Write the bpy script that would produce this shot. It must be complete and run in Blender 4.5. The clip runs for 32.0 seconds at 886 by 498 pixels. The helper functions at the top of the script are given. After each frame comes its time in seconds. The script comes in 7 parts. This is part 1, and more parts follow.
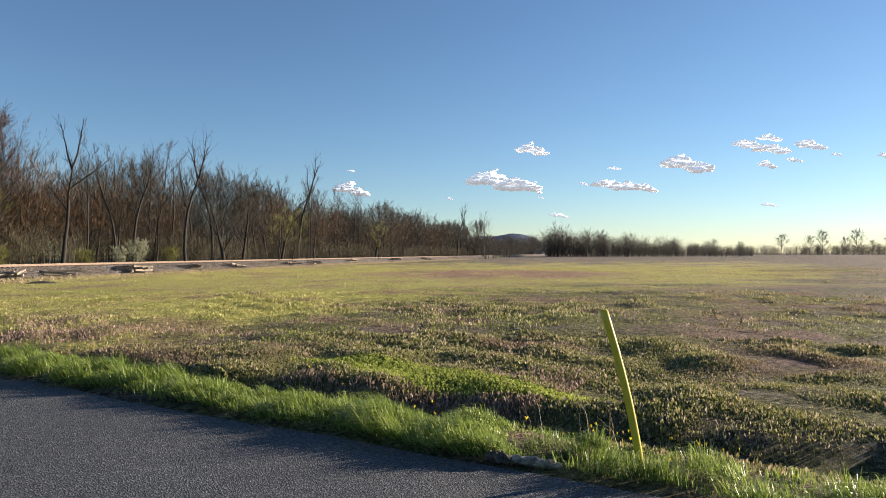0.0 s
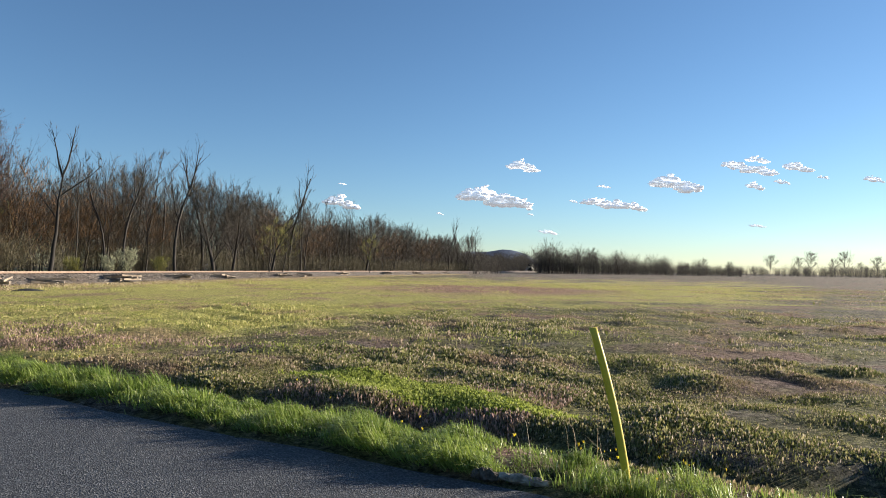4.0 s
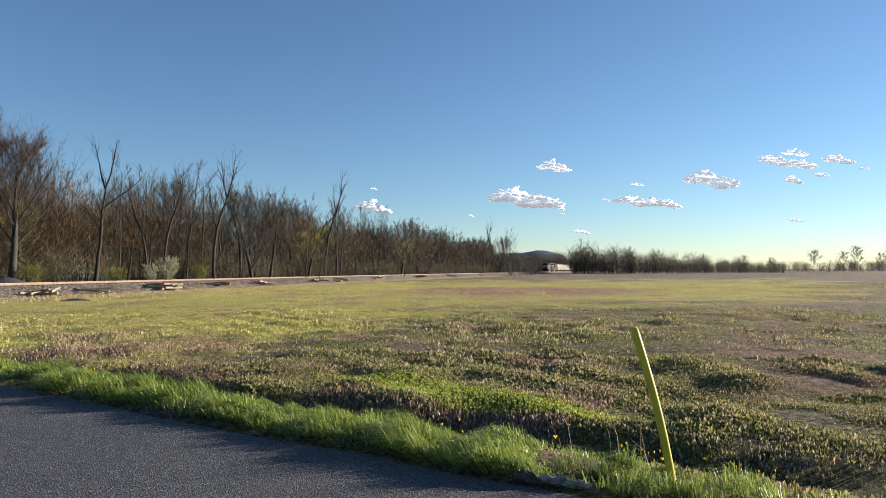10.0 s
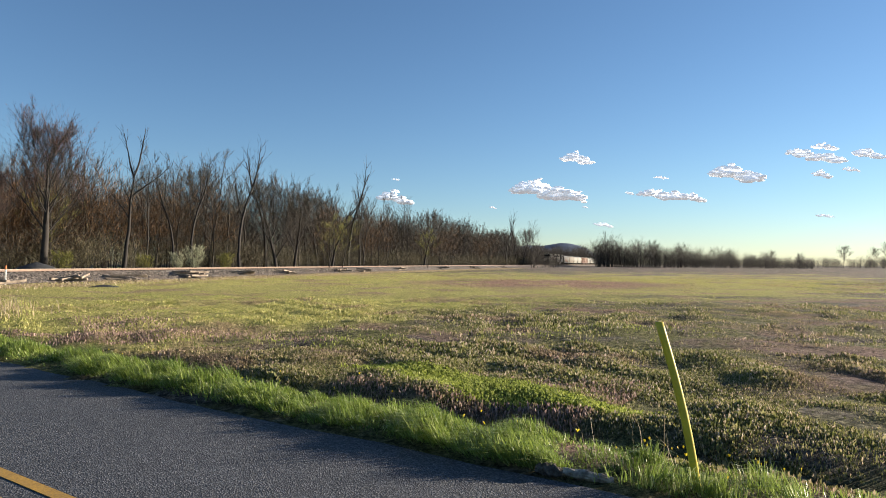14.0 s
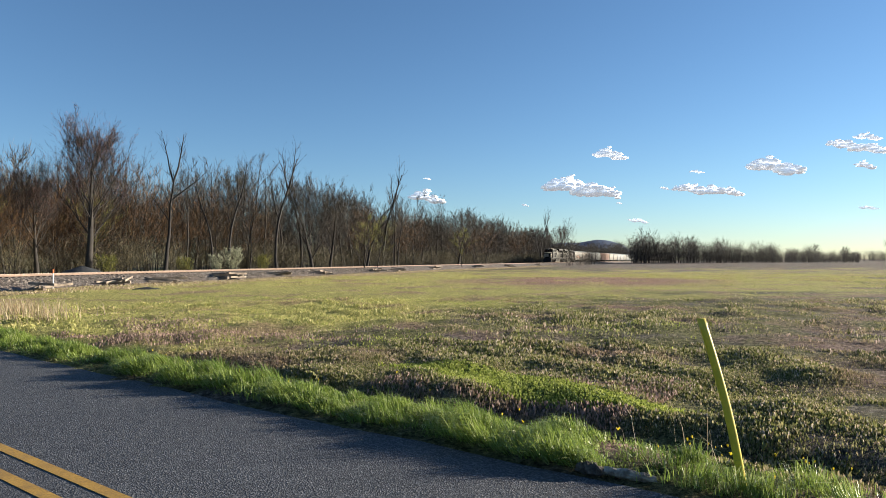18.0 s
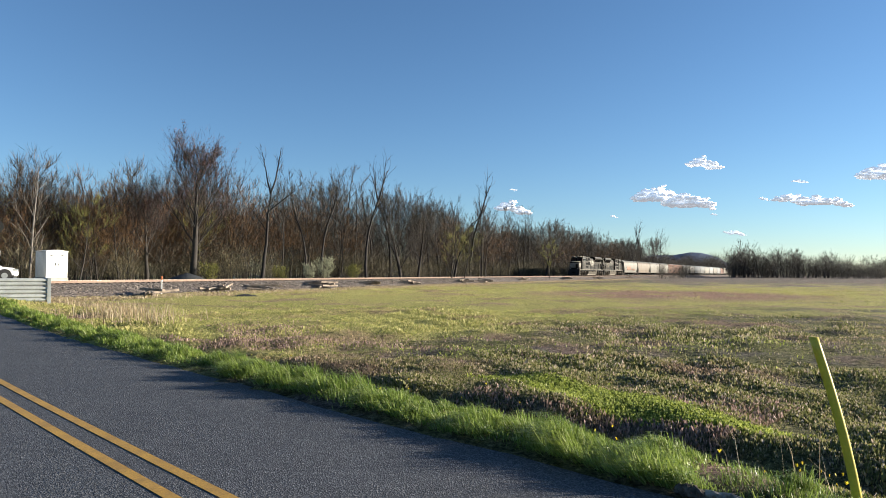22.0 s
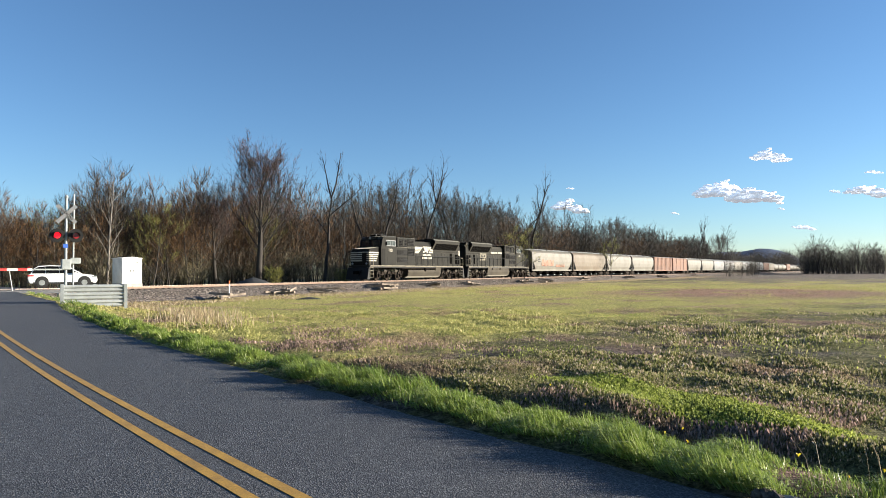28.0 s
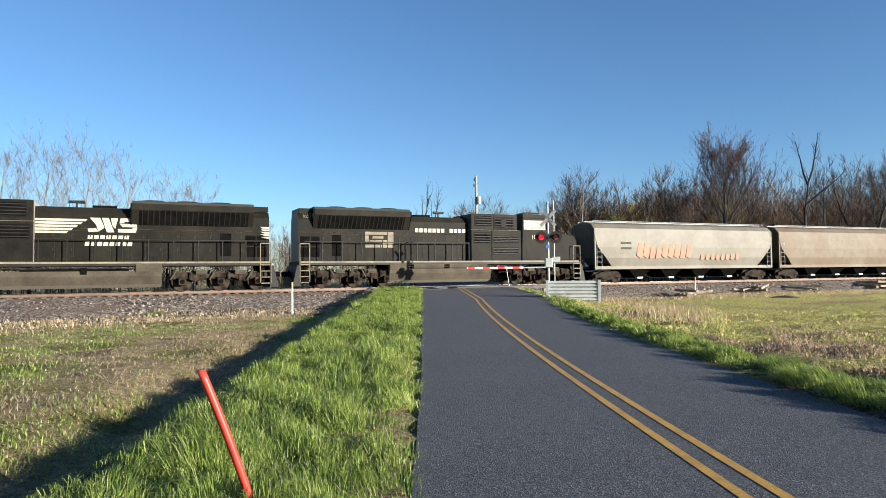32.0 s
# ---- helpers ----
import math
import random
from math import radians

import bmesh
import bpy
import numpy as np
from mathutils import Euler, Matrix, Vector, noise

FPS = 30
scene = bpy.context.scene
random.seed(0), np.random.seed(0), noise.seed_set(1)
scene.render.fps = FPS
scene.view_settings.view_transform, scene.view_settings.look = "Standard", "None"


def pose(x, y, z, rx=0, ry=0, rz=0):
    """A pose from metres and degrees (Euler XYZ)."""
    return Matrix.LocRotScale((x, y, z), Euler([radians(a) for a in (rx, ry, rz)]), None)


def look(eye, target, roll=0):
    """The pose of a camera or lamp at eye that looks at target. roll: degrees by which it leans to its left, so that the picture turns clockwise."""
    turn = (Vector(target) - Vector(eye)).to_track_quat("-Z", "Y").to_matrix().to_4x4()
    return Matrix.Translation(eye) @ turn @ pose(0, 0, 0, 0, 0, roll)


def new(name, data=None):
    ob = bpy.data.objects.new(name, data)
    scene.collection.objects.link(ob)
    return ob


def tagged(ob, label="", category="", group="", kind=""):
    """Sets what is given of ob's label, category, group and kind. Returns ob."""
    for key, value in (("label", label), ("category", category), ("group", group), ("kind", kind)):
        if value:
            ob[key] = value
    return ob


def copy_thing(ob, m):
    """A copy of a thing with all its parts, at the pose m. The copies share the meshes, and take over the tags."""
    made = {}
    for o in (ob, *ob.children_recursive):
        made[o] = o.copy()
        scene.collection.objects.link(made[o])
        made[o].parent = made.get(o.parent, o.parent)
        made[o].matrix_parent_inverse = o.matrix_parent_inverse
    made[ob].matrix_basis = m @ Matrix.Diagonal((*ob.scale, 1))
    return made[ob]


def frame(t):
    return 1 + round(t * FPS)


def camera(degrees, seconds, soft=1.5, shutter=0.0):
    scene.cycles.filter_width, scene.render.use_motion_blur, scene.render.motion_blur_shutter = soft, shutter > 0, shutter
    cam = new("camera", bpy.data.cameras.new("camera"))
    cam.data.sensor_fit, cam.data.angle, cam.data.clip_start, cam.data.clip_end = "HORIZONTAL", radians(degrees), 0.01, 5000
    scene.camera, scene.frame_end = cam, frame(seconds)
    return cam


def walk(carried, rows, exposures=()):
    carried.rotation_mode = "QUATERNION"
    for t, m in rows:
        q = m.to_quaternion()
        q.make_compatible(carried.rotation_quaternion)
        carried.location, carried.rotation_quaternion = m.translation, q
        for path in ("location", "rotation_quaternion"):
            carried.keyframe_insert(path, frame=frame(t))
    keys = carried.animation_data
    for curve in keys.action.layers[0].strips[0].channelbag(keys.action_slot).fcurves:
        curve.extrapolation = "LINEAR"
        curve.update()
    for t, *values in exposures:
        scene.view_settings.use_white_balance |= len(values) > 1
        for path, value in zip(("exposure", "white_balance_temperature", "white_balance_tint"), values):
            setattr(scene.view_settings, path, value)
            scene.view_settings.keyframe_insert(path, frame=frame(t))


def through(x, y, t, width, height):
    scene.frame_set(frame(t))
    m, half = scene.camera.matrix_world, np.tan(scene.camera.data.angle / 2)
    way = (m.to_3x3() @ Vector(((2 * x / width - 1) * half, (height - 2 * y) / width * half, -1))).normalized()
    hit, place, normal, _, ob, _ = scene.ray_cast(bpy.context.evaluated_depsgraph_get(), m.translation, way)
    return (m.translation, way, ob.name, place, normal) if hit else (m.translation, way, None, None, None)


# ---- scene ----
cam = camera(66.5, 32.0, soft=0.95)
PATH = [
    (0, pose(-0.000, -0.000, 1.7, 90.40, 0.18, 0.00)),
    (0.5, pose(-0.001, -0.000, 1.7, 90.51, 0.16, 0.07)),
    (1, pose(-0.001, -0.000, 1.7, 90.52, 0.05, 0.12)),
    (1.5, pose(-0.001, -0.000, 1.7, 90.58, -0.39, 0.17)),
    (2, pose(0.000, -0.000, 1.7, 90.41, -0.98, -0.02)),
    (2.5, pose(0.004, -0.000, 1.7, 90.42, -1.51, -0.58)),
    (4.5, pose(0.004, -0.000, 1.7, 92.25, -0.54, -0.57)),
    (5, pose(-0.002, -0.000, 1.7, 92.59, -0.38, 0.22)),
    (5.5, pose(-0.010, -0.000, 1.7, 92.48, -0.10, 1.44)),
    (6, pose(-0.016, -0.000, 1.7, 92.16, -0.16, 2.35)),
    (6.5, pose(-0.018, -0.000, 1.7, 92.08, -0.33, 2.67)),
    (7, pose(-0.017, -0.000, 1.7, 92.28, -0.19, 2.52)),
    (7.5, pose(-0.015, -0.000, 1.7, 92.37, 0.13, 2.18)),
    (8, pose(-0.013, -0.000, 1.7, 92.11, 0.27, 1.95)),
    (8.5, pose(-0.013, -0.000, 1.7, 91.70, 0.26, 1.91)),
    (9, pose(-0.013, -0.000, 1.7, 91.58, 0.25, 1.93)),
    (9.5, pose(-0.013, -0.000, 1.7, 91.79, 0.23, 1.98)),
    (10, pose(-0.015, -0.000, 1.7, 91.86, 0.31, 2.17)),
    (10.5, pose(-0.018, -0.000, 1.7, 91.56, 0.35, 2.57)),
    (11, pose(-0.020, -0.001, 1.7, 90.91, 0.34, 2.97)),
    (11.5, pose(-0.021, -0.001, 1.7, 90.44, 0.19, 3.13)),
    (12, pose(-0.021, -0.001, 1.7, 90.36, -0.17, 3.07)),
    (12.5, pose(-0.021, -0.001, 1.7, 90.52, -0.59, 3.07)),
    (13, pose(-0.023, -0.001, 1.7, 90.67, -0.61, 3.34)),
    (13.5, pose(-0.025, -0.001, 1.7, 90.86, -0.34, 3.72)),
    (14, pose(-0.028, -0.001, 1.7, 91.13, -0.44, 4.08)),
    (14.5, pose(-0.031, -0.001, 1.7, 91.20, -0.58, 4.50)),
    (16.5, pose(-0.030, -0.001, 1.7, 91.12, -0.50, 4.34)),
    (17, pose(-0.033, -0.001, 1.7, 91.11, -0.14, 4.87)),
    (17.5, pose(-0.040, -0.002, 1.7, 90.98, 0.11, 5.86)),
    (18, pose(-0.047, -0.003, 1.7, 91.02, 0.32, 6.99)),
    (18.5, pose(-0.054, -0.004, 1.7, 91.43, 0.53, 7.98)),
    (19, pose(-0.060, -0.005, 1.7, 91.88, 0.72, 8.85)),
    (19.5, pose(-0.067, -0.006, 1.7, 91.91, 0.86, 9.89)),
    (20, pose(-0.076, -0.007, 1.7, 91.51, 0.76, 11.23)),
    (20.5, pose(-0.084, -0.009, 1.7, 91.32, 0.32, 12.44)),
    (21, pose(-0.089, -0.010, 1.7, 91.59, -0.14, 13.25)),
    (21.5, pose(-0.093, -0.011, 1.7, 91.92, -0.42, 13.79)),
    (22, pose(-0.097, -0.012, 1.7, 91.95, -0.37, 14.33)),
    (22.5, pose(-0.100, -0.013, 1.7, 91.58, -0.19, 14.91)),
    (23, pose(-0.102, -0.014, 1.7, 91.30, -0.13, 15.16)),
    (23.5, pose(-0.101, -0.013, 1.7, 91.36, -0.01, 14.99)),
    (24, pose(-0.097, -0.012, 1.7, 91.86, 0.12, 14.45)),
    (24.5, pose(-0.092, -0.011, 1.7, 92.60, 0.30, 13.71)),
    (26.5, pose(-0.102, -0.014, 1.7, 92.28, 0.66, 15.22)),
    (27, pose(-0.112, -0.016, 1.7, 92.03, 0.44, 16.63)),
    (27.5, pose(-0.121, -0.019, 1.7, 91.96, 0.52, 18.01)),
    (28, pose(-0.129, -0.022, 1.7, 92.05, 0.47, 19.34)),
    (28.5, pose(-0.137, -0.025, 1.7, 92.20, 0.31, 20.57)),
    (29, pose(-0.146, -0.029, 1.7, 92.15, 0.25, 22.05)),
    (29.5, pose(-0.158, -0.034, 1.7, 92.08, 0.18, 23.92)),
    (30, pose(-0.174, -0.041, 1.7, 92.11, 0.29, 26.52)),
    (30.5, pose(-0.199, -0.055, 1.7, 92.04, 0.55, 30.65)),
    (31, pose(-0.236, -0.080, 1.7, 92.08, 0.51, 37.25)),
    (31.5, pose(-0.282, -0.121, 1.7, 92.13, 0.72, 46.28)),
    (32, pose(-0.327, -0.178, 1.7, 92.17, 0.71, 57.03)),
]
walk(cam, PATH, exposures=((0, 1.5, 6700, 13), (5, 1.5, 6350, 10), (12, 1.5, 6600, 12), (18, 1.52, 6300, 10), (24, 1.58, 6200, 10), (28, 1.65, 6150, 10), (32, 1.58, 6000, 10)))

# ---- light ----
SUN_AZ, SUN_EL = 66.0, 11.0      # degrees to the right of +y, above the horizon
world = bpy.data.worlds.new("sky")
scene.world = world
world.use_nodes = True
_nt = world.node_tree
_sky = _nt.nodes.new("ShaderNodeTexSky")
_sky.sky_type, _sky.sun_disc = "NISHITA", False
_sky.sun_elevation, _sky.sun_rotation = radians(SUN_EL), radians(SUN_AZ)
_sky.air_density, _sky.dust_density, _sky.ozone_density = 0.9, 0.08, 3.5
_nt.links.new(_sky.outputs[0], _nt.nodes["Background"].inputs[0])
_nt.nodes["Background"].inputs[1].default_value = 0.060
sun_dir = Vector((math.sin(radians(SUN_AZ)) * math.cos(radians(SUN_EL)), math.cos(radians(SUN_AZ)) * math.cos(radians(SUN_EL)), math.sin(radians(SUN_EL))))
sun = new("sun", bpy.data.lights.new("sun", "SUN"))
sun.data.energy, sun.data.angle, sun.data.color = 5.0, radians(0.5), (1.0, 0.88, 0.70)
sun.matrix_world = look(sun_dir * 50, (0, 0, 0))


# ---- materials ----
def nodes_of(name):
    m = bpy.data.materials.new(name)
    m.use_nodes = True
    nt = m.node_tree
    return m, nt, nt.nodes["Principled BSDF"]


def noise_node(nt, vec, scale, detail=4.0, rough=0.55):
    n = nt.nodes.new("ShaderNodeTexNoise")
    n.inputs["Scale"].default_value, n.inputs["Detail"].default_value, n.inputs["Roughness"].default_value = scale, detail, rough
    nt.links.new(vec, n.inputs["Vector"])
    return n.outputs["Fac"]


def ramp_node(nt, fac, stops):
    r = nt.nodes.new("ShaderNodeValToRGB")
    r.color_ramp.elements[0].position, r.color_ramp.elements[1].position = stops[0][0], stops[-1][0]
    for p, _ in stops[1:-1]:
        r.color_ramp.elements.new(p)
    for e, (_, c) in zip(r.color_ramp.elements, stops):
        e.color = (*c, 1)
    nt.links.new(fac, r.inputs[0])
    return r.outputs[0]


def mix_node(nt, fac, a, b, mode="MIX"):
    m = nt.nodes.new("ShaderNodeMix")
    m.data_type, m.blend_type = "RGBA", mode
    for i, v in ((0, fac), (6, a), (7, b)):
        if hasattr(v, "is_output"):
            nt.links.new(v, m.inputs[i])
        else:
            m.inputs[i].default_value = v if i == 0 else (*v, 1)
    return m.outputs[2]


def math_node(nt, op, a, b=0.0, clamp=False):
    m = nt.nodes.new("ShaderNodeMath")
    m.operation, m.use_clamp = op, clamp
    for i, v in ((0, a), (1, b)):
        if hasattr(v, "is_output"):
            nt.links.new(v, m.inputs[i])
        else:
            m.inputs[i].default_value = v
    return m.outputs[0]


def bump_node(nt, fac, strength, distance, target):
    b = nt.nodes.new("ShaderNodeBump")
    b.inputs["Strength"].default_value, b.inputs["Distance"].default_value = strength, distance
    nt.links.new(fac, b.inputs["Height"])
    nt.links.new(b.outputs[0], target)


def plain(name, c1, c2=None, scale=3.0, rough=0.7, metal=0.0, bump=0.0, bscale=40.0, space="Object", fine=0.35, spec=0.5, dust=0.0):
    """A surface with stains at one scale and grain at a finer one."""
    m, nt, b = nodes_of(name)
    c2 = c2 or tuple(v * 0.7 for v in c1)
    if space == "Position":
        vec = nt.nodes.new("ShaderNodeNewGeometry").outputs["Position"]
    else:
        vec = nt.nodes.new("ShaderNodeTexCoord").outputs["Object"]
    col = mix_node(nt, ramp_fac(nt, noise_node(nt, vec, scale, 5, 0.6), 0.35, 0.65), c1, c2)
    grain = noise_node(nt, vec, bscale, 3, 0.6)
    col = mix_node(nt, fine, col, ramp_node(nt, grain, [(0.3, (0.25, 0.25, 0.25)), (0.7, (1, 1, 1))]), "MULTIPLY")
    nt.links.new(col, b.inputs["Base Color"])
    b.inputs["Roughness"].default_value, b.inputs["Metallic"].default_value = rough, metal
    b.inputs["Specular IOR Level"].default_value = spec
    if dust:
        b.inputs["Sheen Weight"].default_value, b.inputs["Sheen Roughness"].default_value = dust, 0.38
        b.inputs["Sheen Tint"].default_value = (0.92, 0.86, 0.72, 1)
    if bump:
        bump_node(nt, grain, bump, 0.02, b.inputs["Normal"])
    return m


def ramp_fac(nt, fac, lo, hi):
    r = nt.nodes.new("ShaderNodeMapRange")
    r.inputs[1].default_value, r.inputs[2].default_value = lo, hi
    nt.links.new(fac, r.inputs[0])
    return r.outputs[0]


def leafy(name, stops, pscale=0.0, pstops=None, through=0.45, rough=0.6, pmix=0.6):
    """Thin plant matter: colour by piece, and by patches of the place where pscale is given; light passes through it."""
    m, nt, b = nodes_of(name)
    geo = nt.nodes.new("ShaderNodeNewGeometry")
    col = ramp_node(nt, geo.outputs["Random Per Island"], stops)
    if pscale:
        col = mix_node(nt, pmix, col, ramp_node(nt, noise_node(nt, geo.outputs["Position"], pscale, 4, 0.6), pstops))
    nt.links.new(col, b.inputs["Base Color"])
    b.inputs["Roughness"].default_value = rough
    b.inputs["Specular IOR Level"].default_value = 0.25
    t = nt.nodes.new("ShaderNodeBsdfTranslucent")
    nt.links.new(col, t.inputs[0])
    mx = nt.nodes.new("ShaderNodeMixShader")
    mx.inputs[0].default_value = through
    nt.links.new(b.outputs[0], mx.inputs[1])
    nt.links.new(t.outputs[0], mx.inputs[2])
    nt.links.new(mx.outputs[0], nt.nodes["Material Output"].inputs[0])
    return m


def glow(name, colour, strength, base=(0.02, 0.0, 0.0)):
    m, nt, b = nodes_of(name)
    b.inputs["Base Color"].default_value = (*base, 1)
    b.inputs["Emission Color"].default_value, b.inputs["Emission Strength"].default_value = (*colour, 1), strength
    return m


def cloud_stuff(name):
    """Sunlit vapour far off; a faint glow stands in for light scattered inside it."""
    m, nt, b = nodes_of(name)
    b.inputs["Base Color"].default_value = (0.95, 0.95, 0.95, 1)
    b.inputs["Roughness"].default_value, b.inputs["Specular IOR Level"].default_value = 1.0, 0.0
    b.inputs["Emission Color"].default_value, b.inputs["Emission Strength"].default_value = (0.85, 0.9, 1.0, 1), 0.11
    return m


def glass(name, tint=(0.008, 0.01, 0.012)):
    m, nt, b = nodes_of(name)
    b.inputs["Base Color"].default_value = (*tint, 1)
    b.inputs["Roughness"].default_value = 0.05
    b.inputs["Specular IOR Level"].default_value = 0.4
    return m


# road frame: U runs along the road to the crossing, N to its far side
U, N = (-0.867, 0.499), (0.499, 0.867)
RAIL_Z = 0.92


def asphalt_material():
    m, nt, b = nodes_of("asphalt")
    pos = nt.nodes.new("ShaderNodeNewGeometry").outputs["Position"]
    fine = noise_node(nt, pos, 48, 4, 0.8)
    vor = nt.nodes.new("ShaderNodeTexVoronoi")
    vor.inputs["Scale"].default_value = 72
    nt.links.new(pos, vor.inputs["Vector"])
    col = ramp_node(nt, noise_node(nt, pos, 0.7, 5, 0.6), [(0.3, (0.016, 0.018, 0.022)), (0.7, (0.031, 0.034, 0.040))])
    col = mix_node(nt, ramp_fac(nt, vor.outputs["Color"], 0.45, 1.0), col, (0.135, 0.14, 0.15))
    col = mix_node(nt, ramp_fac(nt, fine, 0.57, 0.71), col, (0.30, 0.305, 0.32))
    nt.links.new(col, b.inputs["Base Color"])
    b.inputs["Roughness"].default_value = 0.75
    bump_node(nt, math_node(nt, "ADD", vor.outputs["Distance"], fine), 1.0, 0.009, b.inputs["Normal"])
    return m


def dots(nt, pos, axis):
    d = nt.nodes.new("ShaderNodeVectorMath")
    d.operation = "DOT_PRODUCT"
    d.inputs[1].default_value = (*axis, 0)
    nt.links.new(pos, d.inputs[0])
    return d.outputs["Value"]


def field_parts(nt, pos):
    """How lush (0 to 1) the field is at a place, how far it lies in a pink-flowering patch, and how bare it is."""
    n1 = math_node(nt, "SUBTRACT", noise_node(nt, pos, 0.13, 5, 0.65), 0.5)
    sep = nt.nodes.new("ShaderNodeSeparateXYZ")
    nt.links.new(pos, sep.inputs[0])
    bend = math_node(nt, "MULTIPLY", math_node(nt, "ABSOLUTE", sep.outputs[0]), 0.125)
    lush = math_node(nt, "ADD", math_node(nt, "SUBTRACT", dots(nt, pos, (-0.175, 0.10)), 2.5), bend)
    lush = math_node(nt, "ADD", lush, math_node(nt, "MULTIPLY", n1, 5.5), True)
    edge = math_node(nt, "ADD", math_node(nt, "ADD", dots(nt, pos, (-0.11, 0.05)), 0.9), math_node(nt, "MULTIPLY", n1, 7.0), True)
    ends = math_node(nt, "ADD", math_node(nt, "SUBTRACT", 2.6, math_node(nt, "MULTIPLY", sep.outputs[1], 0.018)), math_node(nt, "MULTIPLY", n1, 6.0), True)
    lush = math_node(nt, "MULTIPLY", math_node(nt, "MULTIPLY", lush, edge), ends)
    ex = math_node(nt, "POWER", math_node(nt, "ABSOLUTE", math_node(nt, "MULTIPLY", math_node(nt, "SUBTRACT", sep.outputs[0], 4.5), 1 / 12.0)), 2.0)
    ey = math_node(nt, "POWER", math_node(nt, "ABSOLUTE", math_node(nt, "MULTIPLY", math_node(nt, "SUBTRACT", sep.outputs[1], 59.0), 1 / 14.0)), 2.0)
    pink = math_node(nt, "SUBTRACT", 1.3, math_node(nt, "ADD", ex, ey), True)
    pink = math_node(nt, "MULTIPLY", pink, ramp_fac(nt, noise_node(nt, pos, 0.3, 4, 0.6), 0.34, 0.46))
    near = ramp_fac(nt, noise_node(nt, pos, 0.22, 4, 0.6), 0.50, 0.61)
    bare = math_node(nt, "ADD", math_node(nt, "SUBTRACT", dots(nt, pos, (0.055, 0.004)), 0.35), math_node(nt, "MULTIPLY", math_node(nt, "SUBTRACT", noise_node(nt, pos, 0.35, 5, 0.65), 0.5), 5.0), True)
    return lush, math_node(nt, "MAXIMUM", pink, math_node(nt, "MULTIPLY", near, 0.65)), bare


def field_material():
    """Spring field: soil, low green growth, purple flowering weed and bare patches, in drifts."""
    m, nt, b = nodes_of("field_soil")
    pos = nt.nodes.new("ShaderNodeNewGeometry").outputs["Position"]
    mid = noise_node(nt, pos, 0.45, 5, 0.65)
    fine = noise_node(nt, pos, 9.0, 7, 0.8)
    green = ramp_node(nt, fine, [(0.40, (0.15, 0.155, 0.044)), (0.50, (0.38, 0.36, 0.11)), (0.61, (0.57, 0.51, 0.21))])
    brown = ramp_node(nt, fine, [(0.40, (0.035, 0.03, 0.025)), (0.5, (0.12, 0.102, 0.085)), (0.62, (0.27, 0.235, 0.20))])
    olive = ramp_node(nt, fine, [(0.40, (0.04, 0.044, 0.016)), (0.5, (0.145, 0.145, 0.055)), (0.62, (0.31, 0.285, 0.135))])
    pinkc = ramp_node(nt, fine, [(0.40, (0.13, 0.08, 0.065)), (0.60, (0.44, 0.27, 0.23))])
    soil = ramp_node(nt, fine, [(0.40, (0.05, 0.042, 0.035)), (0.50, (0.15, 0.13, 0.112)), (0.61, (0.34, 0.30, 0.265))])
    lush, pink, bare = field_parts(nt, pos)
    col = mix_node(nt, ramp_fac(nt, mid, 0.46, 0.60), olive, brown)
    col = mix_node(nt, math_node(nt, "MULTIPLY", bare, 0.8), col, soil)
    col = mix_node(nt, lush, col, green)
    col = mix_node(nt, math_node(nt, "MULTIPLY", pink, 0.9), col, pinkc)
    # straw and bare soil on the near side of the ditch across the road
    west = ramp_fac(nt, dots(nt, pos, (-N[0], -N[1])), 3.2, 4.2)
    patch = noise_node(nt, pos, 0.33, 5, 0.65)
    straw = ramp_node(nt, patch, [(0.40, (0.19, 0.21, 0.06)), (0.47, (0.36, 0.31, 0.14)), (0.56, (0.48, 0.38, 0.23)), (0.64, (0.26, 0.19, 0.125))])
    straw = mix_node(nt, 0.7, straw, ramp_node(nt, fine, [(0.40, (0.25, 0.25, 0.25)), (0.60, (1, 1, 1))]), "MULTIPLY")
    col = mix_node(nt, west, col, straw)
    crumb = noise_node(nt, pos, 55.0, 4, 0.75)
    col = mix_node(nt, 0.75, col, ramp_node(nt, crumb, [(0.40, (0.35, 0.35, 0.35)), (0.52, (1, 1, 1)), (0.62, (1.6, 1.58, 1.52))]), "MULTIPLY")
    nt.links.new(col, b.inputs["Base Color"])
    b.inputs["Roughness"].default_value = 0.95
    b.inputs["Specular IOR Level"].default_value = 0.1
    bump_node(nt, math_node(nt, "ADD", fine, math_node(nt, "MULTIPLY", mid, 2.0)), 1.0, 0.16, b.inputs["Normal"])
    return m


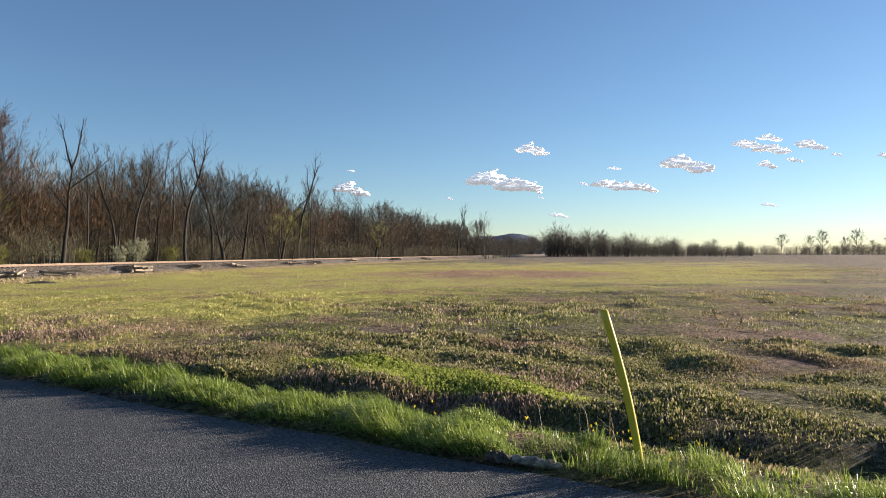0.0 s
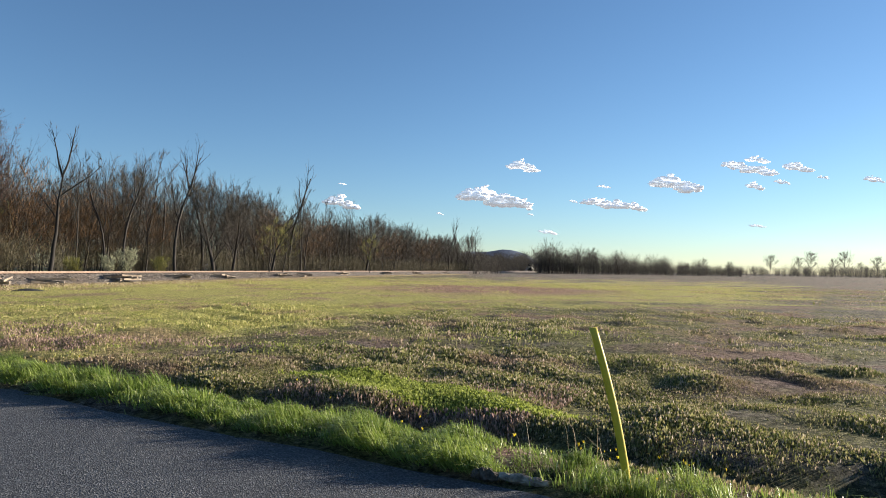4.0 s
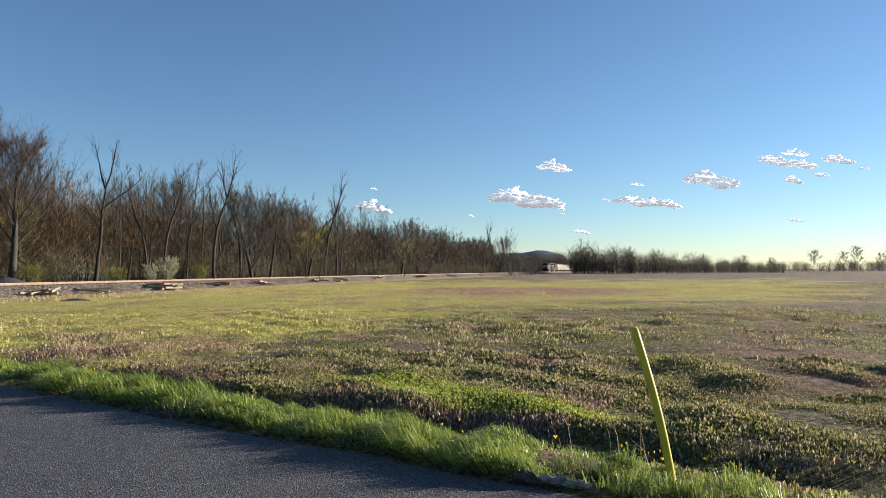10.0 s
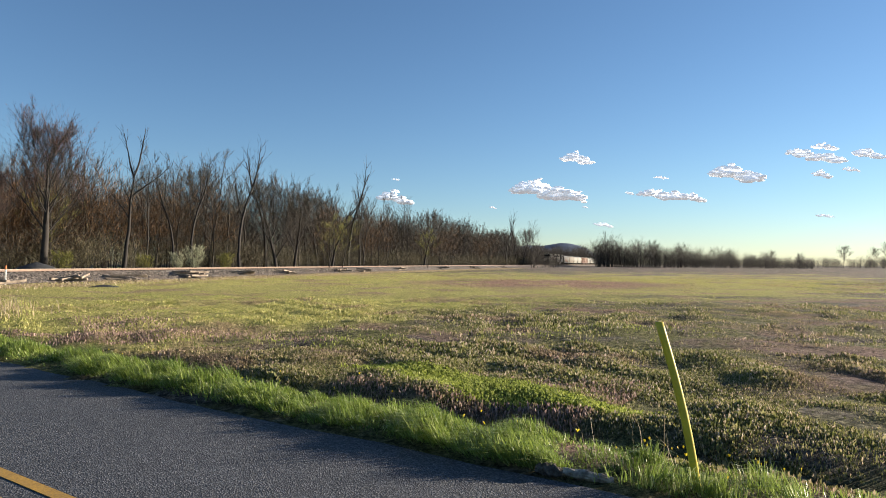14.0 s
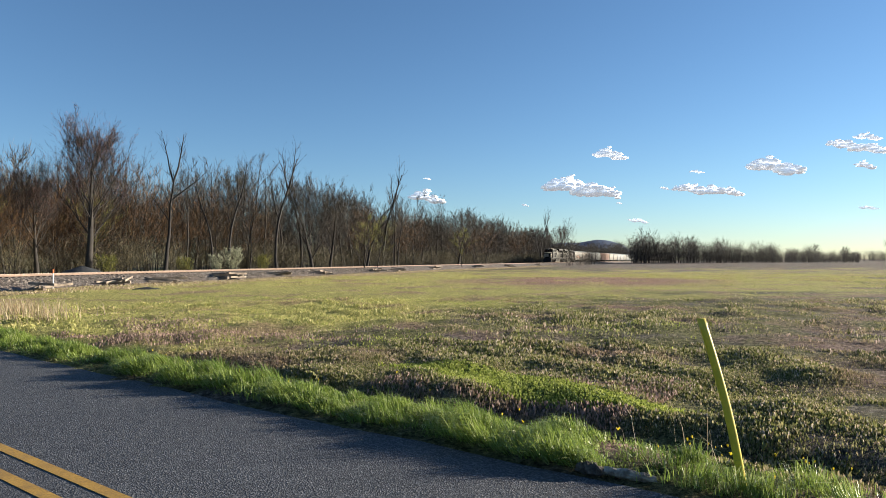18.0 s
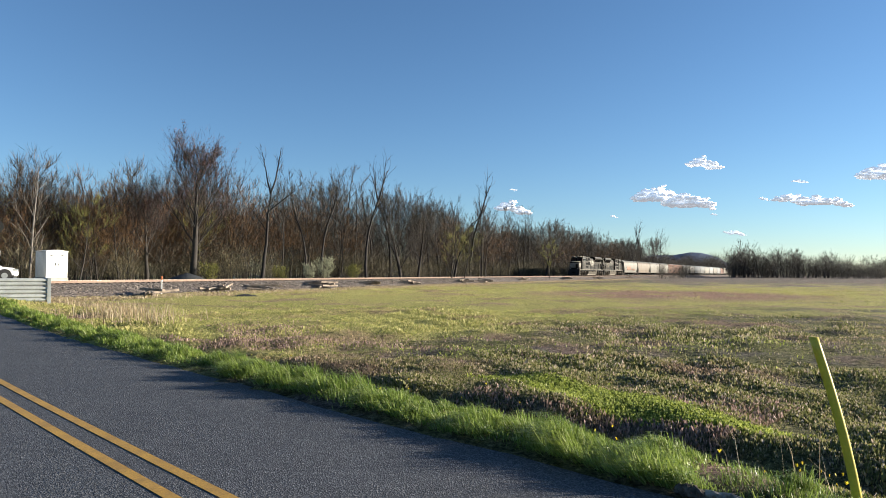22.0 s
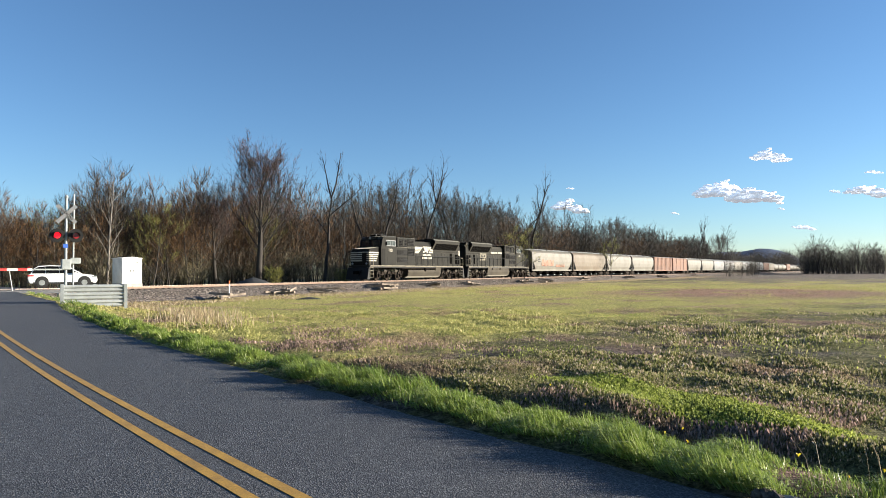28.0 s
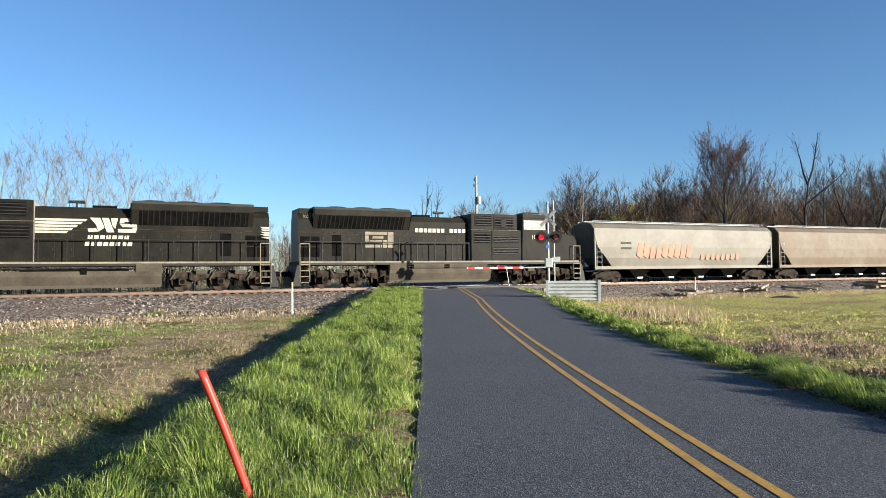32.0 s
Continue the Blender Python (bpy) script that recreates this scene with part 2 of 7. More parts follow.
def weed_material():
    """Leaves and flower heads of the field's weeds, lusher or browner with the lie of the field."""
    m = leafy("field_weeds", [(0, (0.04, 0.05, 0.013)), (0.4, (0.17, 0.18, 0.052)), (0.75, (0.36, 0.33, 0.15)), (0.92, (0.48, 0.37, 0.26)), (1, (0.62, 0.52, 0.42))], through=0.35, rough=0.7)
    nt = m.node_tree
    geo = nt.nodes.new("ShaderNodeNewGeometry")
    lush, pink, bare = field_parts(nt, geo.outputs["Position"])
    old = nt.nodes["Principled BSDF"].inputs["Base Color"].links[0].from_socket
    bright = ramp_node(nt, geo.outputs["Random Per Island"], [(0, (0.20, 0.21, 0.06)), (0.5, (0.38, 0.37, 0.115)), (1, (0.52, 0.46, 0.20))])
    rose = ramp_node(nt, geo.outputs["Random Per Island"], [(0, (0.10, 0.065, 0.055)), (0.5, (0.26, 0.155, 0.135)), (1, (0.44, 0.27, 0.24))])
    col = mix_node(nt, lush, old, bright)
    col = mix_node(nt, math_node(nt, "MULTIPLY", pink, 0.85), col, rose)
    for n in nt.nodes:
        if n.type == "BSDF_TRANSLUCENT":
            nt.links.new(col, n.inputs[0])
    nt.links.new(col, nt.nodes["Principled BSDF"].inputs["Base Color"])
    return m


def ballast_material():
    m, nt, b = nodes_of("ballast_stone")
    pos = nt.nodes.new("ShaderNodeNewGeometry").outputs["Position"]
    vor = nt.nodes.new("ShaderNodeTexVoronoi")
    vor.inputs["Scale"].default_value = 8
    nt.links.new(pos, vor.inputs["Vector"])
    col = ramp_node(nt, vor.outputs["Color"], [(0.15, (0.016, 0.013, 0.011)), (0.5, (0.12, 0.098, 0.08)), (0.85, (0.34, 0.285, 0.235))])
    col = mix_node(nt, ramp_fac(nt, noise_node(nt, pos, 0.4, 4), 0.45, 0.7), col, (0.12, 0.085, 0.06))
    nt.links.new(col, b.inputs["Base Color"])
    b.inputs["Roughness"].default_value = 0.9
    bump_node(nt, vor.outputs["Distance"], 1.0, 0.08, b.inputs["Normal"])
    return m


M = dict(
    asphalt=asphalt_material(), field=field_material(), ballast=ballast_material(),
    line=plain("road_paint_yellow", (0.60, 0.34, 0.05), (0.42, 0.24, 0.05), 4, 0.6, bscale=60, space="Position", fine=0.6),
    rail=plain("rail_steel", (0.17, 0.105, 0.07), (0.11, 0.068, 0.046), 2, 0.55, 0.3, bscale=30),
    railtop=plain("polished_rail_steel", (0.34, 0.31, 0.28), (0.28, 0.235, 0.20), 2, 0.28, 0.9, bscale=30),
    tie=plain("weathered_tie_wood", (0.12, 0.095, 0.075), (0.06, 0.048, 0.04), 3, 0.9, bump=0.5, bscale=30),
    oldtie=plain("grey_old_timber", (0.36, 0.29, 0.22), (0.16, 0.125, 0.095), 2, 0.9, bump=0.5, bscale=25),
    bark=plain("grey_brown_bark", (0.046, 0.039, 0.033), (0.02, 0.017, 0.015), 2, 0.95, bump=0.6, bscale=14),
    deadbark=plain("dead_dark_wood", (0.018, 0.016, 0.014), (0.036, 0.031, 0.028), 2, 0.95, bump=0.5, bscale=14),
    palebark=plain("pale_bark", (0.24, 0.215, 0.185), (0.12, 0.105, 0.09), 2, 0.9, bump=0.4, bscale=14),
    budtwig=leafy("budding_dark_twigs", [(0, (0.022, 0.017, 0.015)), (0.6, (0.05, 0.034, 0.03)), (1, (0.12, 0.055, 0.045))], through=0.1),
    twig=leafy("bare_twigs", [(0, (0.018, 0.014, 0.010)), (0.55, (0.045, 0.036, 0.024)), (0.9, (0.10, 0.08, 0.055)), (1, (0.17, 0.14, 0.10))], through=0.05),
    stone=leafy("broken_stone", [(0, (0.04, 0.034, 0.029)), (0.6, (0.16, 0.132, 0.108)), (1, (0.38, 0.325, 0.27))], through=0.0, rough=0.9),
    tantwig=leafy("tan_brush_twigs", [(0, (0.035, 0.032, 0.018)), (0.6, (0.10, 0.088, 0.048)), (0.9, (0.19, 0.165, 0.10)), (1, (0.28, 0.25, 0.17))], through=0.1),
    redtwig=leafy("budding_red_twigs", [(0, (0.030, 0.017, 0.009)), (0.6, (0.105, 0.058, 0.025)), (1, (0.21, 0.115, 0.045))], through=0.1),
    greentwig=leafy("first_green_leaves", [(0, (0.08, 0.08, 0.03)), (0.6, (0.19, 0.19, 0.05)), (1, (0.30, 0.28, 0.08))], through=0.35),
    whitebloom=leafy("pale_blossom", [(0, (0.20, 0.21, 0.13)), (1, (0.48, 0.48, 0.34))], through=0.35),
    grass=leafy("verge_grass", [(0, (0.045, 0.070, 0.010)), (0.45, (0.15, 0.23, 0.035)), (0.8, (0.36, 0.45, 0.11)), (0.93, (0.55, 0.58, 0.27)), (1, (0.70, 0.68, 0.45))], 1.1, [(0.35, (0.08, 0.14, 0.02)), (0.65, (0.36, 0.44, 0.09))], 0.42, 0.35, 0.45),
    weed=weed_material(),
    purpleweed=leafy("purple_flowering_weeds", [(0, (0.09, 0.07, 0.04)), (0.5, (0.27, 0.19, 0.14)), (1, (0.50, 0.34, 0.29))], through=0.3),
    greenweed=leafy("bright_green_weeds", [(0, (0.09, 0.12, 0.02)), (0.5, (0.25, 0.30, 0.05)), (1, (0.44, 0.47, 0.13))], through=0.45),
    drygrass=leafy("dry_straw", [(0, (0.26, 0.19, 0.11)), (0.6, (0.42, 0.33, 0.20)), (1, (0.58, 0.49, 0.34))], through=0.4),
    yellowpost=plain("yellow_plastic_post", (0.62, 0.50, 0.03), (0.50, 0.40, 0.03), 5, 0.45, bscale=50, fine=0.2),
    redpost=plain("red_plastic_post", (0.60, 0.05, 0.03), (0.45, 0.035, 0.025), 6, 0.45, bscale=50, fine=0.25),
    dullsign=plain("dull_aluminium_sign", (0.17, 0.17, 0.17), (0.13, 0.13, 0.13), 6, 0.5, fine=0.2),
    sill=plain("dirty_cream_paint", (0.20, 0.17, 0.11), (0.10, 0.085, 0.057), 1.0, 0.7, bscale=6, fine=0.3),
    beam=plain("weathered_zinc_beam", (0.40, 0.42, 0.41), (0.29, 0.31, 0.305), 2.5, 0.6, bscale=14, fine=0.2),
    galv=plain("galvanised_steel", (0.36, 0.38, 0.375), (0.27, 0.29, 0.285), 3, 0.55, 0.2, bscale=30),
    white=plain("white_paint", (0.78, 0.77, 0.74), (0.62, 0.61, 0.58), 1.5, 0.5, bscale=20, fine=0.15),
    carwhite=plain("white_car_paint", (0.80, 0.80, 0.80), (0.77, 0.77, 0.77), 1, 0.25, bscale=10, fine=0.02),
    black=plain("black_paint", (0.008, 0.008, 0.008), (0.014, 0.013, 0.012), 1.2, 0.55, bscale=12, fine=0.3, spec=0.2),
    locoblack=plain("dusty_black_paint", (0.005, 0.005, 0.0047), (0.011, 0.010, 0.008), 0.9, 0.5, bscale=9, fine=0.3, spec=0.05, dust=0.25),
    dusty=plain("brown_dust_on_steel", (0.050, 0.038, 0.028), (0.006, 0.005, 0.0045), 2.6, 0.85, bscale=14, fine=0.5, spec=0.1),
    tankdust=plain("khaki_dust_on_steel", (0.075, 0.064, 0.046), (0.04, 0.033, 0.025), 0.8, 0.8, bscale=9, fine=0.3, spec=0.15, dust=0.35),
    locoside=plain("dusty_olive_black_paint", (0.006, 0.0058, 0.0048), (0.015, 0.0138, 0.0102), 0.7, 0.5, bscale=7, fine=0.4, spec=0.05, dust=0.85),
    # cab panes: the sky's pale reflection is mixed into the base colour
    cabglass=plain("painted_sky_window", (0.05, 0.058, 0.055), (0.03, 0.035, 0.035), 2, 0.15, bscale=5, fine=0.2),
    carglass=plain("black_car_window", (0.006, 0.007, 0.008), (0.012, 0.013, 0.014), 1, 0.5, fine=0.1, spec=0.0),
    # near-black: shade of recesses and undersides put into colour; dark fittings share it
    dark=plain("shade_black", (0.004, 0.004, 0.004), (0.008, 0.0075, 0.007), 2, 0.9, spec=0.0),
    rubber=plain("tyre_rubber", (0.02, 0.02, 0.02), (0.03, 0.03, 0.03), 4, 0.8),
    cream=plain("cream_lettering_paint", (0.40, 0.38, 0.31), (0.29, 0.265, 0.205), 2, 0.6, bscale=12, fine=0.2),
    hopperwhite=plain("dusty_white_car_paint", (0.15, 0.139, 0.11), (0.10, 0.088, 0.065), 0.35, 0.6, bscale=3.0, fine=0.25),
    hopperbeige=plain("stained_beige_car_paint", (0.135, 0.113, 0.076), (0.10, 0.068, 0.038), 0.3, 0.65, bscale=2.0, fine=0.3),
    hoppergrey=plain("grey_car_paint", (0.16, 0.163, 0.16), (0.125, 0.125, 0.118), 0.3, 0.6, bscale=3.0, fine=0.25),
    brown=plain("boxcar_brown_paint", (0.17, 0.062, 0.020), (0.10, 0.038, 0.016), 0.5, 0.7, bscale=4.0, fine=0.3),
    graffiti=plain("orange_spray_paint", (0.24, 0.075, 0.028), (0.20, 0.10, 0.05), 1.2, 0.6, bscale=4, fine=0.1),
    glass=glass("dark_glass"),
    redlit=glow("lit_red_lens", (1.0, 0.005, 0.015), 0.7), reddull=plain("unlit_red_lens", (0.30, 0.012, 0.012), (0.22, 0.01, 0.01), 5, 0.2),
    redpaint=plain("red_reflective_paint", (0.55, 0.05, 0.04), (0.46, 0.04, 0.035), 3, 0.5, fine=0.1),
    orange=plain("orange_paint", (0.75, 0.20, 0.05), (0.6, 0.15, 0.04), 4, 0.5, fine=0.1),
    bluesign=plain("blue_sign_paint", (0.03, 0.10, 0.42), (0.03, 0.09, 0.36), 4, 0.5, fine=0.1),
    concrete=plain("concrete", (0.38, 0.36, 0.33), (0.27, 0.25, 0.22), 2, 0.9, bump=0.2, bscale=25),
    gravelpile=plain("dark_gravel", (0.022, 0.027, 0.03), (0.04, 0.042, 0.044), 4, 0.9, bump=0.8, bscale=12),
    # the ridge's woods take the blue of distant haze as base colour
    hill=plain("haze_blue_hill", (0.14, 0.165, 0.22), (0.11, 0.135, 0.19), 0.004, 1.0, bscale=0.03, space="Position", spec=0.0),
    cloud=cloud_stuff("cloud_white"),
    rot=plain("rotten_wood", (0.035, 0.028, 0.022), (0.12, 0.10, 0.08), 22, 0.95, bump=0.8, bscale=50),
    palewood=plain("bleached_driftwood", (0.46, 0.41, 0.33), (0.13, 0.105, 0.08), 12, 0.85, bump=0.5, bscale=40),
    flower=leafy("yellow_flowers", [(0, (0.6, 0.45, 0.02)), (1, (0.8, 0.65, 0.05))], through=0.3),
)


# ---- building helpers ----
def thing(name, m=None, label="", category="", group="", kind=""):
    ob = tagged(new(name), label, category, group, kind)
    if m is not None:
        ob.matrix_world = m
    return ob


def mesh_of(name, verts, faces, material, smooth=False):
    me = bpy.data.meshes.new(name)
    me.from_pydata([tuple(v) for v in verts], [], [tuple(f) for f in faces])
    me.materials.append(material)
    if smooth:
        me.polygons.foreach_set("use_smooth", [True] * len(me.polygons))
    return me


def mesh_np(name, verts, tris, material, smooth=False):
    """A mesh from arrays: n x 3 places and m x 3 corners."""
    me = bpy.data.meshes.new(name)
    verts, tris = np.asarray(verts, np.float32), np.asarray(tris, np.int32)
    me.vertices.add(len(verts))
    me.vertices.foreach_set("co", verts.ravel())
    k = tris.shape[1]
    me.loops.add(tris.size)
    me.loops.foreach_set("vertex_index", tris.ravel())
    me.polygons.add(len(tris))
    me.polygons.foreach_set("loop_start", np.arange(0, tris.size, k, dtype=np.int32))
    me.update(calc_edges=True)
    me.materials.append(material)
    if smooth:
        me.polygons.foreach_set("use_smooth", np.ones(len(tris), bool))
    return me


def part(name, bm, material, parent, label="", kind="", smooth=False):
    if isinstance(bm, bpy.types.Mesh):
        me = bm
    else:
        me = bpy.data.meshes.new(name)
        bm.to_mesh(me)
        bm.free()
        me.materials.append(material)
        if smooth:
            me.polygons.foreach_set("use_smooth", [True] * len(me.polygons))
    ob = new(name, me)
    ob.parent = parent
    return tagged(ob, label, kind=kind)


def box(x0, x1, y0, y1, z0, z1, bevel=0.0, bm=None, m=None):
    bm = bm or bmesh.new()
    r = bmesh.ops.create_cube(bm, size=1.0, matrix=(m or Matrix()) @ Matrix.Translation(((x0 + x1) / 2, (y0 + y1) / 2, (z0 + z1) / 2)) @ Matrix.Diagonal((x1 - x0, y1 - y0, z1 - z0, 1)))
    if bevel:
        edges = list({e for v in r["verts"] for e in v.link_edges})
        bmesh.ops.bevel(bm, geom=edges, offset=bevel, segments=2, affect="EDGES", profile=0.6)
    return bm


def rod(p, q, r0, r1=None, n=8, bm=None):
    bm = bm or bmesh.new()
    p, q = Vector(p), Vector(q)
    m = Matrix.Translation((p + q) / 2) @ (q - p).to_track_quat("Z", "Y").to_matrix().to_4x4()
    bmesh.ops.create_cone(bm, cap_ends=True, segments=n, radius1=r0, radius2=r0 if r1 is None else r1, depth=(q - p).length, matrix=m)
    return bm


def prism(profile, y0, y1, bm=None, axis="y", bevel=0.0):
    """A solid from an outline (x, z) drawn out along y; axis 'x' takes (y, z) along x."""
    bm = bm or bmesh.new()
    put = (lambda a, b, c: (a, c, b)) if axis == "y" else (lambda a, b, c: (c, a, b))
    ends = [[bm.verts.new(put(a, b, c)) for a, b in profile] for c in (y0, y1)]
    n = len(profile)
    fs = [bm.faces.new(ends[0]), bm.faces.new(ends[1][::-1])]
    fs += [bm.faces.new((ends[0][i], ends[1][i], ends[1][(i + 1) % n], ends[0][(i + 1) % n])) for i in range(n)]
    bmesh.ops.recalc_face_normals(bm, faces=fs)
    if bevel:
        bmesh.ops.bevel(bm, geom=list({e for f in fs for e in f.edges}), offset=bevel, segments=2, affect="EDGES", profile=0.6)
    return bm


# ---- lie of the land ----
PHI0, BEND, TURN0, ARC = radians(4.32), 0.000699, -70.4, 250.0
_s = np.arange(-300.0, 1500.0, 0.5)
_ph = PHI0 + BEND * np.clip(_s - TURN0, 0, ARC)
_tx = np.concatenate([[0], np.cumsum(np.sin(_ph[:-1]) * 0.5)])
_ty = np.concatenate([[0], np.cumsum(np.cos(_ph[:-1]) * 0.5)])
_tx += -39.317 - _tx[652]
_ty += 29.0 - _ty[652]


def track(s, off=0.0):
    """Place on the railway s metres along it, off metres towards the field; and the heading there."""
    x, y, h = np.interp(s, _s, _tx), np.interp(s, _s, _ty), np.interp(s, _s, _ph)
    return x + off * np.cos(h), y - off * np.sin(h), h


def beside(x, y):
    """Metres along the railway and from its middle (positive on the field's side) of places x, y."""
    x, y = np.asarray(x, float), np.asarray(y, float)
    s = (x - _tx[600]) * math.sin(PHI0) + (y - _ty[600]) * math.cos(PHI0)
    for _ in range(6):
        cx, cy, h = track(np.clip(s, -290, 1480))
        s = s + (x - cx) * np.sin(h) + (y - cy) * np.cos(h)
    s = np.clip(s, -290, 1480)
    cx, cy, h = track(s)
    return s, (x - cx) * np.cos(h) - (y - cy) * np.sin(h)


def road_z(d):
    return 0.90 * np.clip(np.asarray(d, float) / 45.0, 0, 1) ** 1.5


def smooth(a, b, v):
    k = np.clip((v - a) / (b - a), 0, 1)
    return k * k * (3 - 2 * k)


_rng = np.random.default_rng(5)
_waves = [(_rng.uniform(0.15, 1.6), _rng.uniform(0, 6.28), _rng.uniform(0, 6.28)) for _ in range(14)]


_clods = [(_rng.uniform(1.8, 5.0), _rng.uniform(0, 6.28), _rng.uniform(0, 6.28)) for _ in range(7)]


def land(x, y):
    """Height of the ground."""
    x, y = np.asarray(x, float), np.asarray(y, float)
    d, o = x * U[0] + y * U[1], x * N[0] + y * N[1]
    s, q = beside(x, y)
    rz = road_z(d)
    ruff = sum(np.sin(k * (x * math.cos(a) + y * math.sin(a)) + p) / (1 + 3 * k) for k, a, p in _waves) * 0.035
    # field, and the railway's bank
    toe = 5.5 + 6.5 * smooth(20, -15, s)
    clods = sum(np.sin(k * (x * math.cos(a * 3) + y * math.sin(a * 3)) + p) for k, a, p in _clods) * 0.018
    z = ruff - 0.05 + clods * (1 - smooth(25, 60, np.hypot(x, y)))
    bank = np.where(q > 0, 0.62 * (1 - smooth(2.0, toe, q)), 0.62 - 0.25 * smooth(3, 8, -q))
    z = np.maximum(z, 0) * 0 + z + bank * 1.0
    # verges, ditches and the road's bed
    ditch = 0.30 * np.exp(-((o - 6.7) / 0.42) ** 2) * smooth(-9, -4, d) * (1 - smooth(24, 30, d)) + 0.30 * np.exp(-((o + 3.8) / 0.6) ** 2) * (1 - smooth(18, 26, d))
    z = z - ditch
    near = 1 - smooth(5.5 + 1.2 * smooth(14, 34, d), 6.6 + 1.2 * smooth(14, 34, d), o)
    near = np.where(o < 2, 1 - smooth(2.6, 3.8, -o), near)
    near = near * (1 - smooth(50, 58, d))
    verge = rz + 0.02 + 0.35 * ruff
    z = z * (1 - near) + verge * near
    on = (o > -0.3) & (o < 4.9 + 1.6 * smooth(14, 34, d)) & (d < 60)
    z = np.where(on, np.minimum(z, rz - 0.05), z)
    # bank behind the guard rail
    z = z + 0.42 * np.exp(-((x + 22.6) ** 2 + (y - 21.2) ** 2) / 6.0) * (1 - near)
    # far off the land lies level
    far = smooth(300, 700, np.hypot(x, y))
    return z * (1 - far) - 0.1 * far


def land1(x, y):
    return float(land(np.array([x]), np.array([y]))[0])


def spread(lim, near, n):
    """Grid lines, close together near 0 and wide apart far off."""
    k = np.linspace(-1, 1, n)
    a = np.sinh(k * 7.2)
    return a / a[-1] * lim


def ground_sheet():
    g = spread(4500, 0.3, 270)
    X, Y = np.meshgrid(g - 8.0, g + 8.0, indexing="ij")
    Z = land(X, Y)
    n = len(g)
    i = np.arange(n * n).reshape(n, n)
    quads = np.stack([i[:-1, :-1], i[1:, :-1], i[1:, 1:], i[:-1, 1:]], -1).reshape(-1, 4)
    ob = new("ground", mesh_np("ground", np.stack([X, Y, Z], -1).reshape(-1, 3), quads, M["field"], True))
    tagged(ob, "flat spring field of green, brown and purple growth", "field", kind="structure")


def ribbon(name, pts_left, pts_right, material, thick=0.06):
    """A strip of slab between two lines of places."""
    n = len(pts_left)
    v = [*pts_left, *pts_right] + [(x, y, z - thick) for x, y, z in (*pts_left, *pts_right)]
    f = []
    for i in range(n - 1):
        f.append((i, i + 1, n + i + 1, n + i))
        f.append((2 * n + i, 2 * n + i + 1, i + 1, i))
        f.append((n + i, n + i + 1, 3 * n + i + 1, 3 * n + i))
    return mesh_of(name, v, f, material)


def road_left(d):
    return -0.42 + 0.025 * max(0.0, min(d, 40.0))


def road_mid(d):
    return 2.30 + 0.0013 * max(0.0, min(d, 32.0) - 8.0) ** 2


def road_right(d):
    return 4.85 + min(1.6, 0.004 * max(0.0, d - 14.0) ** 2)


def on_road(d, o, up=0.0):
    return (U[0] * d + N[0] * o, U[1] * d + N[1] * o, float(road_z(d)) + up)


def roads():
    ds = np.concatenate([np.arange(-40, 43.5, 1.0), [43.9]])
    rnd = random.Random(3)
    wob = [rnd.uniform(-0.05, 0.05) for _ in ds]
    left = [on_road(d, road_left(d) + w) for d, w in zip(ds, wob)]
    right = [on_road(d, road_right(d) + w) for d, w in zip(ds, wob[::-1])]
    road = thing("road", None, "dark asphalt country road rising to a crossing", "road", kind="structure")
    part("asphalt", ribbon("asphalt", right, left, M["asphalt"]), None, road)
    for off in (-0.20, 0.10):
        dl = np.arange(-40, 43.6, 0.8)
        a = [on_road(d, road_mid(d) + off, 0.005) for d in dl]
        b = [on_road(d, road_mid(d) + off + 0.10, 0.005) for d in dl]
        part("centre_line", ribbon("centre_line", b, a, M["line"], 0.004), None, road, "worn yellow centre line")
    # beyond the railway the road runs on among the trees
    left = [on_road(d, 0.5) for d in np.arange(50.3, 90, 3)]
    right = [on_road(d, 8.5) for d in np.arange(50.3, 90, 3)]
    part("asphalt", ribbon("asphalt", right, left, M["asphalt"]), None, road)


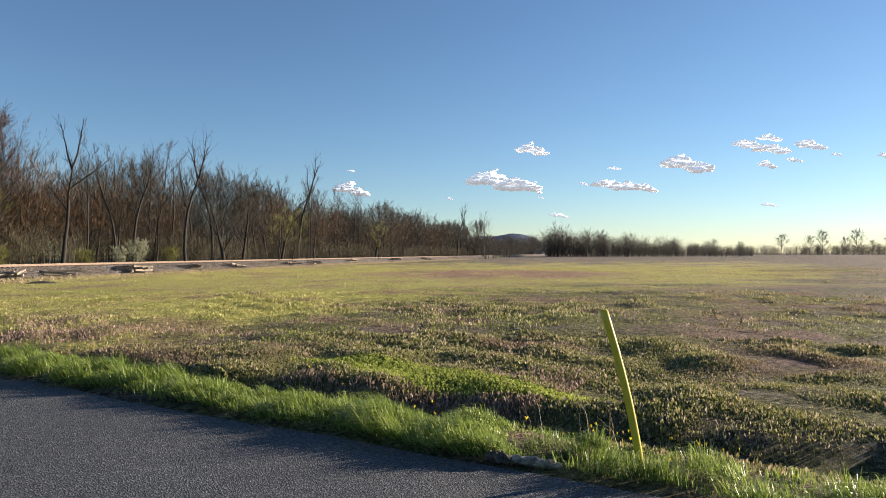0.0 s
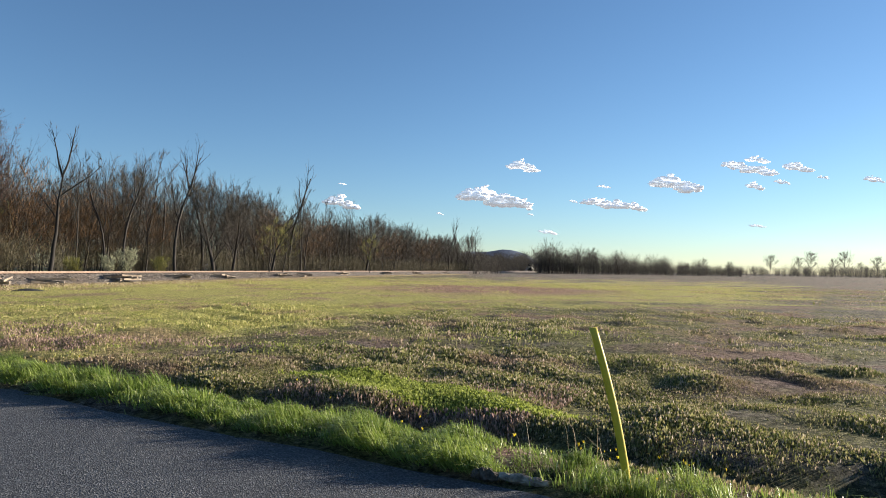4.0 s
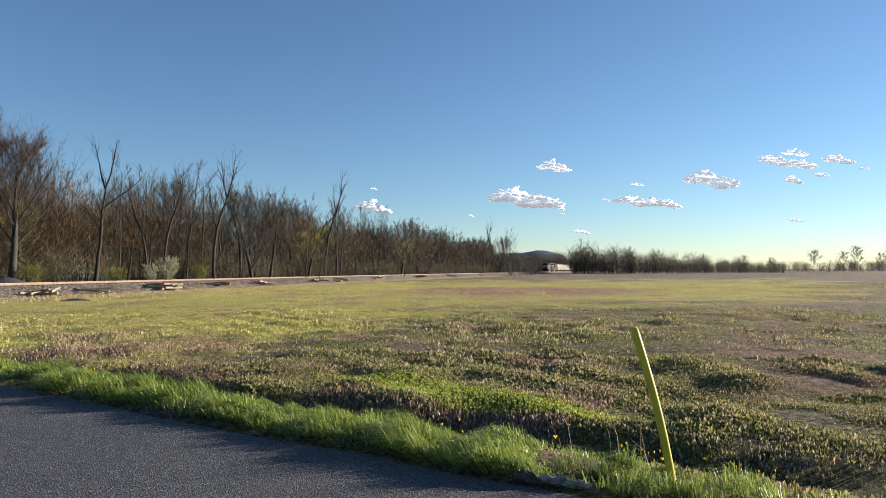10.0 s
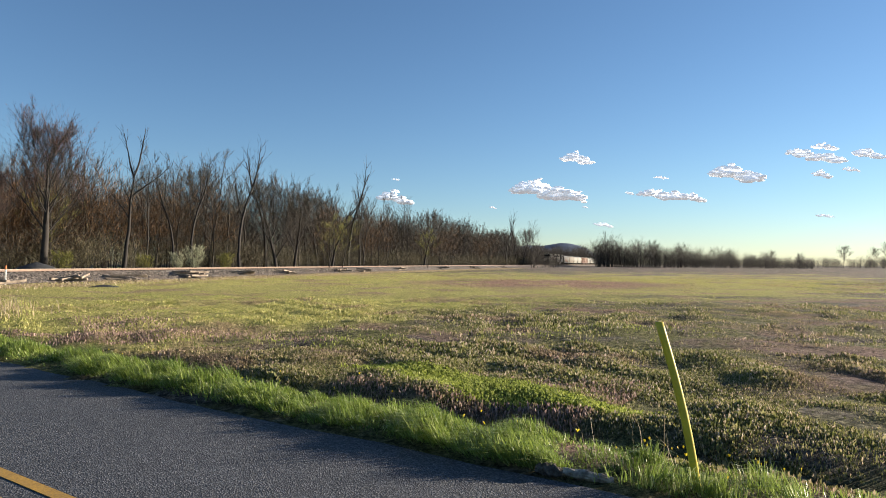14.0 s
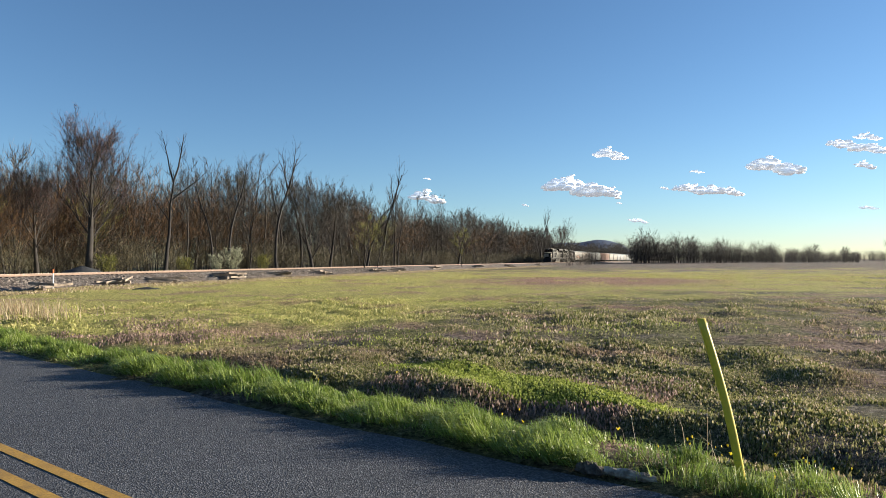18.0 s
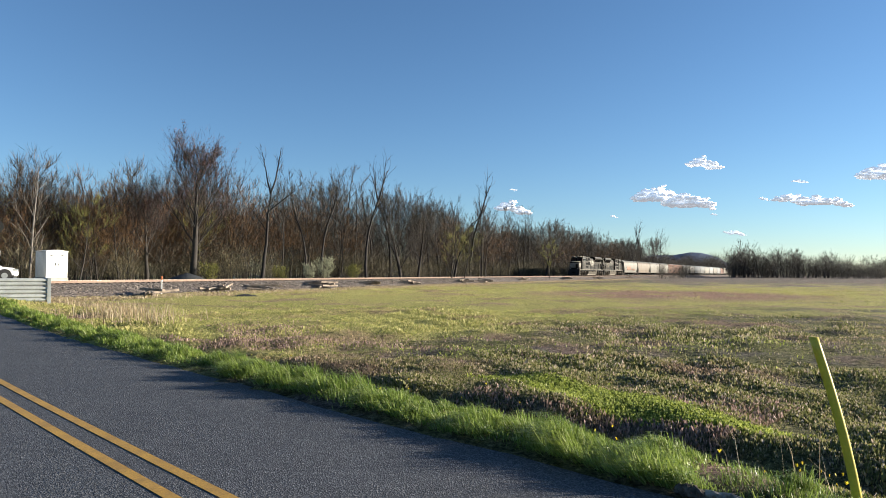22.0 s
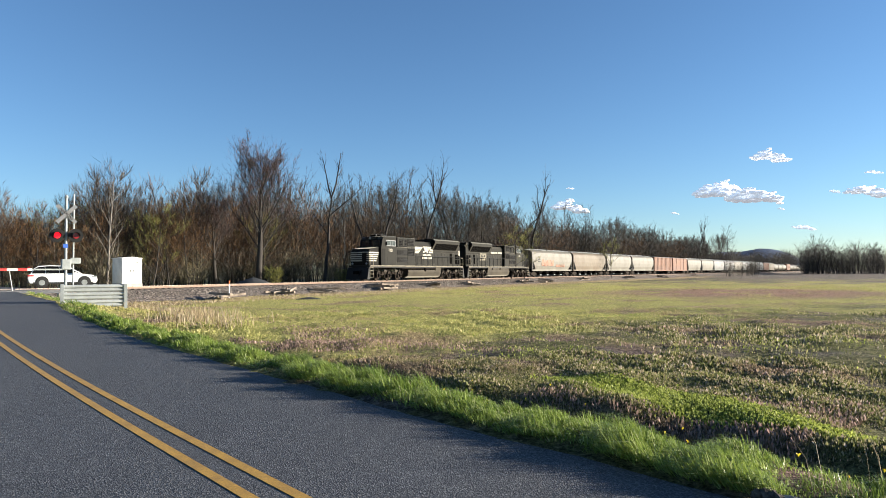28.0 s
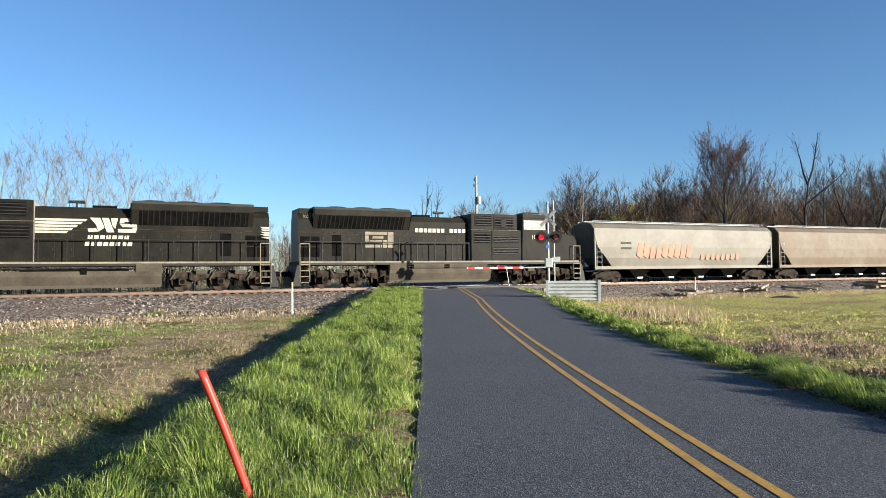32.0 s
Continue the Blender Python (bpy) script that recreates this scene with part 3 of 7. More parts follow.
def railway():
    bal = thing("ballast_bed", None, "grey-brown crushed stone under the rails", "ballast", kind="structure")
    ss = np.concatenate([np.arange(-280, 120, 2.0), np.arange(120, 900, 8.0)])
    rows = []
    for off_k in (-4.2, -2.0, -1.2, 1.2, 2.0, 3.0, 4.5, 1.0):
        col = []
        for s in ss:
            wide = 5.2 + 6.0 * float(smooth(20, -15, np.array(s)))
            if off_k == 1.0:
                off = wide
            elif off_k == 4.5:
                off = 2 + (wide - 2) * 0.66
            elif off_k == 3.0:
                off = 2 + (wide - 2) * 0.33
            else:
                off = off_k
            x, y, _ = track(s, off)
            crown = 0.70 if abs(off) <= 2.0 else float(land1(x, y)) + 0.05
            col.append((x, y, crown))
        rows.append(col)
    v = np.array(rows).reshape(-1, 3)
    n = len(ss)
    i = np.arange(len(v)).reshape(len(rows), n)
    q = np.stack([i[:-1, :-1], i[1:, :-1], i[1:, 1:], i[:-1, 1:]], -1).reshape(-1, 4)[:, ::-1]
    part("stone_bed", mesh_np("stone_bed", v, q, M["ballast"], True), None, bal)
    line = thing("railway_track", None, "two rusty-sided steel rails on wooden ties", "railway track", kind="structure")
    prof = [(-0.07, -0.16), (0.07, -0.16), (0.07, -0.14), (0.012, -0.12), (0.012, -0.045), (0.037, -0.035), (0.037, -0.004), (-0.037, -0.004), (-0.037, -0.035), (-0.012, -0.045), (-0.012, -0.12), (-0.07, -0.14)]
    sr = np.concatenate([np.arange(-280, 200, 4.0), np.arange(200, 900, 10.0)])
    for side in (-0.755, 0.755):
        V, F = [], []
        k = len(prof)
        for s in sr:
            for a, b in prof:
                x, y, _ = track(s, side + a)
                V.append((x, y, RAIL_Z + b))
        for j in range(len(sr) - 1):
            for a in range(k):
                b = (a + 1) % k
                F.append((j * k + a, j * k + b, (j + 1) * k + b, (j + 1) * k + a))
        r = part("rail", mesh_of("rail", V, F, M["rail"]), None, line)
        l = [(*track(s, side + 0.034)[:2], RAIL_Z) for s in sr]
        rr = [(*track(s, side - 0.034)[:2], RAIL_Z) for s in sr]
        part("running_surface", ribbon("running_surface", l, rr, M["railtop"], 0.004), None, r, "shiny worn rail head")
    tie = box(-1.3, 1.3, -0.11, 0.11, 0.60, 0.755, 0.012)
    me = bpy.data.meshes.new("tie")
    tie.to_mesh(me)
    tie.free()
    me.materials.append(M["tie"])
    for k in range(280):
        s = -40 + k * 0.52
        d = track(s)
        if 43.9 < d[0] * U[0] + d[1] * U[1] < 50 and -0.8 < d[0] * N[0] + d[1] * N[1] < 6.2:
            continue
        ob = part("tie", me, None, line)
        ob.matrix_local = pose(d[0], d[1], 0, 0, 0, -math.degrees(d[2]))
    # crossing panels between and beside the rails
    cross = thing("crossing_deck", None, "grey crossing panels flush with the rails", "level crossing", kind="structure")
    s0 = beside([U[0] * 46.8 + N[0] * 2.7], [U[1] * 46.8 + N[1] * 2.7])[0][0]
    for a, b in ((-4.6, -0.86), (-0.66, 0.66), (0.86, 4.4)):
        sl = np.arange(s0 - 5.5, s0 + 5.6, 1.0)
        l = [(*track(s, b)[:2], RAIL_Z - 0.005) for s in sl]
        r = [(*track(s, a)[:2], RAIL_Z - 0.005) for s in sl]
        part("deck_panel", ribbon("deck_panel", l, r, M["asphalt"], 0.2), None, cross)


ground_sheet()
roads()
railway()


# ---- trees ----
class Wood:
    """Gathers tapering limbs and thin twigs of one tree."""

    def __init__(self, seed):
        self.r = random.Random(seed)
        self.v, self.f, self.tv, self.tf = [], [], [], []

    def limb(self, pts, radii, n):
        base = len(self.v)
        for k, (p, r) in enumerate(zip(pts, radii)):
            way = (pts[min(k + 1, len(pts) - 1)] - pts[max(k - 1, 0)]).normalized()
            a = way.orthogonal().normalized()
            b = way.cross(a)
            for j in range(n):
                w = 2 * math.pi * j / n
                self.v.append(p + (a * math.cos(w) + b * math.sin(w)) * r)
        for k in range(len(pts) - 1):
            for j in range(n):
                i0, i1 = base + k * n + j, base + k * n + (j + 1) % n
                self.f.append((i0, i1, i1 + n, i0 + n))

    def sliver(self, p, way, length, w):
        side = way.orthogonal().normalized()
        side.rotate(Matrix.Rotation(self.r.uniform(0, 6.28), 3, way))
        i = len(self.tv)
        self.tv += [p - side * w, p + side * w, p + way * length + Vector((0, 0, length * 0.12))]
        self.tf.append((i, i + 1, i + 2))

    def twig(self, p, way, length, w):
        side = way.orthogonal().normalized()
        side.rotate(Matrix.Rotation(self.r.uniform(0, 6.28), 3, way))
        i = len(self.tv)
        bend = p + way * length * 0.55 + side * length * self.r.uniform(-0.15, 0.15)
        self.tv += [p - side * w, p + side * w, bend + side * w * 0.7, bend - side * w * 0.7, p + way * length + Vector((0, 0, length * 0.12))]
        self.tf += [(i, i + 1, i + 2), (i, i + 2, i + 3), (i + 3, i + 2, i + 4)]

    def leaf(self, p, size):
        a = Vector((self.r.uniform(-1, 1), self.r.uniform(-1, 1), self.r.uniform(-1, 1))).normalized()
        b = a.orthogonal().normalized()
        i = len(self.tv)
        self.tv += [p + a * size, p + b * size * 0.6, p - a * size, p - b * size * 0.6]
        self.tf += [(i, i + 1, i + 2), (i, i + 2, i + 3)]

    def grow(self, p, way, length, r, level, top, spec):
        rr = self.r
        segs = (2 if spec["simple"] else 6) if level == 0 else 1 if spec["simple"] else (3, 3, 2, 1)[level]
        pts, radii = [p.copy()], [r]
        w = way.copy()
        taper = spec["taper"] if level == 0 else 0.25
        for k in range(segs):
            w = (w + Vector((rr.uniform(-1, 1), rr.uniform(-1, 1), rr.uniform(-0.4, 0.9))) * spec["crook"] * (0.5 if level == 0 else 1) + Vector((0, 0, spec["lift"] * (level > 0)))).normalized()
            p = p + w * length / segs
            pts.append(p.copy())
            radii.append(r * (1 - (1 - taper) * (k + 1) / segs))
        self.limb(pts, radii, spec["sides"][min(level, 3)])
        if level == top:
            for _ in range(spec["twigs"]):
                k = rr.uniform(0.1, 1.0) * segs
                a = pts[min(int(k), segs - 1)].lerp(pts[min(int(k) + 1, segs)], k % 1)
                d = (w + Vector((rr.uniform(-1, 1), rr.uniform(-1, 1), rr.uniform(-0.3, 1.0))) * 0.9).normalized()
                ln = rr.uniform(0.5, 1.0) * spec["twig_len"]
                (self.sliver if spec["simple"] else self.twig)(a, d, ln, spec["twig_w"])
                if rr.random() < spec["leaves"]:
                    for _ in range(2):
                        self.leaf(a + d * ln * rr.uniform(0.3, 1.05), spec["leaf"] * rr.uniform(0.6, 1.3))
            return
        count = spec["kids"][level]
        for k in range(count):
            at = spec["bare"] + (1 - spec["bare"]) * (k + rr.uniform(0.2, 0.9)) / count if level == 0 else rr.uniform(0.25, 1.0)
            at = min(at, 0.999) * segs
            a = pts[int(at)].lerp(pts[int(at) + 1], at % 1)
            rad = radii[int(at)] * rr.uniform(0.45, 0.7) * spec["thin"]
            ang = k * 2.4 + rr.uniform(-0.5, 0.5)
            if level == 0:
                out = Vector((math.cos(ang), math.sin(ang), 0))
                d = (out * spec["open"] + Vector((0, 0, 1)) * rr.uniform(0.6, 1.1)).normalized()
                ln = length * spec["reach"] * (1.25 - 0.75 * at / segs) * rr.uniform(0.75, 1.15)
            else:
                d = (w + Vector((rr.uniform(-1, 1), rr.uniform(-1, 1), rr.uniform(-0.2, 1.0))) * spec["spread"]).normalized()
                ln = length * rr.uniform(0.45, 0.75)
            self.grow(a, d, ln, max(rad, 0.012), level + 1, top, spec)


SPEC = dict(taper=0.18, crook=0.14, twigs=8, twig_len=1.0, twig_w=0.02, leaves=0.0, leaf=0.05, kids=(9, 5, 4), bare=0.3, open=0.9, reach=0.42, sides=(6, 4, 3, 3), thin=0.8, simple=False, spread=0.75, lift=0.0, haze=0, crown=(0.62, 0.2, 0.36))
TREES = {}


def tree_kind(key, seed, height, radius, top=2, stems=1, bark="bark", twig="twig", **over):
    spec = dict(SPEC, **over)
    w = Wood(seed)
    for k in range(stems):
        lean = Vector((w.r.uniform(-0.12, 0.12), w.r.uniform(-0.12, 0.12), 1)) if stems == 1 else Vector((math.cos(k * 2.4) * 0.28, math.sin(k * 2.4) * 0.28, 1))
        foot = Vector((0, 0, -0.3)) if stems == 1 else Vector((math.cos(k * 2.4) * 0.25, math.sin(k * 2.4) * 0.25, -0.3))
        w.grow(foot, lean.normalized(), height * spec.get("stem", 0.8), radius * (1 if stems == 1 else w.r.uniform(0.5, 0.9)), 0, top, spec)
    # fine outer twigs that fill the crown
    r = w.r
    mid, wide, high = height * spec["crown"][0], height * spec["crown"][1], height * spec["crown"][2]
    for _ in range(spec["haze"]):
        d = Vector((r.gauss(0, 1), r.gauss(0, 1), r.gauss(0, 1))).normalized() * r.random() ** 0.45
        p = Vector((d.x * wide, d.y * wide, mid + d.z * high))
        way = (Vector((d.x, d.y, 0.35 + 0.4 * d.z)) + Vector((r.uniform(-1, 1), r.uniform(-1, 1), r.uniform(-0.4, 1))) * 0.8).normalized()
        w.sliver(p, way, r.uniform(0.4, 0.9), spec["twig_w"] * 0.85)
    TREES[key] = (mesh_of(key + "_trunk", w.v, w.f, M[bark], True), mesh_of(key + "_twigs", w.tv, w.tf, M[twig]) if w.tv else None)


def forked_kind(key, seed, limbs, bark="deadbark", side=5):
    """A dead tree in its own x-z plane: limbs given as (height of the foot, rise in degrees from +x, length, girth, curl); the first is the trunk."""
    w = Wood(seed)
    r = w.r
    stem = None
    for z, rise, length, girth, curl in limbs:
        p, a = Vector((0, 0, z)), radians(rise)
        if stem:
            p = min(stem, key=lambda q: abs(q.z - z)).copy()
        pts, radii = [p.copy()], [girth]
        for k in range(7):
            a += radians(curl) / 7 + r.uniform(-0.13, 0.13)
            p = p + Vector((math.cos(a), r.uniform(-0.15, 0.15), math.sin(a))) * length / 7
            pts.append(p.copy())
            radii.append(girth * (1 - 0.8 * (k + 1) / 7) + 0.008)
        w.limb(pts, radii, 6)
        if not stem:
            stem = [a.lerp(b, i / 4) for a, b in zip(pts, pts[1:]) for i in range(5)]
        for k in range(side):
            at = r.uniform(0.45, 0.98) * 6.99
            q = pts[int(at)].lerp(pts[int(at) + 1], at % 1)
            b = a + r.choice((-1, 1)) * r.uniform(0.35, 0.9)
            n, ln, g = 3, length * r.uniform(0.10, 0.24), radii[int(at)] * 0.5 + 0.005
            shoot, gs = [q.copy()], [g]
            for i in range(n):
                b += (math.pi / 2 - b) * 0.25 + r.uniform(-0.2, 0.2)
                q = q + Vector((math.cos(b), r.uniform(-0.5, 0.5), math.sin(b))) * ln / n
                shoot.append(q.copy())
                gs.append(g * (1 - 0.75 * (i + 1) / n))
            w.limb(shoot, gs, 4)
            for _ in range(3):
                w.twig(q, Vector((math.cos(b) + r.uniform(-0.6, 0.6), r.uniform(-0.6, 0.6), math.sin(b))).normalized(), r.uniform(0.3, 0.7), 0.012)
    TREES[key] = (mesh_of(key + "_trunk", w.v, w.f, M[bark], True), mesh_of(key + "_twigs", w.tv, w.tf, M["twig"]))


forked_kind("dead_a", 21, ((-0.3, 88, 10.4, 0.22, 4), (9.2, 104, 4.6, 0.09, -14), (9.8, 78, 4.8, 0.10, 6), (7.6, 40, 4.8, 0.10, 6), (5.2, 118, 3.0, 0.06, -20)), side=8)
forked_kind("dead_b", 24, ((-0.3, 90, 14.0, 0.19, -2), (9.4, 104, 3.6, 0.07, -12), (8.4, 60, 6.4, 0.09, 22), (6.2, 122, 3.4, 0.05, -30), (7.0, 58, 3.0, 0.05, 26), (10.6, 66, 2.4, 0.04, 16)), side=6)
forked_kind("leaning", 27, ((-0.3, 80, 8.6, 0.19, -22), (5.6, 52, 4.2, 0.10, -12), (6.6, 92, 3.8, 0.09, -50), (7.4, 36, 3.2, 0.07, 10), (4.8, 110, 2.6, 0.05, -20)), side=9)


def tree(key, name, m, label, group="", scale=1.0, category="tree"):
    ob = thing(name, m, label, category, group)
    part("trunk", TREES[key][0], None, ob)
    if TREES[key][1]:
        part("crown", TREES[key][1], None, ob)
    ob.scale = (scale, scale, scale)
    return ob


tree_kind("big_bud", 17, 15.0, 0.34, 3, twig="budtwig", kids=(15, 9, 6), bare=0.30, open=0.82, reach=0.48, twigs=8, twig_len=0.55, twig_w=0.009, leaves=0.6, leaf=0.05, stem=0.70, thin=0.70, crook=0.09, spread=0.70, lift=0.09, haze=1300, crown=(0.68, 0.25, 0.27))
tree_kind("round", 31, 13.0, 0.26, 3, kids=(16, 8, 5), bare=0.14, open=0.85, reach=0.50, twigs=7, twig_len=0.7, twig_w=0.010, thin=0.7, spread=0.7, lift=0.08, stem=0.72, haze=700, crown=(0.58, 0.25, 0.32))
tree_kind("slim_a", 41, 12.0, 0.10, 2, kids=(11, 5, 3), bare=0.38, open=0.50, reach=0.24, twigs=10, twig_len=0.6, twig_w=0.009, spread=0.62, lift=0.06, stem=0.92, haze=260, crown=(0.60, 0.15, 0.30))
tree_kind("slim_b", 43, 11.0, 0.09, 2, kids=(12, 5, 3), bare=0.28, open=0.62, reach=0.28, twigs=10, twig_len=0.6, twig_w=0.009, spread=0.62, lift=0.06, stem=0.92, haze=260, crown=(0.60, 0.15, 0.30))
tree_kind("slim_c", 47, 12.5, 0.12, 2, kids=(11, 5, 3), bare=0.42, open=0.60, reach=0.32, twigs=10, twig_len=0.6, twig_w=0.009, spread=0.62, lift=0.06, stem=0.92, haze=260, crown=(0.60, 0.15, 0.30))
tree_kind("red_a", 51, 10.0, 0.11, 2, twig="redtwig", kids=(13, 6, 3), bare=0.12, open=0.85, reach=0.40, twigs=9, twig_len=0.7, twig_w=0.015, haze=700, crown=(0.58, 0.28, 0.40))
tree_kind("red_b", 53, 9.0, 0.10, 2, twig="redtwig", kids=(13, 6, 3), bare=0.08, open=0.85, reach=0.42, twigs=9, twig_len=0.7, twig_w=0.015, haze=700, crown=(0.58, 0.28, 0.40))
tree_kind("green_a", 57, 9.0, 0.10, 2, twig="greentwig", kids=(12, 6, 3), bare=0.2, open=0.9, reach=0.40, twigs=7, twig_len=0.9, twig_w=0.012, leaves=0.4, leaf=0.06)
tree_kind("pale_b", 63, 13.0, 0.17, 3, bark="palebark", twig="tantwig", kids=(13, 5, 3), bare=0.15, open=0.55, reach=0.45, twigs=4, twig_len=0.8, twig_w=0.012, thin=0.65, haze=350, crown=(0.62, 0.26, 0.34))
tree_kind("pale", 61, 12.5, 0.12, 2, bark="palebark", kids=(15, 4, 2), bare=0.18, open=0.5, reach=0.26, twigs=3, twig_len=0.9, twig_w=0.010, stem=0.88, thin=0.6)
tree_kind("globe", 95, 11.0, 0.16, 2, kids=(12, 6), bare=0.30, open=0.95, reach=0.36, twigs=7, twig_len=0.9, twig_w=0.05, spread=0.9, haze=260, crown=(0.68, 0.27, 0.27), sides=(4, 3, 3, 3), simple=True)
LOW = dict(sides=(3, 3, 3, 3), simple=True)
tree_kind("deep_a", 81, 11.0, 0.09, 2, kids=(11, 3), bare=0.1, open=0.5, reach=0.34, twigs=7, twig_len=0.9, twig_w=0.018, spread=0.6, lift=0.08, haze=620, crown=(0.50, 0.20, 0.44), **LOW)
tree_kind("deep_b", 83, 10.0, 0.08, 2, kids=(11, 3), bare=0.05, open=0.6, reach=0.36, twigs=7, twig_len=0.9, twig_w=0.018, spread=0.6, lift=0.08, haze=620, crown=(0.48, 0.24, 0.44), **LOW)
tree_kind("far_a", 85, 10.0, 0.16, 1, kids=(12,), bare=0.08, open=0.8, reach=0.42, twigs=5, twig_len=1.3, haze=230, crown=(0.5, 0.36, 0.45), sides=(3, 3, 3, 3), twig_w=0.045, simple=True)
tree_kind("far_b", 87, 9.0, 0.14, 1, kids=(12,), bare=0.05, open=0.9, reach=0.46, twigs=5, twig_len=1.3, haze=230, crown=(0.48, 0.40, 0.45), sides=(3, 3, 3, 3), twig_w=0.045, simple=True)
tree_kind("brush", 89, 3.2, 0.03, 1, stems=7, kids=(4,), bare=0.1, open=0.8, reach=0.45, twigs=6, twig_len=0.7, haze=230, crown=(0.5, 0.45, 0.5), sides=(3, 3, 3, 3), twig_w=0.013, simple=True)
tree_kind("shrub_g", 77, 2.4, 0.04, 1, stems=8, twig="greentwig", kids=(8,), bare=0.1, open=0.8, reach=0.42, twigs=8, twig_len=0.5, leaves=0.8, leaf=0.06)
tree_kind("blossom", 79, 3.0, 0.04, 1, stems=8, twig="whitebloom", kids=(8,), bare=0.1, open=0.6, reach=0.40, twigs=9, twig_len=0.5, leaves=0.9, leaf=0.07)


LEVEL = 0.984     # the bearings below were read on a scale that runs a little wide


def polar(az, dist):
    az = radians(az * LEVEL)
    return dist * math.sin(az), dist * math.cos(az)


def stand(az, dist, turn=0.0):
    x, y = polar(az, dist)
    return pose(x, y, land1(x, y), 0, 0, turn)


def landmark_trees():
    tree("big_bud", "budding_tree", stand(-35.3, 72, 40), "large bare tree with reddish spring buds beside the track", scale=1.1)
    tree("big_bud", "budding_tree", stand(-38.6, 77, 200), "smaller bare tree with dark red spring buds", scale=0.78)
    tree("dead_a", "dead_tree", stand(-29.9, 78, 29), "dark dead tree with broken branches and one long crooked limb", scale=1.05)
    tree("dead_b", "dead_tree", stand(-21.2, 88, 21), "tall thin dead tree standing above the wood", scale=1.08)
    tree("dead_b", "dead_tree", stand(-24.9, 86, 30), "dead grey trunk with short broken limbs", scale=0.92)
    tree("dead_b", "dead_tree", stand(-26.3, 84, 200), "dead grey trunk with short broken limbs", scale=0.80)
    tree("round", "bare_tree", stand(-18.2, 101, 0), "broad bare tree with a dense twiggy crown", scale=1.16)
    tree("round", "bare_tree", stand(-16.8, 104, 120), "broad bare tree with a dense twiggy crown", scale=1.05)
    tree("leaning", "leaning_tree", stand(-13.7, 112, 13), "dark leaning tree with a forked crooked top", scale=1.12)
    tree("slim_c", "bare_tree", stand(-11.0, 122, 80), "tall bare tree with a fine upright crown", scale=0.95)
    tree("pale", "pale_barked_tree", stand(-46.6, 66, 10), "slender pale-barked bare tree behind the equipment cabinet", scale=0.93)
    tree("slim_c", "bare_tree", stand(3.7, 312, 0), "lone bare tree rising above the far wood", scale=1.6)
    tree("dead_b", "dead_tree", stand(-60.6, 80, 0), "thin dead trunk seen over the train", scale=0.8)
    tree("dead_b", "dead_tree", stand(-59.6, 82, 70), "thin dead trunk seen over the train", scale=0.8)
    tree("round", "bare_tree", stand(-52.0, 88, 10), "bare tree with a spreading crown beyond the road", scale=0.72)
    for az, d, k, sc in ((-84.3, 94, "pale_b", 1.3), (-87, 92, "pale_b", 1.42), (-92, 92, "pale_b", 1.35), (-89.5, 92, "pale_b", 1.4), (-81, 95, "pale_b", 1.15), (-78.8, 95, "pale_b", 1.12), (-74, 100, "red_a", 0.7), (-68, 100, "red_b", 0.7)):
        tree(k, "bare_tree", stand(az, d, az * 7), "bare spring tree beyond the railway", "trees beyond the crossing", sc)
    tree("blossom", "flowering_shrub", stand(-26.0, 79, 0), "pale blossoming shrub at the edge of the wood", "flowering shrubs", 0.8, "shrub")
    tree("blossom", "flowering_shrub", stand(-24.7, 80, 90), "pale blossoming shrub at the edge of the wood", "flowering shrubs", 1.1, "shrub")
    for az, d, k in ((-28.4, 84, "shrub_g"), (-34.0, 71, "shrub_g"), (-13.9, 108, "green_a"), (-12.8, 112, "green_a"), (-5.5, 148, "green_a"), (-50.5, 78, "green_a"), (-45.0, 82, "green_a"), (-22.3, 86, "shrub_g")):
        tree(k, "green_shrub", stand(az, d, az * 11), "shrub coming into yellow-green leaf", "green shrubs", 1.0, "shrub")


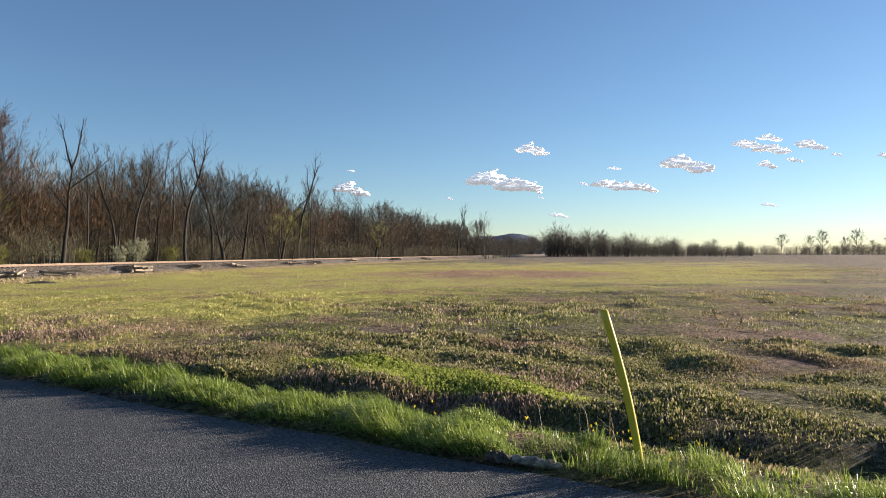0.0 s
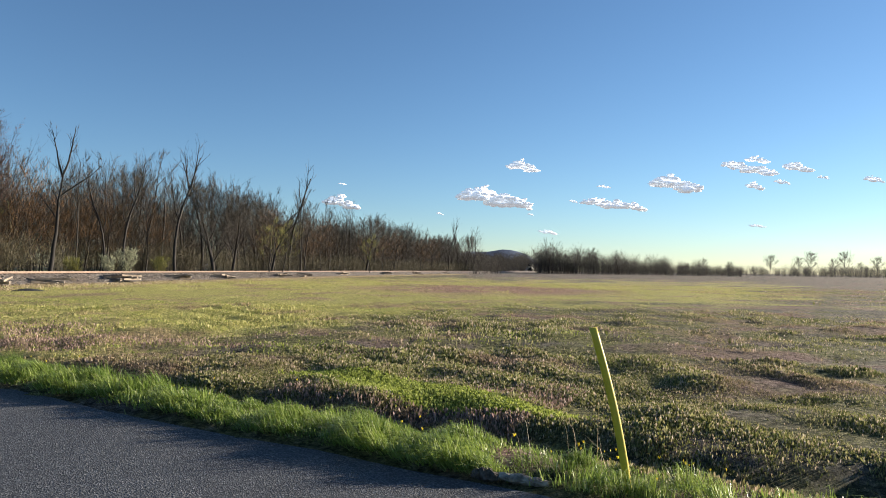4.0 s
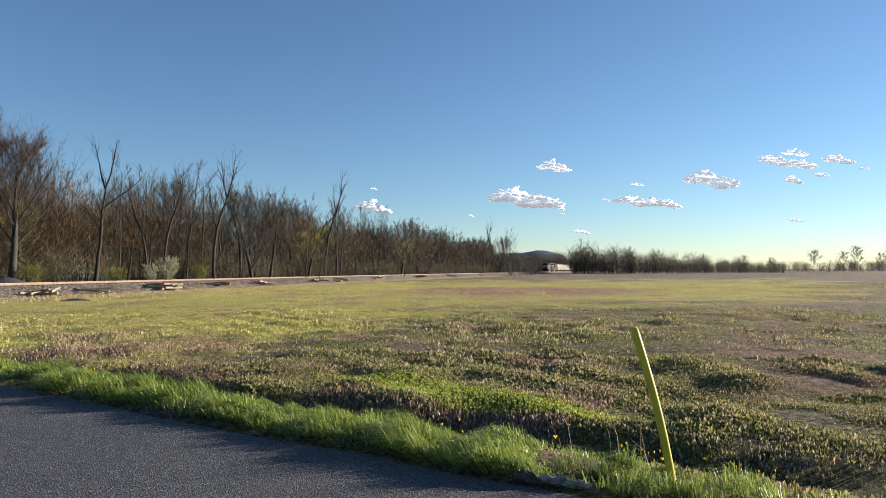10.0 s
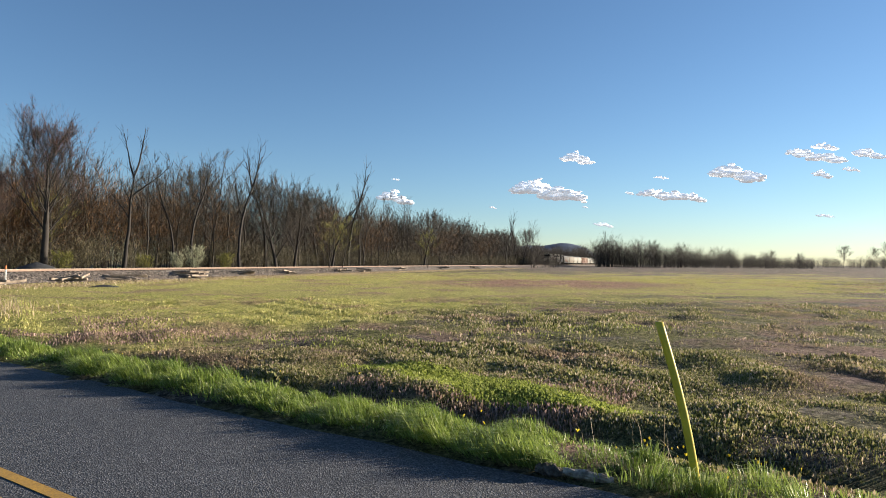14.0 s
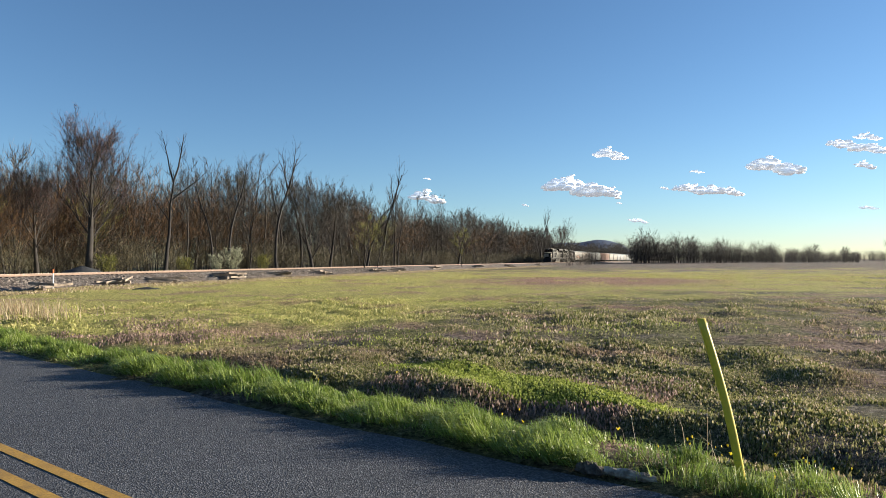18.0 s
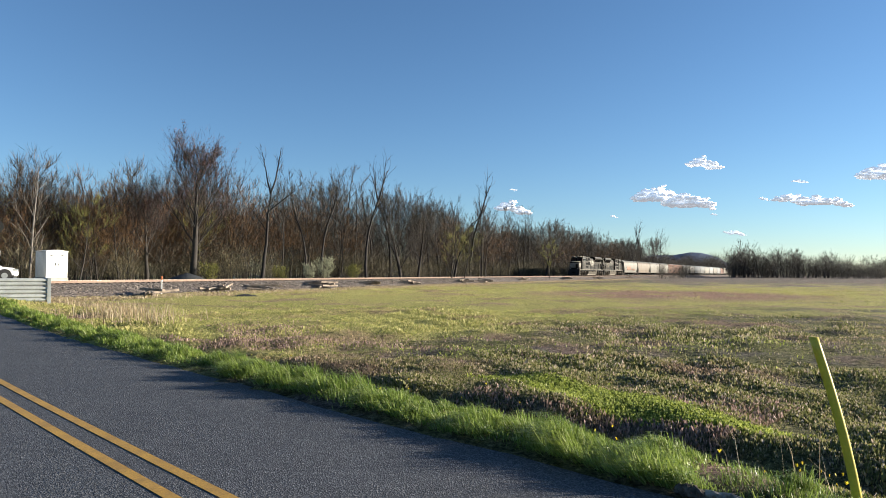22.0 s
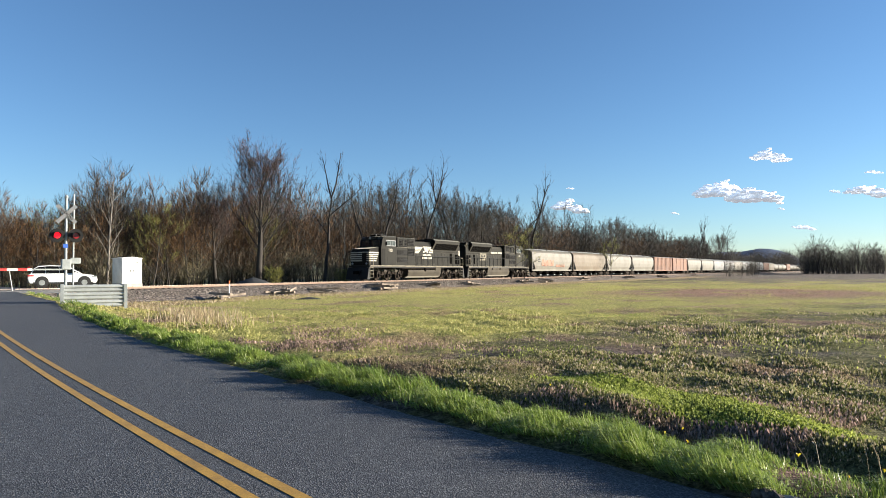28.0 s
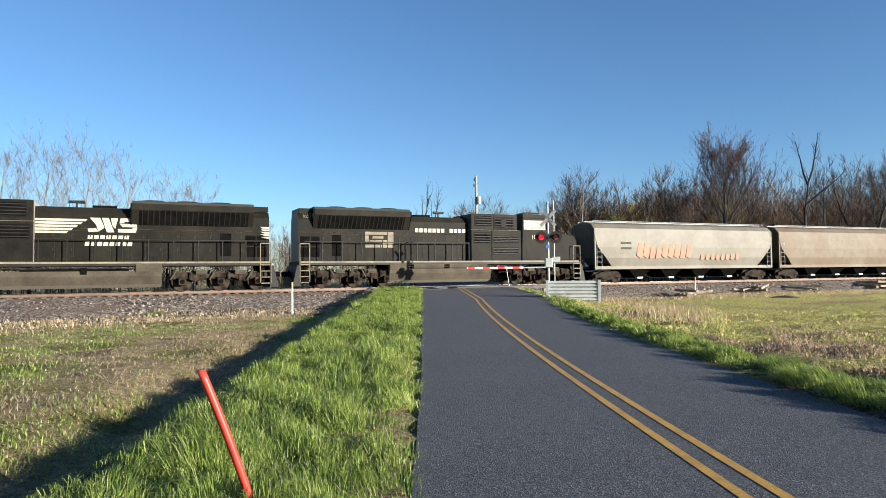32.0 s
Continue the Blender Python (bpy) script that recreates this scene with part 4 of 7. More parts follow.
def woods():
    """The wood behind the railway: the front trees are things of their own."""
    r = random.Random(8)
    kinds = ["slim_a", "slim_b", "slim_c", "round", "red_a", "red_b", "slim_a", "slim_c", "slim_b", "dead_b"]
    shrubs = ["brush"]
    names = {"red_a": "reddish_tree", "red_b": "reddish_tree", "green_a": "leafing_tree"}
    labels = {"red_a": "bare tree with a red-brown twiggy crown", "red_b": "bare tree with a red-brown twiggy crown", "green_a": "small tree with first yellow-green leaves"}
    s = -70.0
    count = 0
    while s < 345:
        for row, (off, gap) in enumerate(((13, 3.0), (17, 4.0), (23, 5.0), (30, 6.0))):
            if r.random() < 0.30 or count > 330:
                continue
            so = s + r.uniform(-2, 2)
            x, y, _ = track(so, -(off + r.uniform(-2, 2)))
            d, o = x * U[0] + y * U[1], x * N[0] + y * N[1]
            if -3 < o < 12 and d < 75:
                continue
            az = math.degrees(math.atan2(x, y))
            reddish = -56 < az < -28
            k = r.choice(["red_a", "red_b", "slim_b", "red_b", "red_a", "red_a", "green_a"]) if reddish else r.choice(kinds)
            sc = r.uniform(0.85, 1.22) * (1.28 if az > -28 else 1.0)
            if az < -56:
                sc *= 0.5
            elif az < -37:
                sc *= 0.95 if az > -48 else 0.74
            tree(k, names.get(k, "wood_tree"), pose(x, y, land1(x, y), 0, 0, r.uniform(0, 360)), labels.get(k, "slender bare tree in the wood behind the railway"), "trees of the wood", sc)
            count += 1
        s += 3.6 if s < 160 else 6.5
    # undergrowth and the deep of the wood
    for name, keys, n, lo, hi, offs, sc, label in (
            ("undergrowth", shrubs, 420, -110, 350, (10.5, 24), (0.8, 1.6), "tangled bare undergrowth at the foot of the wood"),
            ("thicket", shrubs, 320, -120, 360, (15, 34), (1.3, 2.2), "dense dark thicket of bare stems inside the wood"),
            ("deep_wood", ["deep_a", "deep_b"], 620, 30, 355, (17, 50), (1.05, 1.38), "close-standing bare trees deep in the wood"),
            ("deep_wood", ["deep_a", "deep_b"], 520, -130, 80, (17, 50), (1.0, 1.28), "close-standing red-brown budding trees deep in the wood")):
        V, F, W, G = [], [], [], []
        nv = nw = 0
        cache = {}
        for k in keys:
            if k in cache:
                continue
            out = []
            for me in TREES[k]:
                co = np.empty(len(me.vertices) * 3, np.float32)
                me.vertices.foreach_get("co", co)
                tri = []
                for p in me.polygons:
                    vs = list(p.vertices)
                    tri += [(vs[0], vs[1], vs[2])] + ([(vs[0], vs[2], vs[3])] if len(vs) == 4 else [])
                out.append((co.reshape(-1, 3), np.array(tri)))
            cache[k] = out
        for _ in range(n):
            so, off = r.uniform(lo, hi), r.uniform(*offs)
            x, y, _h = track(so, -off)
            d, o = x * U[0] + y * U[1], x * N[0] + y * N[1]
            if -2 < o < 10 and d < 68:
                continue
            a, k = r.uniform(0, 6.28), r.uniform(*sc) * (1.16 if name == "deep_wood" else 1.0)
            if math.degrees(math.atan2(x, y)) < -56:
                k *= 0.5
            elif x < -0.75 * y:
                k *= 0.88 if x > -1.1 * y else 0.62
            R = np.array([[math.cos(a), -math.sin(a), 0], [math.sin(a), math.cos(a), 0], [0, 0, 1]]) * k
            (c0, t0), (c1, t1) = cache[r.choice(keys)]
            V.append(c0 @ R.T + (x, y, 0.3))
            F.append(t0 + nv)
            nv += len(c0)
            W.append(c1 @ R.T + (x, y, 0.3))
            G.append(t1 + nw)
            nw += len(c1)
        w = thing(name, None, label, "wood" if name == "deep_wood" else "thicket", kind="stuff")
        part("stems", mesh_np("stems", np.concatenate(V), np.concatenate(F), M["bark"]), None, w, kind="stuff")
        part("twigs", mesh_np("twigs", np.concatenate(W), np.concatenate(G), M["tantwig"] if name == "undergrowth" else M["redtwig"] if "red" in label else M["twig"]), None, w, kind="stuff")


def far_woods():
    """Low belts of trees along the far side of the field."""
    r = random.Random(15)
    W, G, nw = [], [], 0
    V, F, nv = [], [], 0
    data = {}
    for k in ("far_a", "far_b"):
        out = []
        for me in TREES[k]:
            co = np.empty(len(me.vertices) * 3, np.float32)
            me.vertices.foreach_get("co", co)
            tri = []
            for p in me.polygons:
                vs = list(p.vertices)
                tri += [(vs[0], vs[1], vs[2])] + ([(vs[0], vs[2], vs[3])] if len(vs) == 4 else [])
            out.append((co.reshape(-1, 3), np.array(tri)))
        data[k] = out
    spots = []
    for _ in range(680):
        az = 2.0 + 23.0 * r.random() ** 1.25
        tall = (1.45 - 0.95 * max(0, az - 8) / 16) * (0.78 if az < 8.5 else 1.1) * (0.82 + 0.12 * math.sin(az * 2.1) + 0.12 * math.sin(az * 5.3))
        spots.append((az, r.uniform(330, 400), tall * r.uniform(0.65, 1.4)))
    for _ in range(340):
        az = r.uniform(14, 40)
        spots.append((az, r.uniform(520, 620), r.uniform(0.6, 0.95)))
    for _ in range(90):
        spots.append((r.uniform(-1.0, 10), r.uniform(470, 620), r.uniform(1.0, 1.4)))
    for _ in range(220):
        spots.append((r.uniform(9, 42), r.uniform(430, 560), r.uniform(0.25, 0.5)))
    for _ in range(160):
        spots.append((r.uniform(28.5, 45), r.uniform(560, 640), r.uniform(0.6, 1.1)))
    for _ in range(120):
        spots.append((r.uniform(2.5, 9.0), r.uniform(400, 520), r.uniform(0.7, 1.25)))
    # brush between the field and the rails where the line bends away
    for _ in range(26):
        s = r.uniform(225, 290)
        x, y, _h = track(s, r.uniform(7.5, 13))
        spots.append((math.degrees(math.atan2(x, y)) / LEVEL, math.hypot(x, y), r.uniform(0.35, 0.75)))
    # low wood behind the rails, before the hill
    low = random.Random(77)
    for _ in range(170):
        spots.append((low.uniform(2.5, 8.9), low.uniform(545, 640), low.uniform(1.2, 2.1)))
    for az, dist, k in spots:
        x, y = polar(az, dist)
        s, q = beside([x], [y])
        if abs(q[0]) < 7 or (dist > 315 and az * LEVEL < 8.6 and q[0] > -8):
            continue
        a = r.uniform(0, 6.28)
        R = np.array([[math.cos(a), -math.sin(a), 0], [math.sin(a), math.cos(a), 0], [0, 0, 1]]) * k
        (c0, t0), (c1, t1) = data[r.choice(["far_a", "far_b"])]
        V.append(c0 @ R.T + (x, y, -0.1)); F.append(t0 + nv); nv += len(c0)
        c1 = c1.reshape(-1, 3)
        W.append(c1 @ R.T + (x, y, -0.1)); G.append(t1 + nw); nw += len(c1)
    w = thing("far_wood", None, "distant belt of brown and olive trees beyond the field", "wood", kind="stuff")
    part("stems", mesh_np("stems", np.concatenate(V), np.concatenate(F), M["bark"]), None, w, kind="stuff")
    part("twigs", mesh_np("twigs", np.concatenate(W), np.concatenate(G), M["twig"]), None, w, kind="stuff")
    for az, dist, sc in ((27.0, 470, 1.35), (28.9, 500, 1.3), (29.8, 470, 1.55), (31.4, 500, 1.2), (32.1, 480, 1.6), (33.0, 520, 1.0), (34.0, 490, 1.3), (36.0, 480, 1.3), (22.2, 500, 1.15), (24.2, 490, 0.95), (20.9, 470, 0.8), (13.0, 400, 0.8)):
        tree("globe", "field_tree", stand(az, dist, az * 50), "lone bare tree on the far edge of the field", "field-edge trees", sc)


landmark_trees()
woods()
far_woods()


# ---- grass and weeds ----
def blades(places, heights, widths, lean, rng, droop=0.5, jit=0.5, splay=None):
    """Curved blades of three lengths each: five corners, three faces."""
    n = len(places)
    a = rng.uniform(0, 2 * np.pi, n)
    side = np.stack([np.cos(a), np.sin(a), np.zeros(n)], 1) * widths[:, None]
    way = np.array([lean[0], lean[1], 0]) + rng.normal(0, jit, (n, 3)) * (1, 1, 0)
    if splay is not None:
        way[:, :2] += splay
    up = np.array([0, 0, 1.0])
    mid = places + up * (heights * 0.6)[:, None] + way * (heights * 0.25)[:, None]
    tip = places + up * (heights * (1 - droop * 0.35))[:, None] + way * (heights * 0.8)[:, None]
    V = np.stack([places - side, places + side, mid + side * 0.7, mid - side * 0.7, tip], 1).reshape(-1, 3)
    b = (np.arange(n) * 5)[:, None]
    T = np.concatenate([b + (0, 1, 2), b + (0, 2, 3), b + (3, 2, 4)], 1).reshape(-1, 3)
    return V, T


def verge_points(rng, n, d0, d1, o0, o1, clump, tuft=0.14):
    """Places in tussocks between two lines along the road, denser towards the viewer; each tussock has its own size and comb."""
    k = n // clump
    d = d0 + (d1 - d0) * rng.uniform(0, 1, k) ** 1.7
    o = rng.uniform(o0, o1, k)
    vigour = rng.uniform(0.55, 1.35, k)
    wide = np.repeat(rng.uniform(0.55, 1.35, k) * (0.6 + 0.4 * vigour), clump) * tuft
    ed, eo = rng.normal(0, 1, k * clump), rng.normal(0, 1, k * clump)
    d, o = np.repeat(d, clump) + ed * wide * 1.25, np.repeat(o, clump) + eo * wide * 0.8
    size = np.repeat(vigour, clump) * np.clip(1.2 - 0.30 * np.hypot(ed, eo), 0.3, 1.2)
    x, y = d * U[0] + o * N[0], d * U[1] + o * N[1]
    comb = np.repeat(rng.normal(0, 0.42, (k, 2)), clump, 0)
    out = np.stack([ed * U[0] + eo * N[0], ed * U[1] + eo * N[1]], 1) * 0.35 + comb
    lift = np.repeat(vigour, clump) * 0.075 * np.exp(-0.5 * (ed ** 2 + eo ** 2))
    return x, y, d, o, size, out, lift


def verges():
    rng = np.random.default_rng(4)
    jobs = (
        ("verge_grass", 112000, 2.35, 42, 5.0, 5.85, 0.14, 0.0026, (-0.95, 0.0), "long bright green grass leaning over the road's edge"),
        ("verge_grass", 52000, -9, 1.85, 4.75, 5.65, 0.15, 0.0026, (-0.4, -0.2), "lush green verge round a yellow marker post"),
        ("verge_grass", 170000, 2.2, 43, -3.0, -0.4, 0.15, 0.0022, (-0.5, 0.15), "thick mown-height green grass beside the road"),
        ("verge_grass", 24000, 2.2, -9, -2.9, -0.55, 0.13, 0.003, (-0.5, 0.1), "short green grass at the road's edge"),
    )
    for name, n, d0, d1, o0, o1, h, w, lean, label in jobs:
        x, y, d, o, size, out, lift = verge_points(rng, n, d0, d1, o0, o1, 130, 0.13 if o0 > 0 else 0.20)
        mid, half = (o0 + o1) / 2, (o1 - o0) / 2
        keep = (np.abs(o - mid) < half + 0.15) & (rng.uniform(0, 1, len(o)) > 0.05)
        if o0 < 0:
            x, y = x + 0.025 * np.clip(d, 0, 40) * N[0] - 0.1 * N[0], y + 0.025 * np.clip(d, 0, 40) * N[1] - 0.1 * N[1]
        if o0 > 0:
            edge = np.minimum(1.6, 0.004 * np.maximum(0, d - 14) ** 2)
            x, y = x + edge * N[0], y + edge * N[1]
            keep &= rng.uniform(0, 1, len(o)) > 0.9 * smooth(21, 29, d)
            keep &= o > 4.87 + 0.16 * drifts(d, o * 0, 0.5, 42)
        lump = 0.78 + 0.55 * drifts(d, o, 0.33, 41) + 0.35 * smooth(0.0, 0.6, half - np.abs(o - mid))
        keep &= lump > rng.uniform(0.15, 0.75, len(o))
        x, y, d, out, lift, size = x[keep], y[keep], d[keep], out[keep], lift[keep], (size * np.clip(lump, 0.35, 1.55))[keep]
        z = land(x, y)
        far = 1 + np.clip(d, 0, 50) / 14.0
        V, T = blades(np.stack([x, y, z - 0.01 + lift], 1), h * size * rng.uniform(0.6, 1.2, len(x)), w * far * rng.uniform(0.8, 1.3, len(x)), lean, rng, 1.15, 0.35, out * 1.3)
        tagged(new(name, mesh_np(name, V, T, M["grass"])), label, "grass", kind="stuff")


def drifts(x, y, scale, seed):
    """A smooth uneven pattern over the ground, about -1 to 1."""
    g = np.random.default_rng(seed)
    out = np.zeros(len(x))
    for k in range(7):
        a, f = g.uniform(0, 6.28), g.uniform(0.6, 2.4) / scale
        out += np.sin(f * (x * math.cos(a) + y * math.sin(a)) + g.uniform(0, 6.28) + 0.8 * np.sin(f * 0.7 * (y * math.cos(a) - x * math.sin(a))))
    return out / 3.0


def in_chickweed(x, y):
    """A crescent of bright chickweed, widest in its middle."""
    t = ((x + 2.2) * 3.9 - (y - 11.4) * 3.4) / (3.9 ** 2 + 3.4 ** 2)
    off = np.abs((x + 2.2) * 3.4 + (y - 11.4) * 3.9) / 5.17
    return (t > 0) & (t < 1) & (off < 0.12 + 0.5 * np.sin(np.pi * np.clip(t, 0, 1)))


def field_weeds():
    """Low weeds of the field: thin upright stems with small leaves, in clumps with bare soil between."""
    rng = np.random.default_rng(9)
    # clumps, shoots in a clump, nearest and farthest reach, height, width of a shoot to its height, leaves on it
    sets = ((8600, 30, 5.0, 15.0, 0.056, 0.19, 2), (16000, 13, 14.0, 34.0, 0.062, 0.22, 1), (26000, 5, 32.0, 100.0, 0.07, 0.30, 1))
    for n, per, r0, r1, h, wd, leaves in sets:
        k = n * 3
        az = rng.uniform(radians(-66), radians(42), k)
        dist = np.sqrt(rng.uniform(0, 1, k)) * (r1 - r0) * 0.6 + rng.uniform(0, 1, k) ** 1.5 * (r1 - r0) * 0.4 + r0
        x, y = dist * np.sin(az), dist * np.cos(az)
        d, o = x * U[0] + y * U[1], x * N[0] + y * N[1]
        s, q = beside(x, y)
        big, small = drifts(x, y, 2.4, 31), drifts(x, y, 0.42, 32)
        bare = smooth(1, 9, x - 0.05 * y) * smooth(70, 40, y)
        grow = 0.55 * small + 0.5 * big - 0.18 * bare + 0.34
        keep = (o > np.where(d < 2.0, 5.72, 6.35) + 0.15 * np.sin(d * 1.3)) & (q > 9) & ((rng.uniform(-0.45, 0.45, k) < grow) | (rng.uniform(0, 1, k) < 0.16)) & ~in_chickweed(x, y)
        x, y, grow = x[keep][:n], y[keep][:n], grow[keep][:n]
        tall = np.repeat(np.clip(0.5 + 0.6 * grow, 0.4, 1.3) * rng.uniform(0.6, 1.4, len(x)), per)
        loose = np.repeat(rng.uniform(0.06, 0.22, len(x)), per) * (1.0 if r1 < 20 else 1.6 if r1 < 40 else 4.0)
        ex, ey = rng.normal(0, 1, len(x) * per), rng.normal(0, 1, len(x) * per)
        x, y = np.repeat(x, per) + ex * loose, np.repeat(y, per) + ey * loose
        tall *= np.clip(1.2 - 0.3 * np.hypot(ex, ey), 0.35, 1.2) * rng.uniform(0.7, 1.2, len(x))
        inside = x * N[0] + y * N[1] > np.where(x * U[0] + y * U[1] < 2.0, 5.65, 6.3)
        x, y, tall = x[inside], y[inside], tall[inside]
        plants("field_weeds", "weed", x, y, h * tall, 1.0, rng, "low purple-brown and olive weeds over the field", 0.0, wd, leaves)
    # a bright green strip of chickweed near the road
    k = 50000
    x, y = rng.uniform(-2.6, 2.2, k), rng.uniform(7.2, 12.0, k)
    keep = in_chickweed(x + rng.normal(0, 0.12, k), y + rng.normal(0, 0.08, k))
    plants("green_weed_patch", "greenweed", x[keep], y[keep], 0.045, 1.0, rng, "bright green patch of low weeds in the field", 0.0, 0.25)
    k = 12000
    cx, cy = rng.uniform(-24, 3, 60), rng.uniform(9, 34, 60)
    i = rng.integers(0, 60, k)
    x, y = cx[i] + rng.normal(0, 1.1, k), cy[i] + rng.normal(0, 0.6, k)
    keep = x * N[0] + y * N[1] > 8.0
    keep &= beside(x, y)[1] > 9
    plants("green_weed_patch", "greenweed", x[keep], y[keep], 0.045, 1.0, rng, "yellow-green drifts of low weeds in the field", 0.0, 0.25, 1)
    # purple-flowering weed along the edge of the field
    k = 60000
    d, o = 3 + 30 * rng.uniform(0, 1, k) ** 1.2, 6.9 + np.abs(rng.normal(0, 2.2, k))
    x, y = d * U[0] + o * N[0], d * U[1] + o * N[1]
    keep = (drifts(x, y, 1.5, 71) + 0.5 * drifts(x, y, 0.5, 72) > 0.45 + 0.5 * rng.uniform(-1, 1, k)) & (beside(x, y)[1] > 9) & ~in_chickweed(x, y)
    plants("purple_weeds", "purpleweed", x[keep], y[keep], 0.062, 1.0, rng, "drifts of purple-flowering weed along the field's edge", 0.0, 0.16, 1)
    # yellow flowers along the ditch
    k = 150
    d, o = 2.5 + 22 * rng.uniform(0, 1, k) ** 1.3, rng.normal(6.6, 0.35, k)
    x, y = d * U[0] + o * N[0], d * U[1] + o * N[1]
    plants("yellow_flowers", "flower", x, y, 0.022, 1.0, rng, "scattered small yellow flowers along the ditch", 0.1, 0.5)
    k = 20
    x, y = rng.normal(1.7, 0.5, k), rng.normal(5.75, 0.25, k)
    plants("yellow_flowers", "flower", x, y, 0.016, 1.0, rng, "small yellow flowers round the marker post", 0.16, 0.5)
    # weeds left of the road, with bare soil between
    k = 3000
    d, o = 3 + 22 * rng.uniform(0, 1, k) ** 1.2, -rng.uniform(4.2, 20, k)
    x, y = d * U[0] + o * N[0], d * U[1] + o * N[1]
    keep = (drifts(x, y, 1.2, 51) > 0.3) & (beside(x, y)[1] > 12)
    plants("roadside_weeds", "greenweed", x[keep], y[keep], 0.06, 1.0, rng, "patchy green weeds and grass over dry soil", 0.0, 0.15)


def plants(name, mat, x, y, h, grow, rng, label, lift=0.0, wide=0.22, leaves=2):
    n = len(x)
    z = land(x, y) + lift
    size = h * grow * rng.uniform(0.55, 1.35, n)
    V, T = [], []
    b = 0
    for k in range(leaves):
        a = rng.uniform(0, 2 * np.pi, n)
        lean = rng.normal(0, 0.28, (n, 2)) * size[:, None]
        tip = np.stack([x + lean[:, 0], y + lean[:, 1], z + size], 1)
        foot = np.stack([x, y, z - 0.01], 1)
        side = np.stack([np.cos(a), np.sin(a), rng.uniform(-0.5, 0.5, n)], 1) * (size * wide * rng.uniform(0.6, 1.3, n))[:, None]
        mid = foot + (tip - foot) * rng.uniform(0.5, 0.75, n)[:, None]
        V.append(np.stack([foot, mid + side, tip, mid - side], 1).reshape(-1, 3))
        i = (np.arange(n) * 4 + b)[:, None]
        T.append(np.concatenate([i + (0, 1, 2), i + (0, 2, 3)], 1).reshape(-1, 3))
        b += 4 * n
    tagged(new(name, mesh_np(name, np.concatenate(V), np.concatenate(T), M[mat])), label, "weeds", kind="stuff")


def dry_grass():
    rng = np.random.default_rng(12)
    # short grass and straw on the far side of the ditch across the road
    for mat, n, h, flat, label in (("grass", 80000, 0.12, 0.5, "patchy green grass over dry soil"), ("drygrass", 60000, 0.13, 1.5, "dry flattened straw among short grass")):
        d, o = 3.5 + 29 * rng.uniform(0, 1, n) ** 1.5, -3.7 - 22 * rng.uniform(0, 1, n) ** 2.0
        x, y = d * U[0] + o * N[0], d * U[1] + o * N[1]
        q = beside(x, y)[1]
        straw = np.exp(-((d - 19) / 6.0) ** 2 - ((o + 5.5) / 3.0) ** 2) * 1.6 + np.exp(-((q - 13.5) / 2.0) ** 2) * 1.2 - 0.35
        straw += 0.55 * drifts(x, y, 1.6, 61) + rng.uniform(-0.45, 0.45, n)
        bare = (np.hypot((d - 13) / 2.5, (o + 5.2) / 1.3) < 1) & (rng.uniform(0, 1, n) < 0.55)
        keep = ((straw < 0.1) if mat == "grass" else (straw > 0.05)) & (q > 11.5) & ~bare
        x, y = x[keep], y[keep]
        far = 1 + np.hypot(x, y) / 14
        tall = h * (0.7 + 0.4 * drifts(x, y, 0.6, 62)).clip(0.3, 1.4) * rng.uniform(0.5, 1.3, len(x))
        V, T = blades(np.stack([x, y, land(x, y) - 0.01], 1), tall, 0.003 * far * rng.uniform(0.8, 1.3, len(x)), (-0.35, 0.1), rng, 0.9 if flat < 1 else 1.9, flat)
        tagged(new("roadside_grass", mesh_np("roadside_grass", V, T, M[mat])), label, "grass", kind="stuff")
    # a few tall dead stalks by the log
    n = 9
    x, y = rng.uniform(0.7, 1.5, n), rng.uniform(5.5, 6.4, n)
    V, T = blades(np.stack([x, y, land(x, y)], 1), rng.uniform(0.3, 0.75, n), np.full(n, 0.0022), (-0.4, 0.2), rng, 0.2, 0.4)
    tagged(new("dead_stalks", mesh_np("dead_stalks", V, T, M["drygrass"])), "thin dead weed stalks beside a log", "weeds", kind="stuff")
    spots = [(-17.0, 20.7, 1.6, 0.62, 330), (-18.6, 22.5, 1.3, 0.6, 260), (-14.8, 19.2, 0.9, 0.4, 110), (-23.0, 25.5, 1.6, 0.4, 300)]
    for cx, cy, rad, h, n in spots:
        x, y = cx + rng.normal(0, rad * 0.6, n), cy + rng.normal(0, rad * 0.6, n)
        V, T = blades(np.stack([x, y, land(x, y) - 0.02], 1), h * rng.uniform(0.5, 1.2, n), rng.uniform(0.006, 0.014, n), (-0.25, 0.0), rng, 0.5, 0.4)
        tagged(new("dry_grass_clump", mesh_np("dry_grass_clump", V, T, M["drygrass"])), "clump of tall bleached dry grass", "grass", kind="stuff")
    # straw strip along the foot of the railway bank
    n = 36000
    s = -35 + 255 * rng.uniform(0, 1, n) ** 1.3
    toe = 7.2 + 8.0 * smooth(20, -15, s)
    q = toe + rng.normal(0, 1, n) * np.where(s < 12, 2.2, 2.0)
    x, y, _ = track(s, q)
    d, o = x * U[0] + y * U[1], x * N[0] + y * N[1]
    keep = ((o > 7) | (o < -3.4)) & (q > 4.5)
    x, y = x[keep], y[keep]
    V, T = blades(np.stack([x, y, land(x, y) - 0.02], 1), 0.20 * rng.uniform(0.4, 1.3, len(x)), rng.uniform(0.012, 0.03, len(x)), (-0.3, -0.2), rng, 0.9, 0.6)
    tagged(new("straw_strip", mesh_np("straw_strip", V, T, M["drygrass"])), "flattened dry straw along the railway bank", "grass", kind="stuff")


